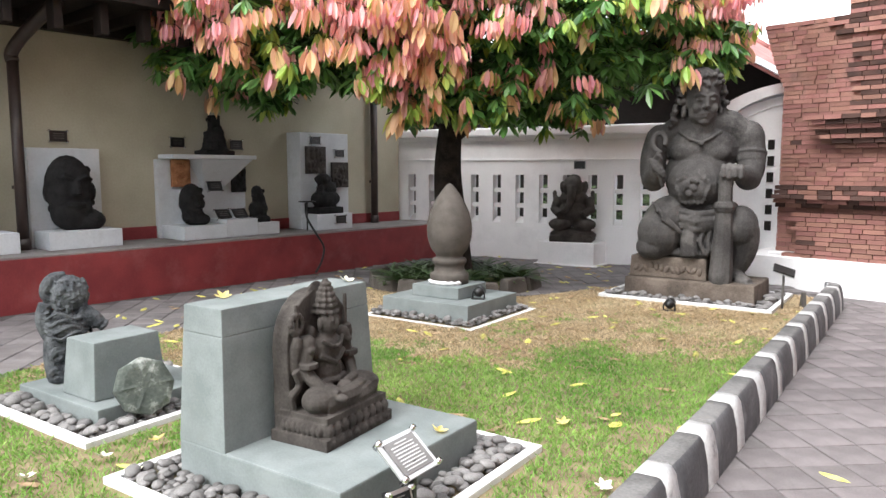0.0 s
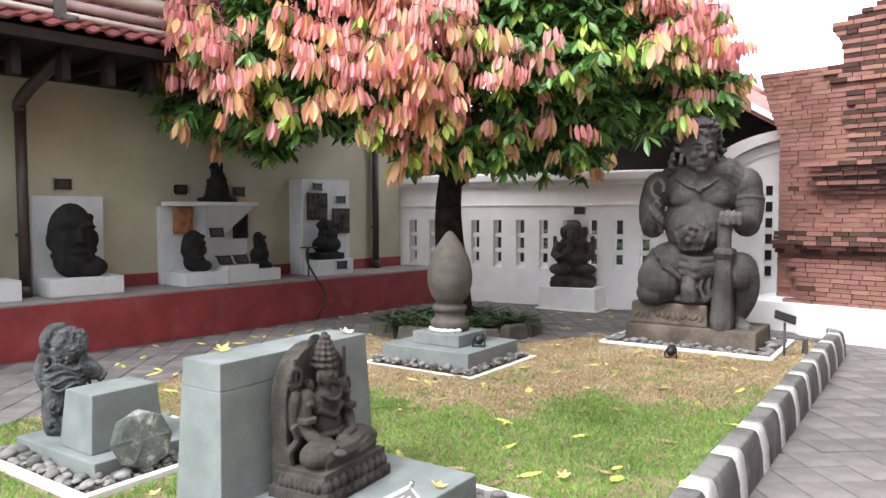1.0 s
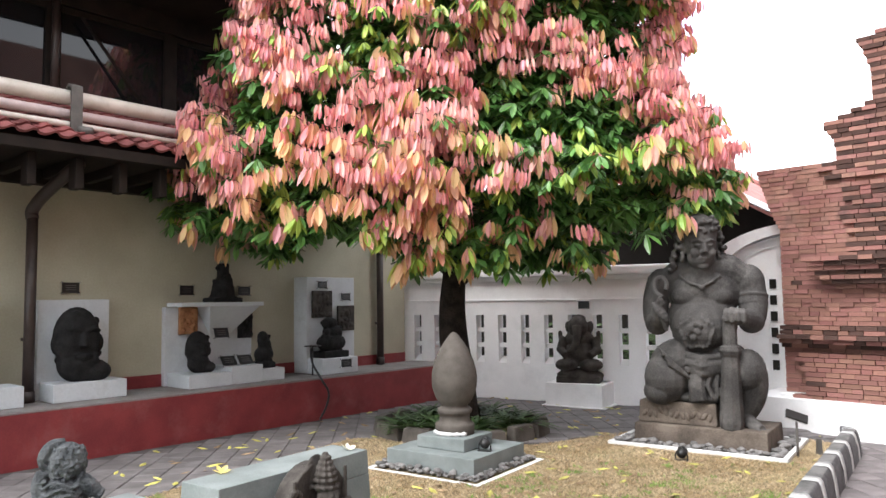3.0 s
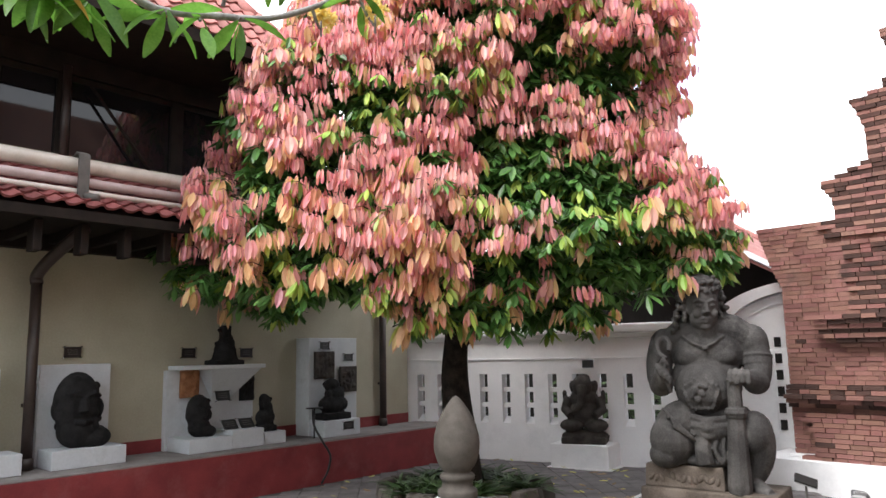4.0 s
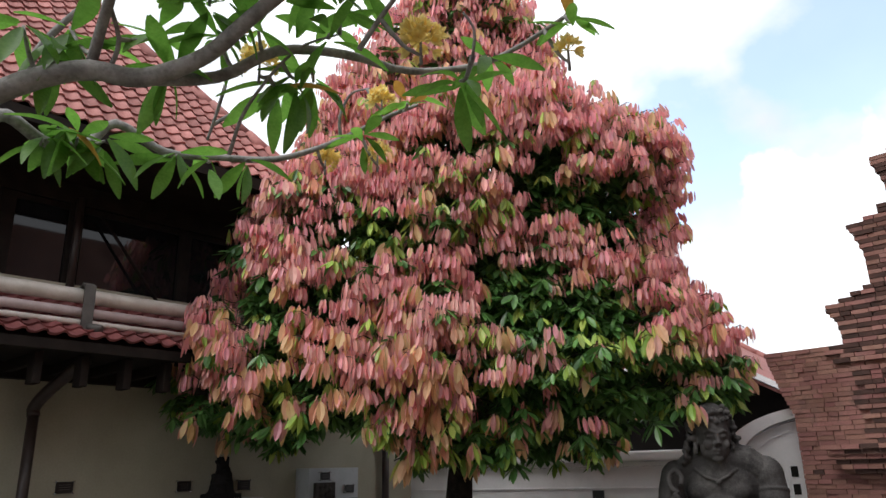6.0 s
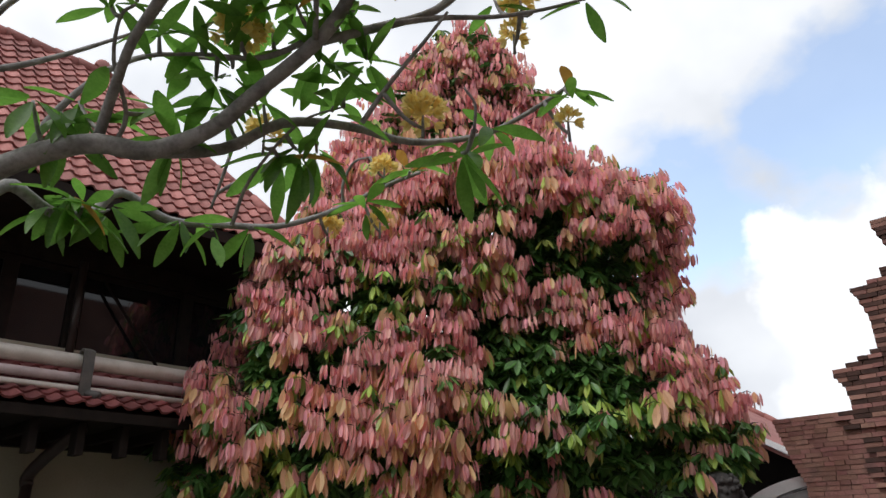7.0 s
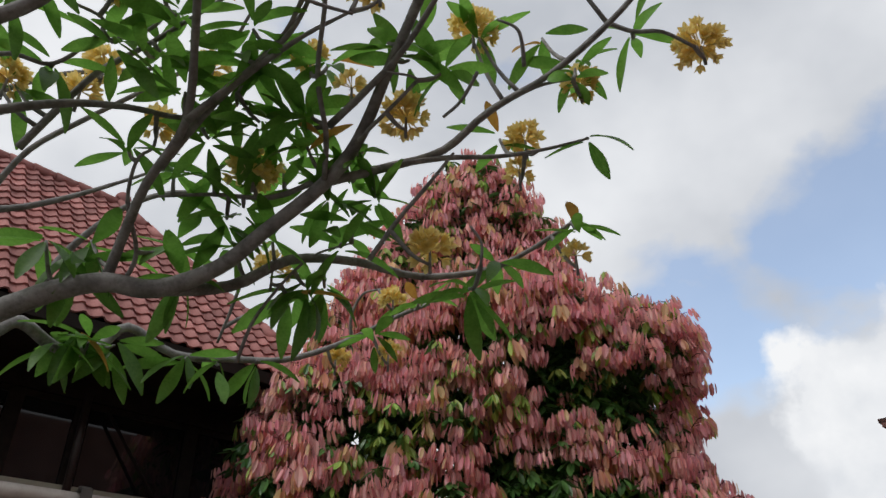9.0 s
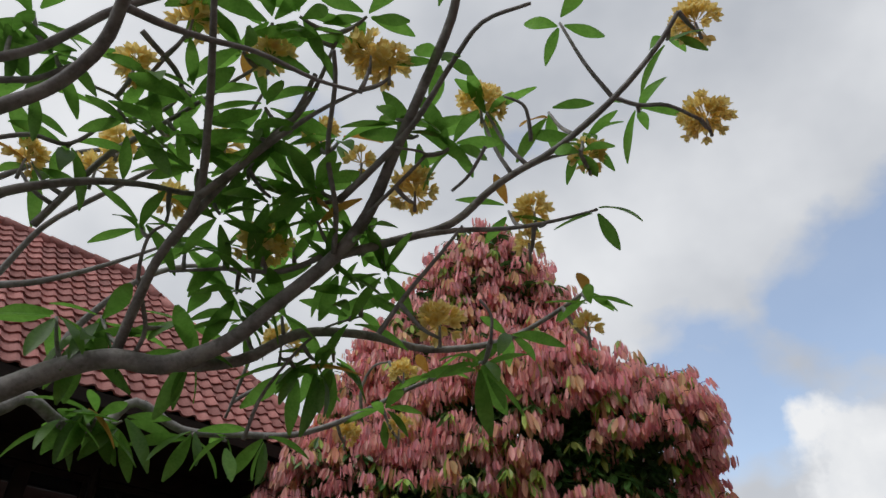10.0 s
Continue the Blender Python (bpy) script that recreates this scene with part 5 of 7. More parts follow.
def bloom_mesh(seed):
    """A five-petalled flower, open upwards."""
    rng = random.Random(seed)
    bm = bmesh.new()
    limb(bm, [(0, 0, -0.07), (0, 0, 0)], [0.003, 0.006], 5)
    for i in range(5):
        a = 2 * math.pi * i / 5
        d = Vector((math.cos(a) * 0.8, math.sin(a) * 0.8, 0.55)).normalized()
        leaf_shape(bm, Vector((0, 0, 0)), d, Vector((-math.sin(a), math.cos(a), 0.25)).normalized(), rng.uniform(0.065, 0.08), 0.048, 0.3, 0)
    return mesh_of("bloom", bm, PETAL)


def grow_twig(tree, wood, c):
    """A stout twig from the nearest limb up to a tuft or flower head."""
    q = Vector(min(wood, key=lambda w: (Vector(w) - c).length))
    mid = q.lerp(c, 0.55) + Vector((0, 0, -0.12 * (q - c).length))
    path = smooth_path([q, mid, c], 3)
    n = len(path)
    part("twig", limb(bmesh.new(), path, [0.017 - 0.007 * i / (n - 1) for i in range(n)], 7), FBARK, tree, "", True)


def build_frangipani():
    rng = random.Random(31)
    tree = thing("frangipani_tree", Matrix(), "spreading frangipani with bare grey limbs and yellow flowers", "tree")
    trunk = smooth_path([(-4.75, 2.9, -0.1), (-4.7, 2.95, 1.2), (-4.5, 3.1, 2.4), (-4.15, 3.35, 3.3), (-3.75, 3.6, 3.9)], 4)
    part("trunk", limb(bmesh.new(), trunk, [0.2 - 0.09 * i / (len(trunk) - 1) for i in range(len(trunk))], 14), FBARK, tree, "", True)
    wood = []
    for pts, r0, r1, from_fork in FRANGIPANI_LIMBS:
        path = smooth_path(pts, 4)
        wood += path
        if from_fork:
            fork = Vector((-3.78, 3.58, 3.86))
            path = [fork, fork.lerp(Vector(pts[0]), 0.4) + Vector((-0.05, 0, 0.05)), fork.lerp(Vector(pts[0]), 0.75)] + path
        n = len(path)
        rad = [(r0 + (r1 - r0) * i / (n - 1)) * (1 + 0.10 * noise.noise((i * 0.9, r0 * 50, 0))) for i in range(n)]
        part("limb", limb(bmesh.new(), path, rad, 10), FBARK, tree, "", True)
    leaves = [long_leaf_mesh(s) for s in range(4)]
    old = leaves[0].copy()
    old.materials[0] = FLEAF_OLD
    for x, y, z, n in FRANGIPANI_TUFTS:
        c = Vector((x, y, z))
        a0 = rng.uniform(0, 360)
        grow_twig(tree, wood, c)
        n = int(n * 1.0) + 1
        for i in range(n):
            L = rng.uniform(0.30, 0.46) if z < 4.7 else rng.uniform(0.25, 0.38)
            ob = new("leaf", old if rng.random() < 0.03 else rng.choice(leaves))
            ob.parent = tree
            ob.matrix_basis = Matrix.Translation(c + Vector((0, 0, rng.uniform(-0.06, 0.05)))) @ pose(0, 0, 0, rng.uniform(-72, 22) if z < 4.7 else rng.uniform(-38, 38), rng.uniform(-30, 30), a0 + 360 * i / n + rng.uniform(-18, 18)) @ Matrix.Translation((0, 0.03, 0)) @ Matrix.Diagonal((L, L, L, 1))
    blooms = [bloom_mesh(s) for s in range(3)]
    for x, y, z, n in FRANGIPANI_BLOOMS:
        head = new("flower_head")
        head.parent = tree
        head.matrix_basis = Matrix.Translation((x, y, z))
        tagged(head, "cluster of yellow frangipani flowers")
        grow_twig(tree, wood, Vector((x, y, z - 0.1)))
        n = int(n * 2.4)
        for i in range(n):
            u, a = rng.random(), rng.uniform(0, 6.283)
            d = Vector((math.cos(a) * math.sqrt(u), math.sin(a) * math.sqrt(u), rng.uniform(-0.3, 1.0))).normalized()
            ob = new("bloom", rng.choice(blooms))
            ob.parent = head
            spread = 0.05 + 0.0016 * n
            ob.matrix_basis = Matrix.Translation(d * spread * rng.uniform(0.6, 1.1)) @ d.to_track_quat("Z", "Y").to_matrix().to_4x4() @ Matrix.Diagonal([rng.uniform(0.75, 1.0)] * 3 + [1])
        part("stalk", limb(bmesh.new(), [(0, 0, -0.16), (0, 0, 0.0)], [0.012, 0.008], 6), FBARK, head, "", True)


build_frangipani()

# ---- plinths and sculptures on the lawn ----


def at_bed(key):
    return Matrix.Translation(BEDS[key][0]) @ pose(0, 0, 0, 0, 0, K_TURN)


def plaque(m, w, h, label, rows=8, plate=PLATE, ink=INK):
    """A plate on four capped standoffs with lines of unreadable writing."""
    p = thing("plaque", m, label, "sign", "museum plaques")
    part("backing", boxed(-w / 2, w / 2, 0.0, 0.012, 0, h, 0.002), STEEL, p)
    part("plate", boxed(-w * 0.40, w * 0.40, -0.006, -0.001, h * 0.10, h * 0.9, 0.001), plate, p)
    for i in range(rows):
        z = h * (0.80 - 0.62 * i / max(1, rows - 1))
        u = 0.30 if i else 0.16
        part("line_of_writing", boxed(-w * u, w * (u - 0.02 * (i % 3)), -0.009, -0.0065, z, z + h * 0.025, 0), ink, p)
    for x in (-w * 0.47, w * 0.47):
        for z in (h * 0.04, h * 0.96):
            part("cap", limb(bmesh.new(), [(x, 0.02, z), (x, -0.022, z)], [0.014, 0.012], 10), CHROME, p, "", True)
    return p


def big_plinth():
    p = thing("statue_plinth", at_bed("big"), "grey rendered plinth with an upright block", "plinth")
    part("slab", boxed(-0.525, 0.525, -0.525, 0.525, -0.05, 0.2, 0.01), GREY, p)
    part("back_block", tapered(-0.525, -0.19, -0.525, 0.545, 0.198, 0.735, 0.024, 0.005), GREY, p)
    part("cap_block", tapered(-0.5005, -0.2145, -0.5005, 0.5205, 0.736, 0.865, 0.006, 0.005), GREY, p)
    bed = build_edging("pebble_bed", "big", "square of grey river pebbles edged in white round the plinth")
    fill_pebbles(bed, 0.78, 0.78, (-0.525, 0.525, -0.525, 0.525), 430, 0.034)
    return p


big_plinth()


def seated_deity():
    """A four-armed figure seated on a lotus before a stele; it faces -y in its own axes."""
    b = bmesh.new()
    # stele with rounded top
    outline = [(-0.25, 0.0), (0.25, 0.0), (0.255, 0.45)] + [(0.255 * math.cos(radians(a)), 0.45 + 0.26 * math.sin(radians(a))) for a in range(15, 180, 15)] + [(-0.255, 0.45)]
    prism(b, outline, 0.02, 0.13)
    box(b, -0.29, 0.29, -0.27, 0.12, 0.0, 0.055)
    box(b, -0.27, 0.27, -0.24, 0.10, 0.05, 0.12)
    for i in range(9):
        ellipsoid(b, (-0.24 + 0.06 * i, -0.245, 0.085), (0.032, 0.03, 0.035), seg=8)
    box(b, -0.26, 0.26, -0.25, 0.08, 0.115, 0.15)
    # crossed legs
    ellipsoid(b, (-0.15, -0.12, 0.205), (0.145, 0.10, 0.065), (0, 0, 18))
    ellipsoid(b, (0.15, -0.12, 0.205), (0.145, 0.10, 0.065), (0, 0, -18))
    limb(b, [(-0.2, -0.17, 0.19), (0.0, -0.21, 0.205), (0.12, -0.18, 0.215)], [0.06, 0.05, 0.04])
    limb(b, [(0.2, -0.17, 0.185), (0.05, -0.215, 0.185), (-0.1, -0.2, 0.185)], [0.06, 0.045, 0.035])
    # torso
    ellipsoid(b, (0, -0.03, 0.30), (0.10, 0.075, 0.12))
    ellipsoid(b, (0, -0.02, 0.41), (0.125, 0.075, 0.085))
    limb(b, [(-0.1, -0.07, 0.395), (0, -0.1, 0.345), (0.1, -0.07, 0.395)], [0.016] * 3, 6)
    # front arms
    for s in (-1, 1):
        ellipsoid(b, (s * 0.145, -0.02, 0.455), (0.05, 0.05, 0.05))
        limb(b, [(s * 0.15, -0.02, 0.46), (s * 0.175, -0.03, 0.34), (s * 0.17, -0.06, 0.3)], [0.044, 0.04, 0.036])
        limb(b, [(s * 0.172, -0.05, 0.375), (s * 0.172, -0.05, 0.35)], [0.054, 0.054])
    limb(b, [(-0.17, -0.06, 0.3), (-0.16, -0.15, 0.25), (-0.15, -0.24, 0.235)], [0.036, 0.03, 0.026])
    ellipsoid(b, (-0.15, -0.26, 0.225), (0.03, 0.045, 0.018))
    limb(b, [(0.17, -0.06, 0.3), (0.1, -0.14, 0.255), (0.0, -0.16, 0.25)], [0.036, 0.03, 0.026])
    ellipsoid(b, (-0.01, -0.165, 0.25), (0.045, 0.035, 0.018))
    # back arms with a wheel and a fly whisk
    for s in (-1, 1):
        limb(b, [(s * 0.15, 0.0, 0.44), (s * 0.22, 0.02, 0.36), (s * 0.215, -0.01, 0.46), (s * 0.205, -0.01, 0.5)], [0.04, 0.036, 0.03, 0.026])
        limb(b, [(s * 0.205, 0.0, 0.5), (s * 0.205, 0.0, 0.66)], [0.014, 0.012], 6)
    for i in range(12):
        a = radians(30 * i)
        ellipsoid(b, (-0.205 + 0.045 * math.cos(a), 0.0, 0.565 + 0.045 * math.sin(a)), (0.016, 0.02, 0.016), seg=6)
    # neck, head and tall crown
    limb(b, [(0, -0.03, 0.46), (0, -0.035, 0.51)], [0.045, 0.042])
    ellipsoid(b, (0, -0.05, 0.555), (0.058, 0.062, 0.07))
    ellipsoid(b, (0, -0.11, 0.55), (0.012, 0.014, 0.022), seg=8)
    ellipsoid(b, (0, -0.1, 0.523), (0.022, 0.014, 0.008), seg=8)
    for s in (-1, 1):
        ellipsoid(b, (s * 0.06, -0.04, 0.545), (0.014, 0.02, 0.035), seg=8)
        ellipsoid(b, (s * 0.09, 0.0, 0.505), (0.03, 0.03, 0.035), seg=8)
    limb(b, [(0, -0.035, 0.59), (0, -0.03, 0.68), (0, -0.03, 0.765)], [0.056, 0.046, 0.014], 14)
    for r, z in ((0.072, 0.602), (0.060, 0.633), (0.054, 0.66), (0.046, 0.688), (0.036, 0.714), (0.025, 0.738)):
        limb(b, [(0, -0.033, z - 0.006), (0, -0.033, z + 0.006)], [r, r * 0.95], 16)
        for i in range(10):
            a = radians(36 * i)
            ellipsoid(b, (r * math.cos(a), -0.033 + r * math.sin(a), z), (0.009, 0.009, 0.012), seg=6)
    for s in (-1, 1):
        ellipsoid(b, (s * 0.024, -0.104, 0.562), (0.016, 0.008, 0.006), seg=6)
        ellipsoid(b, (s * 0.155, -0.055, 0.435), (0.03, 0.028, 0.022), seg=8)
    limb(b, [(-0.085, -0.075, 0.47), (-0.04, -0.10, 0.44), (0, -0.108, 0.428), (0.04, -0.10, 0.44), (0.085, -0.075, 0.47)], [0.012] * 5, 6)
    limb(b, [(-0.10, -0.075, 0.265), (0, -0.115, 0.262), (0.10, -0.075, 0.265)], [0.016] * 3, 6)
    for i in range(8):
        ellipsoid(b, (-0.235 + 0.067 * i, -0.262, 0.03), (0.03, 0.022, 0.022), seg=6)
        ellipsoid(b, (-0.275, -0.21 + 0.035 * i, 0.085), (0.022, 0.022, 0.03), seg=6)
        ellipsoid(b, (0.275, -0.21 + 0.035 * i, 0.085), (0.022, 0.022, 0.03), seg=6)
    limb(b, smooth_path([(-0.24, 0.0, 0.15), (-0.25, 0.0, 0.22), (-0.21, -0.02, 0.27), (-0.235, -0.01, 0.34)], 3), [0.022] * 10, 6)
    ellipsoid(b, (0, 0.04, 0.60), (0.11, 0.03, 0.15))
    m = at_bed("big") @ pose(-0.215, -0.02, 0.2, 0, 0, 95) @ pose(0, -0.15, 0, 0, 0, 0) @ Matrix.Diagonal((0.93, 0.88, 1.0, 1))
    return sculpture("deity_statue", b, ANDESITE, m, 0.0048, "dark andesite four-armed seated deity before a rounded stele", soften=1)


seated_deity()


def big_sign():
    """The plaque on a low post in front of the big plinth."""
    s = thing("sign_post", at_bed("big") @ pose(0.675, -0.24, 0.0, 0, 0, 0), "slanted steel information plaque on a dark post", "sign")
    part("post", boxed(-0.015, 0.015, -0.012, 0.012, 0.0, 0.28, 0.003), BLACK, s)
    return s


big_sign()
plaque(at_bed("big") @ pose(0.73, -0.24, 0.235, 0, 0, 90) @ pose(0, 0, 0, -50, 0, 0), 0.25, 0.20, "slanted steel plaque with rows of writing before the deity", 9)
plaque(at_bed("big") @ pose(0.735, -0.36, 0.05, 0, 0, 78) @ pose(0, 0, 0, -20, 0, 0), 0.13, 0.15, "small dark plaque leaning by the sign post", 6, DARKSTONE, PLATE)


def small_plinth():
    p = thing("statue_plinth", at_bed("small"), "small grey rendered plinth with a tapered block", "plinth")
    part("slab", boxed(-0.50, 0.42, -0.43, 0.40, -0.05, 0.125, 0.01), GREY, p)
    part("back_block", tapered(-0.085, 0.275, -0.365, 0.12, 0.127, 0.475, 0.028, 0.008), GREY, p)
    bed = build_edging("pebble_bed", "small", "square of grey river pebbles edged in white round the small plinth")
    fill_pebbles(bed, 0.62, 0.62, (-0.50, 0.42, -0.43, 0.40), 270, 0.037)


small_plinth()


def spout_figure():
    """A weathered water-spout monster, upright, with a curled crest and a jutting spout."""
    b = bmesh.new()
    ellipsoid(b, (-0.01, 0.02, 0.04), (0.12, 0.12, 0.06))
    limb(b, smooth_path([(-0.02, 0.02, 0.02), (-0.045, 0.02, 0.16), (-0.01, 0.02, 0.30)], 3), [0.10, 0.10, 0.098, 0.098, 0.105, 0.115, 0.12], 14)
    ellipsoid(b, (0.03, 0.0, 0.40), (0.145, 0.13, 0.13))
    ellipsoid(b, (0.05, -0.01, 0.61), (0.118, 0.12, 0.135))
    # crest curling over on the back of the head
    limb(b, smooth_path([(0.03, 0.0, 0.735), (-0.05, 0.0, 0.725), (-0.10, 0.0, 0.66), (-0.10, 0.0, 0.60), (-0.065, 0.0, 0.575)], 3), [0.035, 0.036, 0.038, 0.04, 0.042, 0.042, 0.042, 0.04, 0.038, 0.036, 0.034, 0.032, 0.03], 10)
    limb(b, smooth_path([(-0.105, 0.0, 0.555), (-0.125, 0.01, 0.44), (-0.085, 0.02, 0.29)], 3), [0.045, 0.05, 0.055, 0.056, 0.055, 0.05, 0.04], 10)
    limb(b, [(0.11, -0.03, 0.48), (0.20, -0.05, 0.43), (0.275, -0.05, 0.37)], [0.075, 0.06, 0.034], 10)
    rng = random.Random(4)
    # rows of beads down the head, ridges on the body, scroll feet
    for i in range(90):
        a, z = radians(rng.uniform(170, 380)), rng.uniform(0.50, 0.73)
        rr = 0.118 * math.sqrt(max(0.05, 1 - ((z - 0.61) / 0.15) ** 2))
        ellipsoid(b, (0.05 + rr * math.cos(a), -0.01 + rr * math.sin(a), z), (rng.uniform(0.008, 0.022), 0.012, rng.uniform(0.006, 0.02)), (0, rng.uniform(0, 90), 0), 6)
    for k in range(4):
        line = [(0.03 + 0.148 * math.cos(radians(a)), 0.132 * math.sin(radians(a)), 0.34 + 0.045 * k + 0.022 * math.sin(radians(a * 4 + 60 * k))) for a in range(180, 371, 10)]
        limb(b, line, [0.012] * len(line), 6)
    for k in range(5):
        c, r = Vector((0.11, -0.03, 0.48)).lerp(Vector((0.26, -0.05, 0.38)), k / 4), 0.075 - 0.009 * k
        ring = [c + Vector((0.6 * r * math.cos(radians(a)), r * math.sin(radians(a)), 0.8 * r * math.cos(radians(a)))) for a in range(0, 361, 30)]
        limb(b, ring, [0.009] * len(ring), 6)
    for cx, cz, r in ((-0.05, 0.20, 0.05), (0.03, 0.11, 0.04), (-0.07, 0.07, 0.045), (0.0, 0.27, 0.035)):
        ring = [(cx + r * (1 - a / 900) * math.cos(radians(a)), -0.085, cz + r * (1 - a / 900) * math.sin(radians(a))) for a in range(0, 541, 30)]
        limb(b, ring, [0.013] * len(ring), 6)
    for i in range(70):
        a, z = rng.uniform(0, 6.283), rng.uniform(0.03, 0.5)
        ellipsoid(b, (-0.01 + math.cos(a) * 0.10, 0.02 + math.sin(a) * 0.10, z), (rng.uniform(0.012, 0.03), rng.uniform(0.012, 0.03), rng.uniform(0.01, 0.024)), (rng.uniform(0, 90), rng.uniform(0, 90), 0), 6)
    return sculpture("spout_statue", b, BLUESTONE, pose(-2.47, 4.58, 0.125, 0, 0, 28) @ Matrix.Diagonal((0.9, 0.92, 0.94, 1)), 0.0065, "weathered blue-grey carved stone monster on a small plinth", soften=1)


spout_figure()


def leaning_disc():
    b = bmesh.new()
    lathe(b, [(0.12, 0.0), (0.185, 0.015), (0.195, 0.05), (0.19, 0.10), (0.15, 0.115)], 8)
    for i in range(6):
        a = radians(60 * i)
        limb(b, [(0.02 * math.cos(a), 0.02 * math.sin(a), 0.114), (0.16 * math.cos(a), 0.16 * math.sin(a), 0.116)], [0.006, 0.006], 5)
    m = Matrix.Translation((-1.83, 4.22, 0.19)) @ pose(0, 0, 0, 0, 0, 44) @ pose(0, 0, 0, 70, 0, 0) @ Matrix.Diagonal((0.92, 0.92, 0.95, 1))
    return sculpture("stone_disc", b, LICHEN, m, 0.008, "lichen-stained octagonal stone leaning on the small plinth", "stone", soften=2)


leaning_disc()


def finial_group():
    p = thing("finial_plinth", at_bed("finial"), "two-stepped grey rendered plinth under a stone finial", "plinth")
    part("lower_step", boxed(-0.53, 0.53, -0.49, 0.49, -0.05, 0.19, 0.01), GREY, p)
    part("upper_step", boxed(-0.29, 0.29, -0.29, 0.25, 0.192, 0.315, 0.01), GREY, p)
    bed = build_edging("pebble_bed", "finial", "pebble strip edged in white round the finial plinth", 0.005)
    fill_pebbles(bed, 0.68, 0.66, (-0.53, 0.53, -0.49, 0.49), 240, 0.031)
    b = bmesh.new()
    prof = [(0.20, 0.0), (0.205, 0.09), (0.198, 0.11), (0.165, 0.125), (0.155, 0.17), (0.16, 0.20), (0.178, 0.215), (0.182, 0.245), (0.172, 0.262), (0.135, 0.275), (0.145, 0.30), (0.185, 0.35), (0.205, 0.39), (0.232, 0.48), (0.238, 0.56), (0.232, 0.64), (0.205, 0.75), (0.15, 0.87), (0.09, 0.96), (0.035, 1.03), (0.008, 1.045)]
    lathe(b, prof, 40)
    f = solid("stone_finial", b, FINIAL, at_bed("finial") @ pose(0, -0.02, 0.315, 0, 0, 0), "bud-shaped brown-grey stone finial on a round foot", "finial", smooth=True)
    # cement patch at the foot
    b = bmesh.new()
    limb(b, [(0.20 * math.cos(radians(a)), 0.20 * math.sin(radians(a)), 0.02) for a in range(-150, -19, 10)], [0.012 + 0.016 * abs(math.sin(a * 1.7)) for a in range(14)], 7)
    part("mortar_patch", b, FRAMEWHITE, f, "pale mortar smear", True)
    lamp = spotlight(at_bed("finial") @ pose(0.41, -0.10, 0.19, 0, 0, 200), "small black garden spotlight on the plinth step")
    return lamp


def spotlight(m, label):
    s = thing("spotlight", m, label, "lamp", "garden spotlights")
    part("head", limb(bmesh.new(), [(0, 0.05, 0.075), (0, 0.0, 0.07), (0, -0.06, 0.085)], [0.025, 0.05, 0.055], 14), BLACK, s, "", True)
    part("stand", limb(bmesh.new(), smooth_path([(-0.06, 0, 0.005), (-0.055, 0, 0.07), (0, 0, 0.125), (0.055, 0, 0.07), (0.06, 0, 0.005)], 3), [0.008] * 13, 6), BLACK, s, "", True)
    part("lens", limb(bmesh.new(), [(0, -0.062, 0.085), (0, -0.067, 0.086)], [0.045, 0.045], 14), GLASS, s)
    part("base", boxed(-0.07, 0.07, -0.03, 0.03, 0.0, 0.012, 0.003), BLACK, s)
    return s


finial_group()

# ---- the kneeling guardian ----


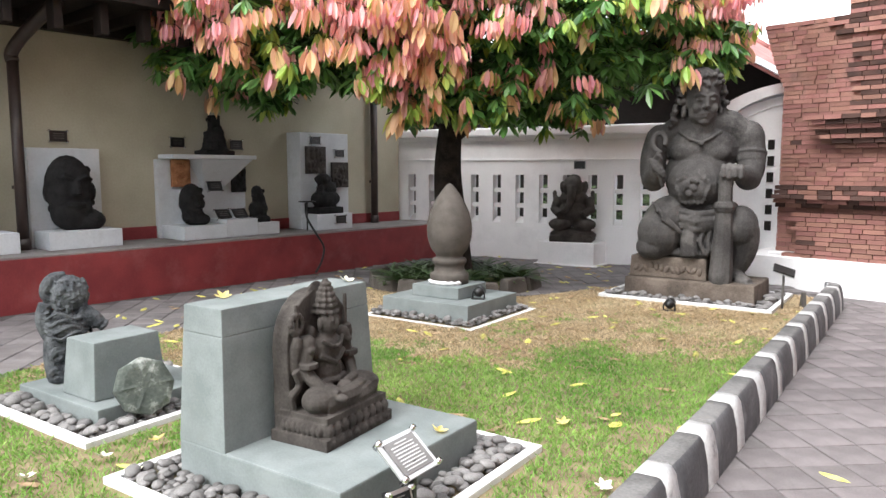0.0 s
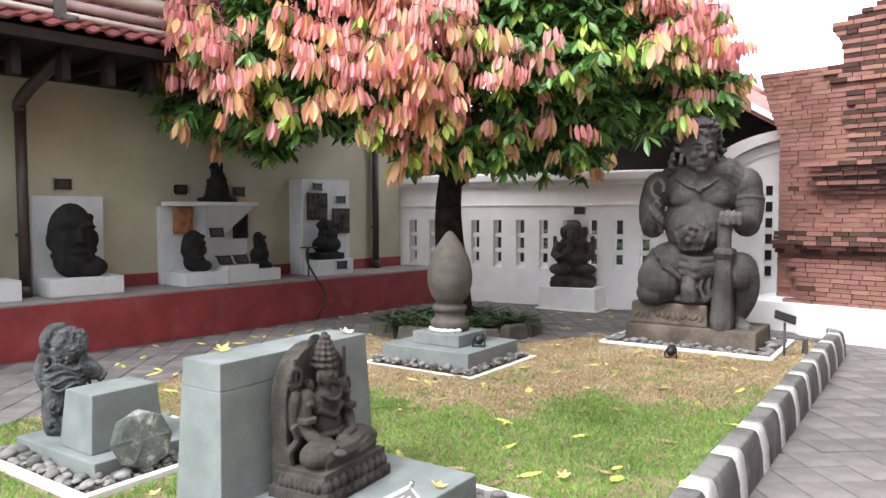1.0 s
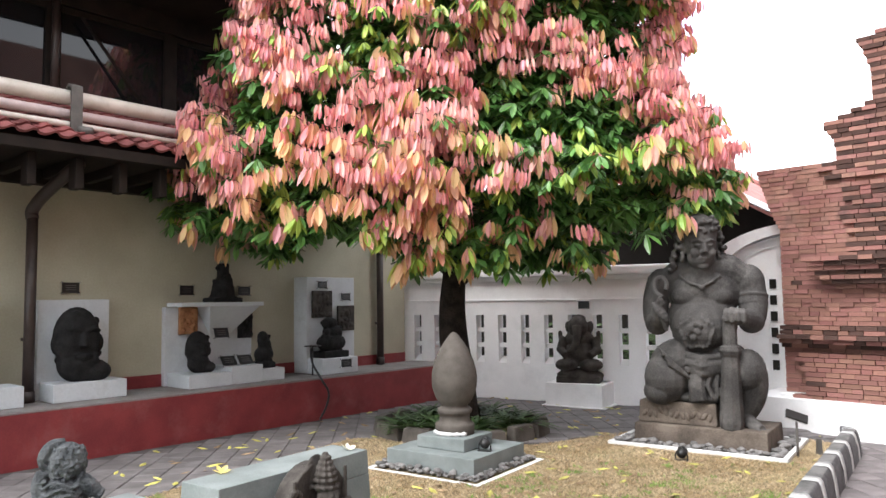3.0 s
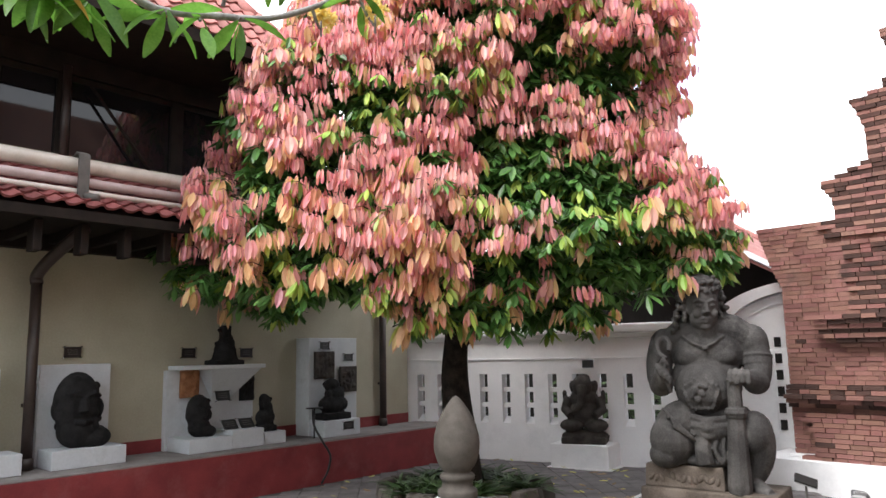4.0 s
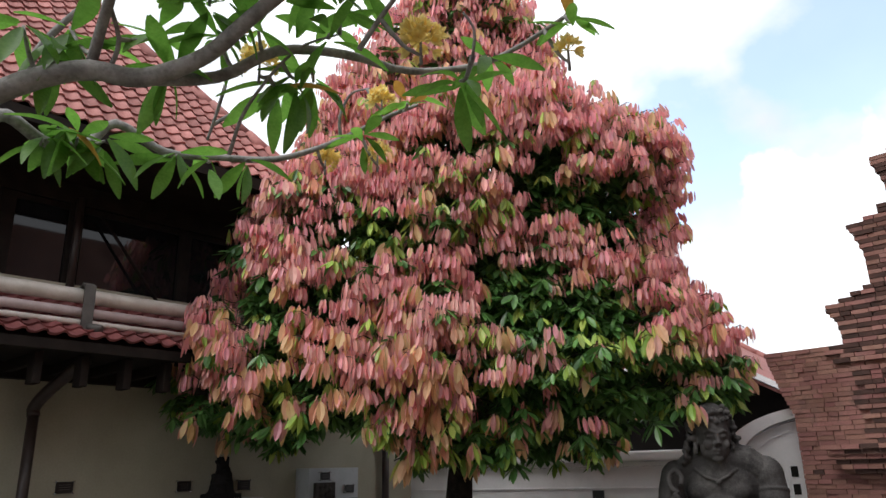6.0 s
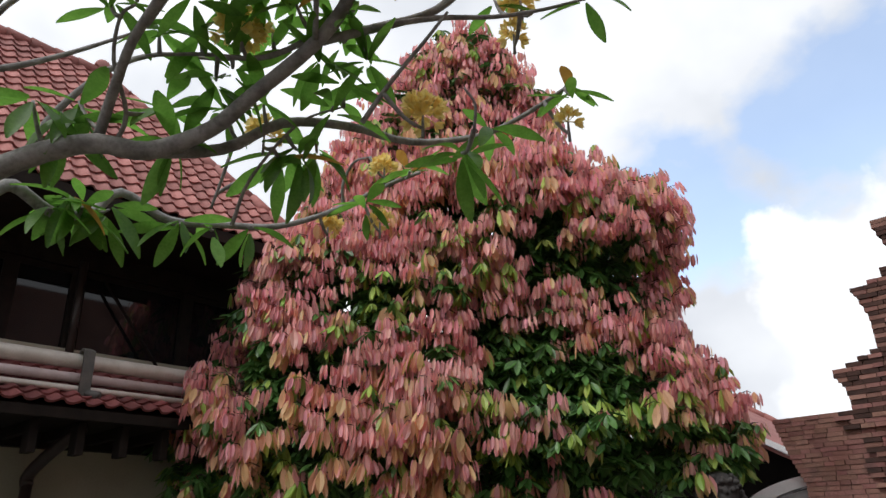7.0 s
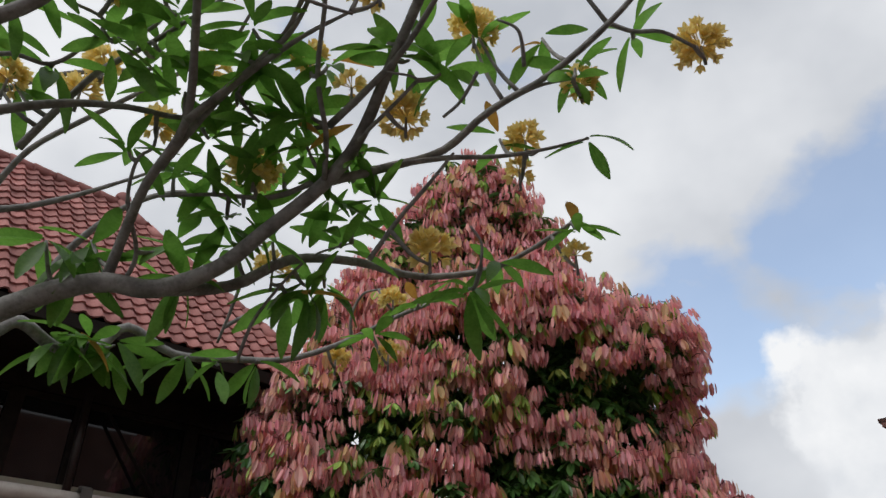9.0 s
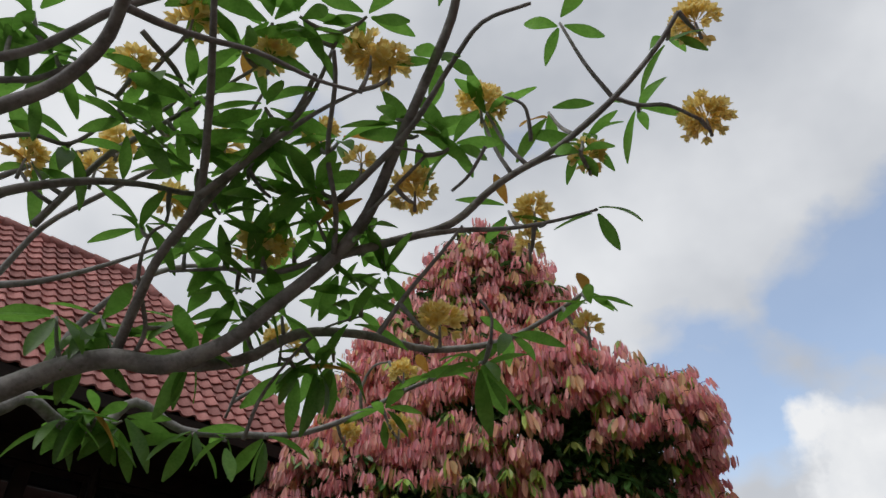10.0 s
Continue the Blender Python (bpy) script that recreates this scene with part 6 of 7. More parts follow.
def guardian():
    base = thing("guardian_plinth", at_bed("guardian"), "two-stepped worn stone base of the guardian statue", "plinth")
    part("lower_step", tapered(-0.74, 0.74, -0.42, 0.44, -0.05, 0.235, 0.012, 0.02), BASESTONE, base)
    up = part("upper_step", tapered(-0.70, 0.20, -0.34, 0.40, 0.237, 0.49, 0.012, 0.02), BASESTONE, base)
    rng = random.Random(8)
    for i in range(13):
        part("carved_boss", ellipsoid(bmesh.new(), (-0.62 + 0.062 * i, -0.335, 0.36 + rng.uniform(-0.03, 0.03)), (0.028, 0.02, 0.05), (0, rng.uniform(-40, 40), 0), 8), BASESTONE, up, "", True)
    bed = build_edging("pebble_bed", "guardian", "pebble strip edged in white round the guardian base")
    fill_pebbles(bed, 0.96, 0.66, (-0.74, 0.74, -0.42, 0.44), 210, 0.042)
    b = bmesh.new()
    # axes: x to the figure's left, y behind it, z up
    # hips, belly, chest, shoulders
    ellipsoid(b, (-0.02, 0.05, 1.00), (0.46, 0.34, 0.28))
    ellipsoid(b, (-0.03, 0.04, 1.45), (0.45, 0.32, 0.42))
    ellipsoid(b, (-0.07, -0.10, 1.35), (0.37, 0.33, 0.33))
    ellipsoid(b, (-0.08, -0.17, 1.30), (0.30, 0.29, 0.25))
    ellipsoid(b, (0.0, 0.06, 1.78), (0.50, 0.29, 0.33))
    ellipsoid(b, (-0.22, -0.09, 1.72), (0.20, 0.14, 0.13))
    ellipsoid(b, (0.17, -0.09, 1.72), (0.20, 0.14, 0.13))
    limb(b, [(-0.58, 0.08, 1.84), (-0.30, 0.06, 2.00), (0.0, 0.05, 2.06), (0.34, 0.06, 2.02), (0.58, 0.08, 1.88)], [0.15, 0.19, 0.21, 0.19, 0.16], 16)
    ellipsoid(b, (-0.56, 0.09, 1.86), (0.20, 0.20, 0.21), (0, 20, 0))
    ellipsoid(b, (0.56, 0.09, 1.88), (0.205, 0.205, 0.215), (0, -20, 0))
    # cloth round carved on the belly
    for i in range(26):
        a = radians(360 * i / 26)
        rr = 0.20 + 0.02 * math.sin(5 * a)
        x, z = -0.10 + rr * math.cos(a), 1.30 + rr * 0.86 * math.sin(a)
        y = -0.17 - 0.29 * math.sqrt(max(0.02, 1 - ((x + 0.08) / 0.31) ** 2 - ((z - 1.30) / 0.26) ** 2))
        ellipsoid(b, (x, y, z), (0.03, 0.022, 0.026), (0, -math.degrees(a), 0), 6)
    for dx, dz, rr in ((-0.06, 0.04, 0.06), (0.03, 0.01, 0.05), (-0.02, -0.06, 0.05), (0.07, 0.08, 0.035), (-0.09, -0.02, 0.035), (0.02, 0.1, 0.04)):
        ellipsoid(b, (-0.12 + dx, -0.455, 1.30 + dz), (rr, 0.028, rr * 0.75), (0, 40 * dx * 20, 0), 8)
    # neck and head, bent down and turned to its left
    limb(b, [(0.0, 0.04, 1.98), (-0.02, -0.06, 2.18)], [0.25, 0.19], 14)
    head = Matrix.Translation((-0.03, -0.14, 2.30)) @ pose(0, 0, 0, 10, 0, 17)

    def on_head(x, y, z):
        return tuple(head @ Vector((x, y, z)))

    ellipsoid(b, on_head(0, 0, 0.05), (0.205, 0.225, 0.25), (10, 0, 17), 20)
    ellipsoid(b, on_head(0, -0.055, -0.11), (0.178, 0.165, 0.145), (10, 0, 17), 20)
    limb(b, [on_head(0, -0.205, 0.085), on_head(0, -0.25, 0.0), on_head(0, -0.262, -0.03)], [0.024, 0.03, 0.036], 8)
    for s in (-1, 1):
        ellipsoid(b, on_head(s * 0.035, -0.225, -0.035), (0.026, 0.03, 0.024), seg=8)
        ellipsoid(b, on_head(s * 0.082, -0.196, 0.045), (0.048, 0.028, 0.02), (10, 0, 17 + s * 16), 10)
        limb(b, [on_head(s * 0.02, -0.218, 0.09), on_head(s * 0.085, -0.212, 0.108), on_head(s * 0.15, -0.165, 0.082)], [0.014, 0.017, 0.010], 6)
        ellipsoid(b, on_head(s * 0.105, -0.165, -0.05), (0.062, 0.05, 0.06), seg=10)
        ellipsoid(b, on_head(s * 0.205, 0.0, 0.0), (0.03, 0.045, 0.085), seg=10)
        # ear rings
        for i in range(8):
            a = radians(45 * i)
            ellipsoid(b, on_head(s * 0.235, -0.02 + 0.045 * math.cos(a), -0.11 + 0.05 * math.sin(a)), (0.028, 0.024, 0.024), seg=6)
    limb(b, [on_head(-0.085, -0.185, -0.118), on_head(-0.03, -0.222, -0.098), on_head(0.03, -0.222, -0.098), on_head(0.085, -0.185, -0.118)], [0.010, 0.019, 0.019, 0.010], 6)
    limb(b, [on_head(-0.065, -0.19, -0.138), on_head(0, -0.222, -0.14), on_head(0.065, -0.19, -0.138)], [0.010, 0.021, 0.010], 6)
    ellipsoid(b, on_head(0, -0.165, -0.205), (0.075, 0.055, 0.045), seg=10)
    # hair: a low cap with a band, and thick curls down to the shoulders
    ellipsoid(b, on_head(0, 0.06, 0.17), (0.232, 0.235, 0.23), (10, 0, 17), 20)
    rng = random.Random(6)
    for i in range(230):
        z = rng.uniform(-0.30, 0.36)
        front = 74 if z < 0.17 else 0
        a = radians(rng.uniform(front, 360 - front))
        r = 0.26 + 0.20 * max(0.0, 0.16 - z) + rng.uniform(-0.02, 0.03)
        r *= math.sqrt(max(0.1, 1 - (max(0, z - 0.1) / 0.33) ** 2))
        ellipsoid(b, on_head(r * math.sin(a), 0.05 - r * math.cos(a), z), (rng.uniform(0.03, 0.048), rng.uniform(0.03, 0.048), rng.uniform(0.026, 0.04)), seg=6)
    for s in (-1, 1):
        for i in range(14):
            ellipsoid(b, (s * (0.20 + 0.022 * i) - 0.03, 0.05 + rng.uniform(-0.03, 0.05), 2.16 - 0.012 * i - 0.02 * rng.random()), (0.06, 0.08, 0.05), seg=8)
    # right arm: hanging close, forearm raised, fingers pinching a snake
    limb(b, smooth_path([(-0.56, 0.10, 1.90), (-0.63, 0.07, 1.70), (-0.645, 0.02, 1.50), (-0.62, -0.04, 1.40)], 3), [0.19, 0.185, 0.18, 0.178, 0.175, 0.17, 0.165, 0.16, 0.155, 0.15], 16)
    ellipsoid(b, (-0.615, -0.09, 1.40), (0.16, 0.18, 0.145))
    limb(b, smooth_path([(-0.61, -0.12, 1.40), (-0.60, -0.28, 1.44), (-0.57, -0.40, 1.50)], 3), [0.145, 0.14, 0.13, 0.12, 0.11, 0.10, 0.095], 14)
    ellipsoid(b, (-0.565, -0.43, 1.54), (0.095, 0.08, 0.11))
    for i in range(4):
        limb(b, [(-0.63 + 0.045 * i, -0.46, 1.64 - 0.035 * i), (-0.60 + 0.048 * i, -0.53, 1.585 - 0.035 * i), (-0.575 + 0.04 * i, -0.52, 1.515 - 0.03 * i)], [0.03, 0.031, 0.026], 8)
    limb(b, [(-0.575, -0.45, 1.62), (-0.535, -0.49, 1.70), (-0.50, -0.49, 1.665)], [0.034, 0.032, 0.027], 8)
    limb(b, [(-0.52, -0.45, 1.60), (-0.49, -0.49, 1.66)], [0.034, 0.028], 8)
    snake = smooth_path([(-0.50, -0.44, 1.70), (-0.60, -0.36, 1.78), (-0.61, -0.30, 1.90), (-0.53, -0.28, 1.95), (-0.46, -0.30, 1.88), (-0.47, -0.34, 1.79)], 4)
    limb(b, snake, [0.034] * len(snake), 8)
    limb(b, [(-0.52, -0.48, 1.52), (-0.49, -0.46, 1.42), (-0.47, -0.42, 1.32)], [0.036, 0.036, 0.03], 8)
    # left arm with its band, hand over the club
    limb(b, smooth_path([(0.55, 0.10, 1.92), (0.60, 0.06, 1.72), (0.60, 0.0, 1.52), (0.57, -0.06, 1.42)], 3), [0.20, 0.195, 0.185, 0.18, 0.178, 0.175, 0.17, 0.165, 0.16, 0.15], 16)
    limb(b, [(0.60, 0.055, 1.70), (0.60, 0.035, 1.61)], [0.19, 0.188], 18)
    limb(b, [(0.60, 0.055, 1.725), (0.60, 0.05, 1.70)], [0.198, 0.198], 18)
    for dx, dz in ((0.04, 1.79), (0.10, 1.79), (0.07, 1.85), (0.07, 1.91), (0.03, 1.83), (0.11, 1.84)):
        ellipsoid(b, (0.58 + dx, -0.10 + dx * 0.9, dz), (0.035, 0.04, 0.035), seg=8)
    ellipsoid(b, (0.57, -0.09, 1.42), (0.165, 0.17, 0.14))
    limb(b, smooth_path([(0.56, -0.13, 1.43), (0.51, -0.28, 1.45), (0.43, -0.40, 1.48)], 3), [0.14, 0.135, 0.125, 0.115, 0.105, 0.10, 0.095], 14)
    ellipsoid(b, (0.39, -0.43, 1.50), (0.13, 0.09, 0.085))
    for i in range(4):
        limb(b, [(0.27 + 0.066 * i, -0.46, 1.575 - 0.01 * abs(i - 1)), (0.262 + 0.07 * i, -0.535, 1.52), (0.268 + 0.07 * i, -0.54, 1.43 - 0.012 * (i % 2))], [0.032, 0.035, 0.03], 8)
    limb(b, [(0.27, -0.42, 1.50), (0.235, -0.47, 1.44)], [0.04, 0.034], 8)
    # club
    limb(b, [(0.30, -0.44, 1.46), (0.30, -0.43, 1.14)], [0.085, 0.09], 8)
    for z, r in ((1.14, 0.125), (1.10, 0.14), (1.065, 0.125)):
        limb(b, [(0.30, -0.43, z - 0.014), (0.30, -0.43, z + 0.014)], [r, r], 8)
    limb(b, [(0.30, -0.43, 1.06), (0.295, -0.42, 0.72), (0.285, -0.41, 0.30), (0.285, -0.41, 0.22)], [0.105, 0.125, 0.15, 0.135], 8)
    # kneeling right leg: thigh forward, knee on the block
    ellipsoid(b, (-0.42, -0.08, 0.94), (0.34, 0.34, 0.26), (0, -28, 0))
    ellipsoid(b, (-0.50, -0.18, 0.76), (0.30, 0.32, 0.30))
    ellipsoid(b, (-0.58, -0.22, 0.60), (0.23, 0.24, 0.16))
    limb(b, [(-0.45, -0.10, 0.58), (-0.05, 0.22, 0.58)], [0.14, 0.12], 10)
    ellipsoid(b, (-0.05, -0.16, 0.54), (0.36, 0.24, 0.08))
    # raised left leg
    limb(b, [(0.15, 0.02, 0.92), (0.40, -0.16, 0.94)], [0.25, 0.22], 14)
    ellipsoid(b, (0.50, -0.20, 0.86), (0.225, 0.26, 0.25))
    limb(b, smooth_path([(0.53, -0.20, 0.84), (0.54, -0.14, 0.62), (0.47, -0.10, 0.40), (0.44, -0.11, 0.27)], 3), [0.205, 0.205, 0.20, 0.19, 0.18, 0.165, 0.15, 0.13, 0.115, 0.105], 16)
    limb(b, [(0.455, -0.11, 0.40), (0.455, -0.11, 0.34)], [0.135, 0.14], 14)
    limb(b, [(0.44, -0.12, 0.27), (0.54, -0.30, 0.25), (0.63, -0.40, 0.225)], [0.10, 0.095, 0.06], 12)
    for i in range(4):
        ellipsoid(b, (0.60 + 0.035 * i, -0.44 + 0.035 * i, 0.215), (0.028, 0.035, 0.024), seg=6)
    # carved belt across the thigh
    for k in range(5):
        pts = []
        for i in range(15):
            t = i / 14
            x = -0.60 + 0.40 * t + 0.035 * k
            z = 1.13 - 0.36 * t ** 1.15 - 0.048 * k + 0.10 * t * k * 0.2
            u = min(0.97, math.hypot((x + 0.42) / 0.36, (z - 0.90) / 0.36))
            pts.append(Vector((x, -0.10 - 0.37 * math.sqrt(1 - u * u), z)))
        if k in (0, 4):
            limb(b, pts, [0.020] * 15, 6)
        else:
            for q in pts[k % 2::2]:
                ellipsoid(b, q, (0.024, 0.026, 0.024), seg=6)
    # sash loops and hanging cloth
    for z, y in ((1.02, -0.40), (0.94, -0.42), (0.86, -0.40)):
        limb(b, [(-0.24, y + 0.06, z + 0.02), (-0.05, y - 0.02, z - 0.02), (0.20, y + 0.06, z + 0.01)], [0.045, 0.05, 0.04], 8)
    ellipsoid(b, (-0.02, -0.28, 0.90), (0.26, 0.18, 0.16))
    ellipsoid(b, (0.10, -0.16, 0.68), (0.30, 0.22, 0.24))
    ellipsoid(b, (-0.05, -0.42, 0.97), (0.10, 0.05, 0.045), seg=10)
    limb(b, [(-0.10, -0.32, 0.85), (-0.12, -0.36, 0.68), (-0.10, -0.36, 0.52)], [0.10, 0.11, 0.12], 10)
    limb(b, smooth_path([(0.06, -0.36, 0.82), (0.02, -0.42, 0.70), (0.06, -0.43, 0.60), (0.09, -0.41, 0.54)], 3), [0.03] * 10, 6)
    limb(b, smooth_path([(0.14, -0.36, 0.82), (0.12, -0.42, 0.70), (0.13, -0.43, 0.60), (0.10, -0.41, 0.54)], 3), [0.028] * 10, 6)
    # necklace
    limb(b, [(-0.30, -0.13, 1.96), (-0.16, -0.225, 1.87), (-0.02, -0.26, 1.83), (0.10, -0.235, 1.88), (0.22, -0.15, 1.96)], [0.018] * 5, 6)
    ellipsoid(b, (-0.02, -0.27, 1.82), (0.04, 0.022, 0.03), seg=8)
    m = pose(3.04, 8.46, 0.008, 0, 0, -21) @ Matrix.Diagonal((0.875, 0.92, 0.985, 1))
    return sculpture("guardian_statue", b, BIGSTONE, m, 0.011, "large weathered grey stone guardian kneeling with a club", soften=1)


guardian()


def solar_lamp(x, y, z, label):
    s = thing("solar_lamp", pose(x, y, z, 0, 0, -20), label, "lamp", "solar lamps")
    part("stake", limb(bmesh.new(), [(0, 0, -0.05), (0, 0, 0.42)], [0.014, 0.012], 8), IRON, s, "", True)
    part("panel", box(bmesh.new(), -0.11, 0.11, -0.07, 0.07, 0, 0.022, 0.004, pose(0.0, 0, 0.42, 25, 18, 0)), BLACK, s)
    part("panel_rim", box(bmesh.new(), -0.115, 0.115, -0.075, 0.075, -0.008, -0.001, 0.002, pose(0.0, 0, 0.42, 25, 18, 0)), STEEL, s)
    return s


solar_lamp(3.66, 7.62, 0.0, "small solar garden lamp on a thin stake by the guardian")
solid("marker_post", tapered(-0.03, 0.03, -0.03, 0.03, -0.05, 0.17, 0.01, 0.006), IRON, pose(3.95, 7.75, 0), "short grey marker post in the grass", "post")
spotlight(pose(2.42, 7.55, 0.0, 0, 0, 150), "small black garden spotlight in the dry grass")

# ---- the seated elephant-headed figure by the white wall ----


def elephant_figure():
    m0 = pose(2.10, 11.55, 0, 0, 0, -31)
    p = thing("statue_plinth", m0, "low white painted plinth by the pierced wall", "plinth")
    part("block", boxed(-0.47, 0.47, -0.32, 0.34, -0.05, 0.36, 0.015), WHITE, p)
    part("foot_strip", boxed(-0.52, 0.52, -0.37, 0.36, -0.05, 0.012, 0.004), WHITE, p)
    b = bmesh.new()
    ellipsoid(b, (0, 0, 0.10), (0.40, 0.30, 0.11))
    box(b, -0.36, 0.36, -0.27, 0.27, 0.0, 0.1)
    ellipsoid(b, (-0.2, -0.10, 0.27), (0.2, 0.2, 0.10), (0, 0, 20))
    ellipsoid(b, (0.2, -0.10, 0.27), (0.2, 0.2, 0.10), (0, 0, -20))
    ellipsoid(b, (0, 0.0, 0.46), (0.24, 0.2, 0.22))
    ellipsoid(b, (0, 0.02, 0.66), (0.25, 0.18, 0.15))
    ellipsoid(b, (-0.01, -0.04, 0.86), (0.17, 0.17, 0.17))
    ellipsoid(b, (0, 0.02, 0.97), (0.12, 0.12, 0.08))
    for s in (-1, 1):
        ellipsoid(b, (s * 0.17, 0.03, 0.84), (0.07, 0.04, 0.11), (0, s * 15, 0))
        limb(b, [(s * 0.25, 0.0, 0.68), (s * 0.31, -0.06, 0.5), (s * 0.2, -0.2, 0.42)], [0.08, 0.075, 0.06], 10)
        limb(b, [(s * 0.25, 0.05, 0.68), (s * 0.32, 0.05, 0.6), (s * 0.32, 0.02, 0.72)], [0.055, 0.05, 0.04], 10)
        ellipsoid(b, (s * 0.32, 0.0, 0.75), (0.04, 0.04, 0.05), seg=8)
    limb(b, smooth_path([(0, -0.18, 0.86), (0.0, -0.25, 0.72), (-0.03, -0.27, 0.58), (-0.1, -0.27, 0.5), (-0.16, -0.25, 0.48)], 3), [0.085, 0.08, 0.075, 0.07, 0.066, 0.062, 0.058, 0.055, 0.05, 0.046, 0.042, 0.04, 0.035], 10)
    sculpture("elephant_statue", b, ANDESITE, m0 @ pose(0, 0, 0.36, 0, 0, 12) @ Matrix.Diagonal((0.95, 0.95, 1.02, 1)), 0.013, "dark stone elephant-headed seated figure on a white plinth", soften=2)


elephant_figure()

# ---- displays along the bench ----


def wall_plaque(y, z, x=-0.945, w=0.20, h=0.13, tilt=0):
    m = COURT @ pose(x, y, z - h / 2, 0, 0, 90) @ pose(0, 0, 0, tilt, 0, 0)
    p = thing("wall_plaque", m, "small dark plaque on four bright standoffs", "sign", "wall plaques")
    part("plate", boxed(-w / 2, w / 2, -0.03, -0.022, 0, h, 0.002), BLACK, p)
    for i in range(3):
        part("line_of_writing", boxed(-w * 0.3, w * 0.3, -0.0335, -0.031, h * (0.3 + 0.2 * i), h * (0.34 + 0.2 * i), 0), PLATE, p)
    for sx in (-w / 2, w / 2):
        for sz in (0.0, h):
            part("standoff", limb(bmesh.new(), [(sx, 0.0, sz), (sx, -0.04, sz)], [0.013, 0.011], 8), CHROME, p, "", True)


def bust(name, m, w, d, h, seed, label, mat=DARKSTONE, shape="head", voxel=0.014):
    rng = random.Random(seed)
    b = bmesh.new()
    if shape == "head":
        ellipsoid(b, (-0.04 * w, 0, h * 0.57), (w * 0.36, d * 0.42, h * 0.42))
        ellipsoid(b, (0.0, 0, h * 0.22), (w * 0.33, d * 0.42, h * 0.24))
        ellipsoid(b, (0.22 * w, -d * 0.05, h * 0.12), (w * 0.28, d * 0.38, h * 0.15))
        limb(b, [(0.0, -d * 0.38, h * 0.66), (0.0, -d * 0.46, h * 0.46)], [0.05 * w, 0.075 * w], 8)
        limb(b, [(-0.13 * w, -d * 0.36, h * 0.34), (0, -d * 0.44, h * 0.33), (0.13 * w, -d * 0.36, h * 0.34)], [0.035 * w, 0.05 * w, 0.035 * w], 8)
        for s in (-1, 1):
            limb(b, [(s * 0.05 * w, -d * 0.40, h * 0.67), (s * 0.16 * w, -d * 0.38, h * 0.71), (s * 0.27 * w, -d * 0.24, h * 0.66)], [0.03 * w, 0.04 * w, 0.03 * w], 8)
            ellipsoid(b, (s * 0.34 * w - 0.02 * w, 0, h * 0.50), (w * 0.06, d * 0.16, h * 0.12), seg=8)
    elif shape == "stupa":
        box(b, -w / 2, w / 2, -d / 2, d / 2, 0, h * 0.12)
        for i, (r, z) in enumerate(((0.44, 0.2), (0.40, 0.32), (0.37, 0.44), (0.33, 0.54), (0.24, 0.62), (0.17, 0.7))):
            limb(b, [(0, 0, z * h - 0.05 * h), (0, 0, z * h + 0.05 * h)], [r * w, r * w * 0.86], 12)
        box(b, -w * 0.15, w * 0.15, -d * 0.2, d * 0.2, h * 0.68, h)
    else:
        box(b, -w * 0.4, w * 0.4, -d * 0.4, d * 0.4, 0, h * 0.16)
        ellipsoid(b, (0, 0, h * 0.36), (w * 0.44, d * 0.45, h * 0.24))
        ellipsoid(b, (0.04 * w, 0, h * 0.62), (w * 0.30, d * 0.32, h * 0.2))
        ellipsoid(b, (-0.06 * w, 0, h * 0.84), (w * 0.24, d * 0.26, h * 0.16))
    for i in range(26):
        a, z = rng.uniform(0, 6.283), rng.uniform(0.1, 0.9)
        r = 0.38 - 0.15 * z
        ellipsoid(b, (math.cos(a) * r * w, math.sin(a) * r * d, z * h), (0.08 * w, 0.08 * d, 0.06 * h), seg=8)
    return sculpture(name, b, mat, m, voxel, label, soften=1)


def relief(y0, y1, z0, z1, x, mat, label, seed):
    rng = random.Random(seed)
    b = bmesh.new()
    w, h = y1 - y0, z1 - z0
    box(b, -w / 2, w / 2, -0.05, 0.0, 0, h)
    for i in range(22):
        ellipsoid(b, (rng.uniform(-0.4, 0.4) * w, -0.05, rng.uniform(0.08, 0.92) * h), (rng.uniform(0.05, 0.14) * w, 0.03, rng.uniform(0.04, 0.12) * h), (0, rng.uniform(0, 90), 0), 8)
    sculpture("relief_panel", b, mat, COURT @ pose(x, (y0 + y1) / 2, z0, 0, 0, 90), 0.011, label, "relief", soften=1)


def display_block(name, boxes, label):
    d = thing(name, COURT, label, "display stand", "bench displays")
    for nm, c in boxes:
        part(nm, boxed(*c, 0.01), PALE, d)
    return d


TOP = 0.592
# first display and the one beyond it
display_block("display_stand", [("panel", (-0.948, -0.80, -0.62, 0.20, TOP, 1.72)), ("plinth", (-0.78, -0.32, -0.70, 0.32, TOP, 0.82))], "pale painted panel and plinth with a dark sculpture")
bust("stone_bust", COURT @ pose(-0.55, -0.27, 0.82, 0, 0, 90), 0.55, 0.35, 0.75, 40, "dark carved stone on a pale plinth by the pipe")
display_block("display_stand", [("panel", (-0.948, -0.80, 0.60, 1.42, TOP, 1.755)), ("plinth", (-0.78, -0.34, 0.62, 1.45, TOP, 0.80))], "pale grey panel and plinth holding a large dark stone head")
bust("stone_bust", COURT @ pose(-0.56, 0.97, 0.80, 0, 0, 90), 0.74, 0.40, 0.88, 41, "large dark worn stone head on a pale plinth")
wall_plaque(1.0, 1.90)
wall_plaque(2.52, 1.87)
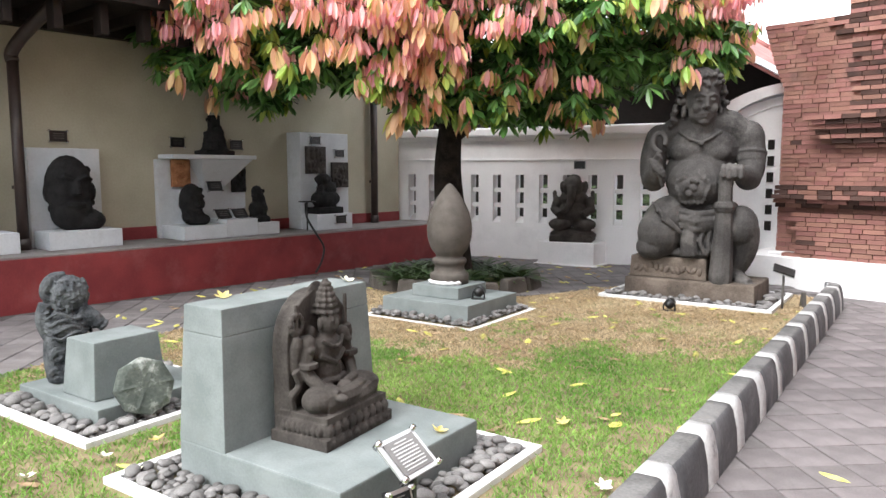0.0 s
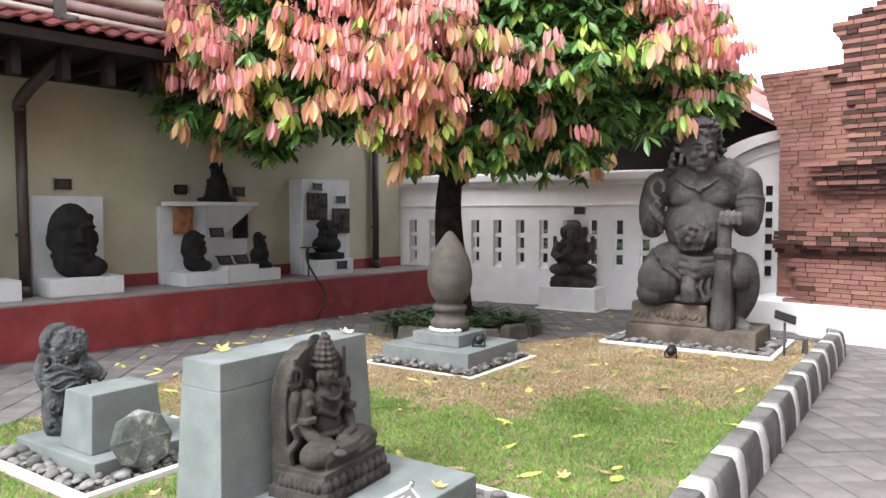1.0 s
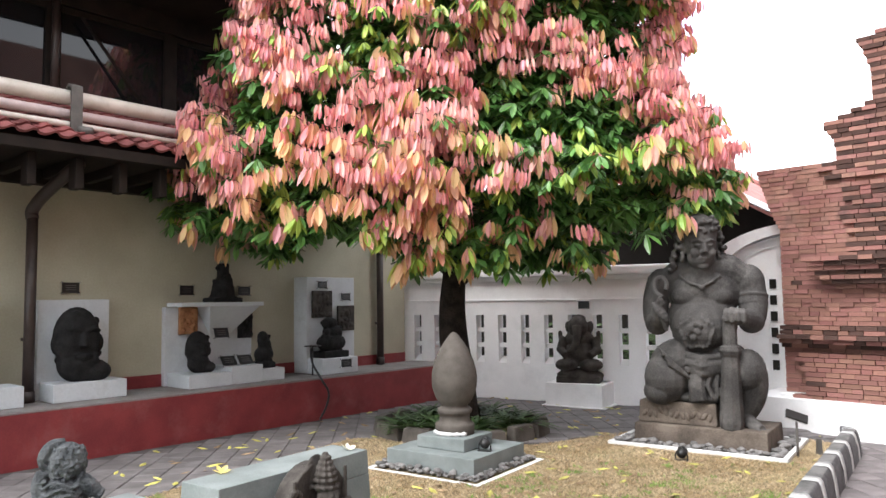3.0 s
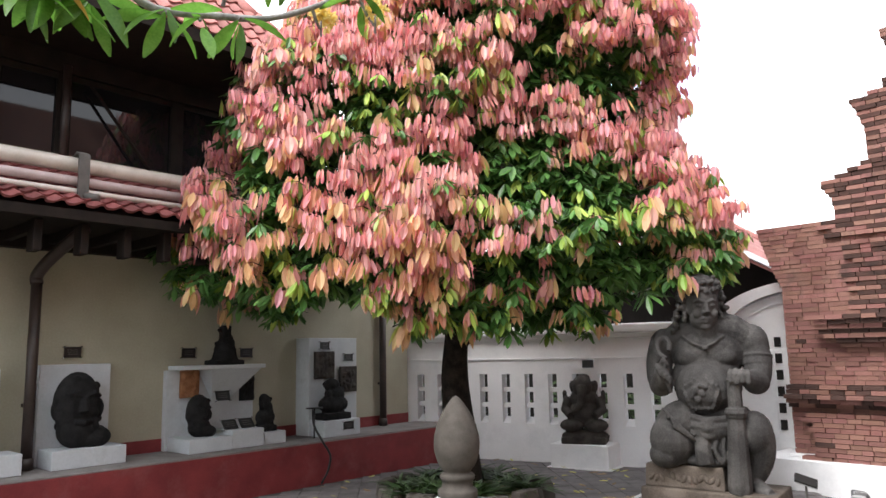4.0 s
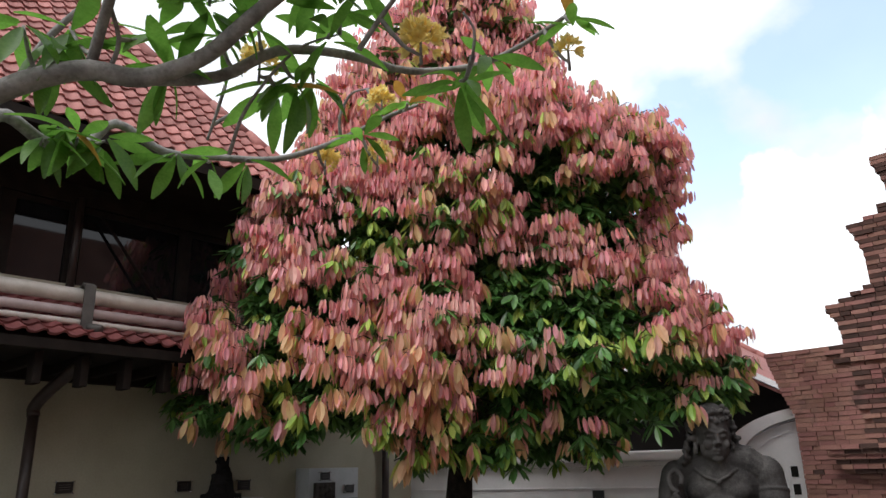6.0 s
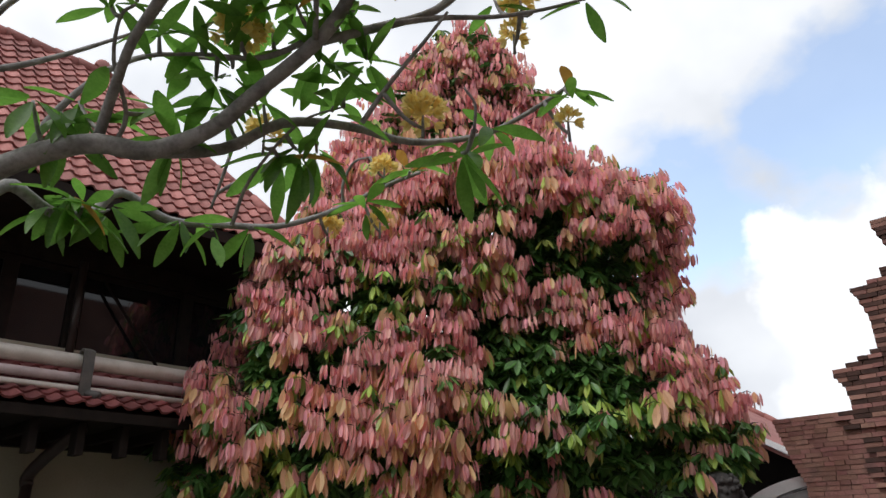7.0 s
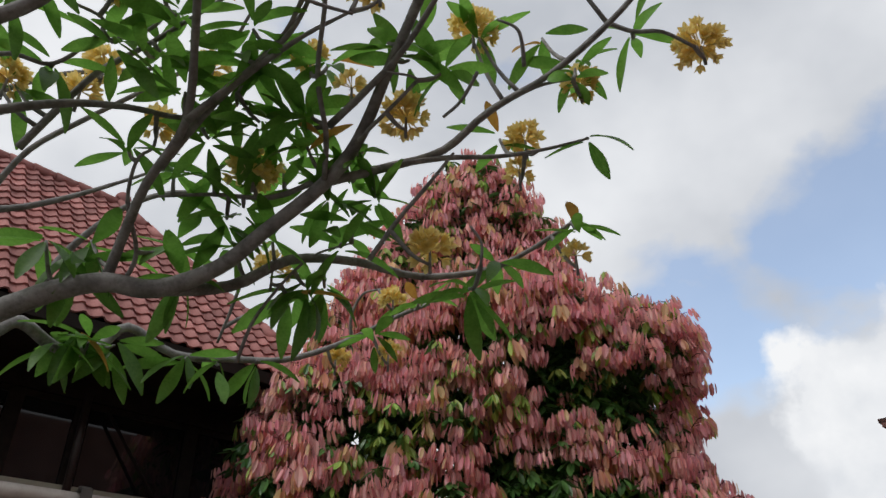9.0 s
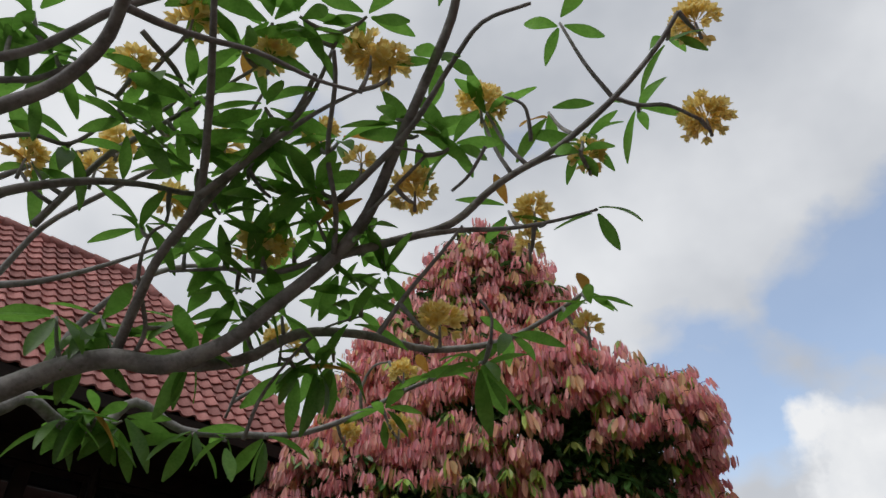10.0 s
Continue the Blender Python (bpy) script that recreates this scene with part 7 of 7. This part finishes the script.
# second display: shelf on a wedge over three plinths
d2 = display_block("display_shelf", [("panel", (-0.948, -0.86, 2.18, 3.52, TOP, 1.64)), ("shelf", (-0.858, -0.46, 2.20, 3.46, 1.645, 1.70)), ("plinth", (-0.858, -0.28, 2.22, 2.84, TOP, 0.77)), ("middle_plinth", (-0.858, -0.30, 2.85, 3.34, TOP, 0.83)), ("end_plinth", (-0.858, -0.32, 3.35, 3.72, TOP, 0.76))], "pale display with a wedge-held shelf and three low plinths")
wb = bmesh.new()
pts = [(-0.858, 2.62, 1.64), (-0.858, 3.40, 1.64), (-0.48, 3.40, 1.64), (-0.48, 2.62, 1.64), (-0.858, 2.85, 1.22), (-0.858, 3.12, 1.22)]
vv = [wb.verts.new(c) for c in pts]
for q in ((0, 1, 2, 3), (0, 4, 5, 1), (3, 2, 5, 4), (0, 3, 4), (1, 5, 2)):
    wb.faces.new([vv[i] for i in q])
part("wedge", wb, PALE, d2)
bust("stone_stupa", COURT @ pose(-0.66, 2.92, 1.70, 0, 0, 90), 0.42, 0.34, 0.54, 42, "small dark stepped stone shrine top on the shelf", DARKSTONE, "stupa")
relief(2.36, 2.63, 1.27, 1.64, -0.85, TERRA, "orange terracotta relief panel on the display", 43)
relief(3.27, 3.50, 1.18, 1.62, -0.85, DARKSTONE, "dark broken stone relief on the display", 44)
bust("stone_bust", COURT @ pose(-0.55, 2.50, 0.77, 0, 0, 90), 0.46, 0.32, 0.56, 45, "dark rounded stone bust on a low plinth")
bust("stone_figure", COURT @ pose(-0.52, 3.50, 0.76, 0, 0, 90), 0.33, 0.28, 0.52, 46, "small dark seated stone figure on a low plinth", DARKSTONE, "figure")
wall_plaque(2.94, 1.27, -0.72, 0.22, 0.14, -20)
wall_plaque(2.92, 0.90, -0.46, 0.22, 0.16, -40)
wall_plaque(3.18, 0.90, -0.46, 0.22, 0.16, -40)
wall_plaque(3.43, 1.86)
# third display: tall panel with reliefs
display_block("display_stand", [("panel", (-0.948, -0.62, 4.34, 5.30, TOP, 2.07)), ("plinth", (-0.618, -0.26, 4.36, 5.06, TOP, 0.83))], "tall pale display panel with two reliefs and a plinth")
relief(4.42, 4.80, 1.44, 1.86, -0.61, ANDESITE, "grey stone relief panel on the tall display", 47)
relief(4.92, 5.26, 1.22, 1.62, -0.61, ANDESITE, "grey carved relief panel with pale wear", 48)
bust("stone_figure", COURT @ pose(-0.45, 4.68, 0.83, 0, 0, 90), 0.60, 0.36, 0.62, 49, "black crouching stone figure on a plinth", DARKSTONE, "figure")
wall_plaque(4.62, 1.95, -0.615, 0.18, 0.11)
wall_plaque(5.10, 1.76, -0.615, 0.18, 0.11)
wall_plaque(4.80, 0.74, -0.255, 0.2, 0.12)
tb = thing("round_tray", COURT, "small black tray beside the crouching figure", "tray")
part("disc", limb(bmesh.new(), [(-0.36, 4.25, 1.02), (-0.36, 4.25, 1.035)], [0.13, 0.13], 18), BLACK, tb, "", True)
part("rod", limb(bmesh.new(), [(-0.36, 4.25, 0.592), (-0.36, 4.25, 1.02)], [0.012, 0.012], 8), BLACK, tb, "", True)
cable = smooth_path([(-0.36, 4.22, 1.0), (-0.2, 4.12, 0.8), (0.03, 4.10, 0.58), (0.05, 4.22, 0.38), (0.05, 4.18, 0.18), (0.08, 4.04, 0.02)], 4)
solid("cable", limb(bmesh.new(), cable, [0.016] * len(cable), 8), BLACK, COURT, "black cable hanging over the red bench", "cable", smooth=True)
# plaque on the white wall
m = WHITEWALL @ pose(3.26, -0.002, 1.52, 0, 0, 0)
wp = thing("wall_plaque", m, "small dark plaque on the white wall", "sign", "wall plaques")
part("plate", boxed(-0.09, 0.09, -0.03, -0.022, 0, 0.12, 0.002), BLACK, wp)
part("backing", boxed(-0.1, 0.1, -0.021, 0.0, -0.01, 0.13, 0.002), STEEL, wp)

# ---- fallen leaves and flowers ----


def fallen():
    rng = random.Random(77)
    meshes = []
    for mat in (FALLEN, FALLEN_DRY, FALLEN):
        bm = bmesh.new()
        leaf_shape(bm, Vector((0, -0.5, 0)), Vector((0, 1, 0)), Vector((1, 0, 0)), 1.0, 0.34, 0.12, 0)
        meshes.append(mesh_of("fallen_leaf", bm, mat))
    n = 0
    while n < 290:
        x, y = rng.uniform(-4.2, 5.2), rng.uniform(3.0, 12.4)
        p = Vector((x, y, 0))
        court = (p - Vector((-4.565, 7.302, 0))).dot(Vector((0.7524, -0.6587, 0)))
        if court < 0.1 or in_bed(p) or (p - KERB_FOOT).dot(K_RIGHT) > -0.2 and rng.random() < 0.93 or (p - TREE_AT).length < 1.1:
            continue
        near_tree = (p - TREE_AT).length
        if near_tree > 3.6 and rng.random() < 0.55:
            continue
        lawn = inside(p, LAWN_EDGE)
        z = 0.022 if lawn else ground_z(x, y) + 0.014
        s = rng.uniform(0.09, 0.2)
        ob = new("fallen_leaf", meshes[rng.choice((0, 1, 1, 2))])
        ob.matrix_basis = Matrix.Translation((x, y, z)) @ pose(0, 0, 0, rng.uniform(-8, 8), rng.uniform(-8, 8), rng.uniform(0, 360)) @ Matrix.Diagonal((s, s, s, 1))
        tagged(ob, "fallen yellow-green leaf lying on the court" if not lawn else "fallen yellowing leaf lying on the grass", "leaf", "fallen leaves")
        n += 1
    bm = bmesh.new()
    for i in range(5):
        a = 2 * math.pi * i / 5
        d = Vector((math.cos(a), math.sin(a), 0.25)).normalized()
        leaf_shape(bm, Vector((0, 0, 0)), d, Vector((-math.sin(a), math.cos(a), 0.2)).normalized(), 0.05, 0.03, 0.2, 0)
    flower = mesh_of("fallen_flower", bm, WHITEPETAL)
    bm = bmesh.new()
    for i in range(5):
        a = 2 * math.pi * i / 5
        d = Vector((math.cos(a), math.sin(a), 0.25)).normalized()
        leaf_shape(bm, Vector((0, 0, 0)), d, Vector((-math.sin(a), math.cos(a), 0.2)).normalized(), 0.05, 0.03, 0.2, 0)
    yellow = mesh_of("fallen_flower", bm, PETAL)
    spots = [(-1.10, 3.53, 0.868, 1), (-0.55, 4.05, 0.868, 0), (-0.02, 3.45, 0.205, 1), (-1.75, 3.55, 0.03, 0), (-2.0, 3.3, 0.03, 0), (-1.55, 3.75, 0.045, 1), (-1.5, 3.35, 0.03, 0), (0.7, 4.05, 0.03, 1), (0.75, 3.2, 0.03, 0), (-2.4, 3.35, 0.03, 1)]
    for i, (x, y, z, k) in enumerate(spots):
        ob = new("fallen_flower", yellow if k else flower)
        ob.matrix_basis = pose(x, y, z, 12, 8, 40 * i)
        tagged(ob, "fallen pale yellow frangipani flower" if k else "fallen white frangipani flower", "flower", "fallen flowers")


fallen()

# ---- beyond the walls ----


def far_house():
    """A pavilion whose hip comes down behind the gate: open-side shade painted on a wall, white eaves board."""
    h = thing("pavilion", Matrix(), "tiled pavilion behind the white wall, open-side shade painted dark", "house")
    hip_top, hip_end = Vector((0.6, 15.8, 7.6)), Vector((8.3, 15.6, 3.3))
    eave_top, eave_end = Vector((0.9, 12.9, 5.75)), Vector((7.3, 12.5, 2.4))
    bm = bmesh.new()
    v = [bm.verts.new(c) for c in (hip_top, hip_end, eave_end, eave_top)]
    w = [bm.verts.new(q.co - Vector((0, 0, 0.14))) for q in v]
    bm.faces.new(v), bm.faces.new(w[::-1])
    for a in range(4):
        b = (a + 1) % 4
        bm.faces.new((v[a], w[a], w[b], v[b]))
    part("roof", bm, TILE_FAR, h)
    for i in range(22):
        p, q = hip_top.lerp(hip_end, i / 22), hip_top.lerp(hip_end, (i + 1.12) / 22)
        part("ridge_tile", limb(bmesh.new(), [p, q], [0.10, 0.085], 8), TILE, h, "", True)
    bm = bmesh.new()
    out = Vector((0, -0.06, 0.03))
    a = [eave_top + out, eave_end + out, eave_end + out - Vector((0, 0, 0.11)), eave_top + out - Vector((0, 0, 0.11))]
    f = [bm.verts.new(c) for c in a]
    g = [bm.verts.new(c + Vector((0, 0.05, 0))) for c in a]
    bm.faces.new(f), bm.faces.new(g[::-1])
    for i in range(4):
        bm.faces.new((f[i], g[i], g[(i + 1) % 4], f[(i + 1) % 4]))
    part("fascia", bm, WHITE, h)
    # solid near-black wall paints the shade inside the open side
    part("wall", boxed(-1.5, 6.9, 14.2, 15.2, -0.1, 3.6, 0), PAINTED_SHADE, h)


far_house()


def hedge(x0, y0, x1, y1, height, label):
    rng = random.Random(int(x0 * 10 + y0))
    bm = bmesh.new()
    for i in range(2600):
        t = rng.random()
        c = Vector((x0 + (x1 - x0) * t, y0 + (y1 - y0) * t, 0)) + Vector((rng.uniform(-0.5, 0.5), rng.uniform(-0.5, 0.5), rng.uniform(0.05, 1) ** 0.8 * height * (0.75 + 0.25 * noise.noise((t * 9, 1, 1)))))
        a = rng.uniform(0, 6.283)
        d = Vector((math.cos(a), math.sin(a), rng.uniform(-0.6, 0.6))).normalized()
        leaf_shape(bm, c, d, d.orthogonal().normalized(), rng.uniform(0.1, 0.2), 0.07, 0.1, 0)
    solid("hedge", bm, FAR_GREEN, Matrix(), label, "hedge", kind="stuff")


hedge(-3.0, 16.6, 4.5, 13.4, 1.5, "dense green shrubs beyond the white wall")

# ---- paving ----


def build_paving():
    rng = random.Random(13)
    size, gap = 0.26, 0.008
    paved = tagged(new("pavement"), "square grey concrete pavers laid in a grid round the lawn", "pavement", kind="structure")
    s = size - gap
    bm = bmesh.new()
    box(bm, -s / 2, s / 2, -s / 2, s / 2, -0.03, 0.0, 0.006)
    one = mesh_of("paver", bm, PAVER)
    turn = pose(0, 0, 0, 0, 0, 5)
    verts, faces, made = [], [], 0
    for i in range(-30, 40):
        for j in range(0, 62):
            p = turn @ Vector((i * size + (j % 2) * size * 0.0, j * size, 0))
            court = (p - Vector((-4.565, 7.302, 0))).dot(Vector((0.7524, -0.6587, 0)))
            if court < 0.14 or (inside(p, LAWN_EDGE) and inside(p + K_RIGHT * 0.3, LAWN_EDGE)):
                continue
            side, along = (p - KERB_FOOT).dot(K_RIGHT), (p - KERB_FOOT).dot(K_AHEAD)
            if -0.30 < side < -0.12 and along < 5.7:
                continue
            if p.y > 12.75 - 0.5 * p.x or p.x > 9:
                continue
            if p.x - 4.54 + p.y - 9.72 > -0.45 and p.x > 4.2:
                continue
            z = ground_z(p.x, p.y) + rng.uniform(-0.003, 0.003)
            if made < 300 and side > 0.02 and p.y > 2.2 and along < 7.2 and side < 2.6:
                ob = new("paver", one)
                ob.parent = paved
                ob.matrix_basis = Matrix.Translation((p.x, p.y, z)) @ pose(0, 0, 0, rng.uniform(-0.4, 0.4), rng.uniform(-0.4, 0.4), 5 + rng.uniform(-0.4, 0.4))
                made += 1
            else:
                o = len(verts)
                for dz, k in ((-0.03, s / 2), (-0.004, s / 2), (0, s / 2 - 0.005)):
                    for cx, cy in ((-k, -k), (k, -k), (k, k), (-k, k)):
                        q = turn @ Vector((cx, cy, 0))
                        verts.append((p.x + q.x, p.y + q.y, z + dz))
                for b in (0, 4):
                    for k in range(4):
                        faces.append((o + b + k, o + b + (k + 1) % 4, o + b + 4 + (k + 1) % 4, o + b + 4 + k))
                faces.append((o + 8, o + 9, o + 10, o + 11))
    me = bpy.data.meshes.new("paving_field")
    me.from_pydata(verts, [], faces)
    me.materials.append(PAVER_FAR)
    ob = new("paving_field", me)
    ob.parent = paved
    tagged(ob, kind="stuff")


build_paving()
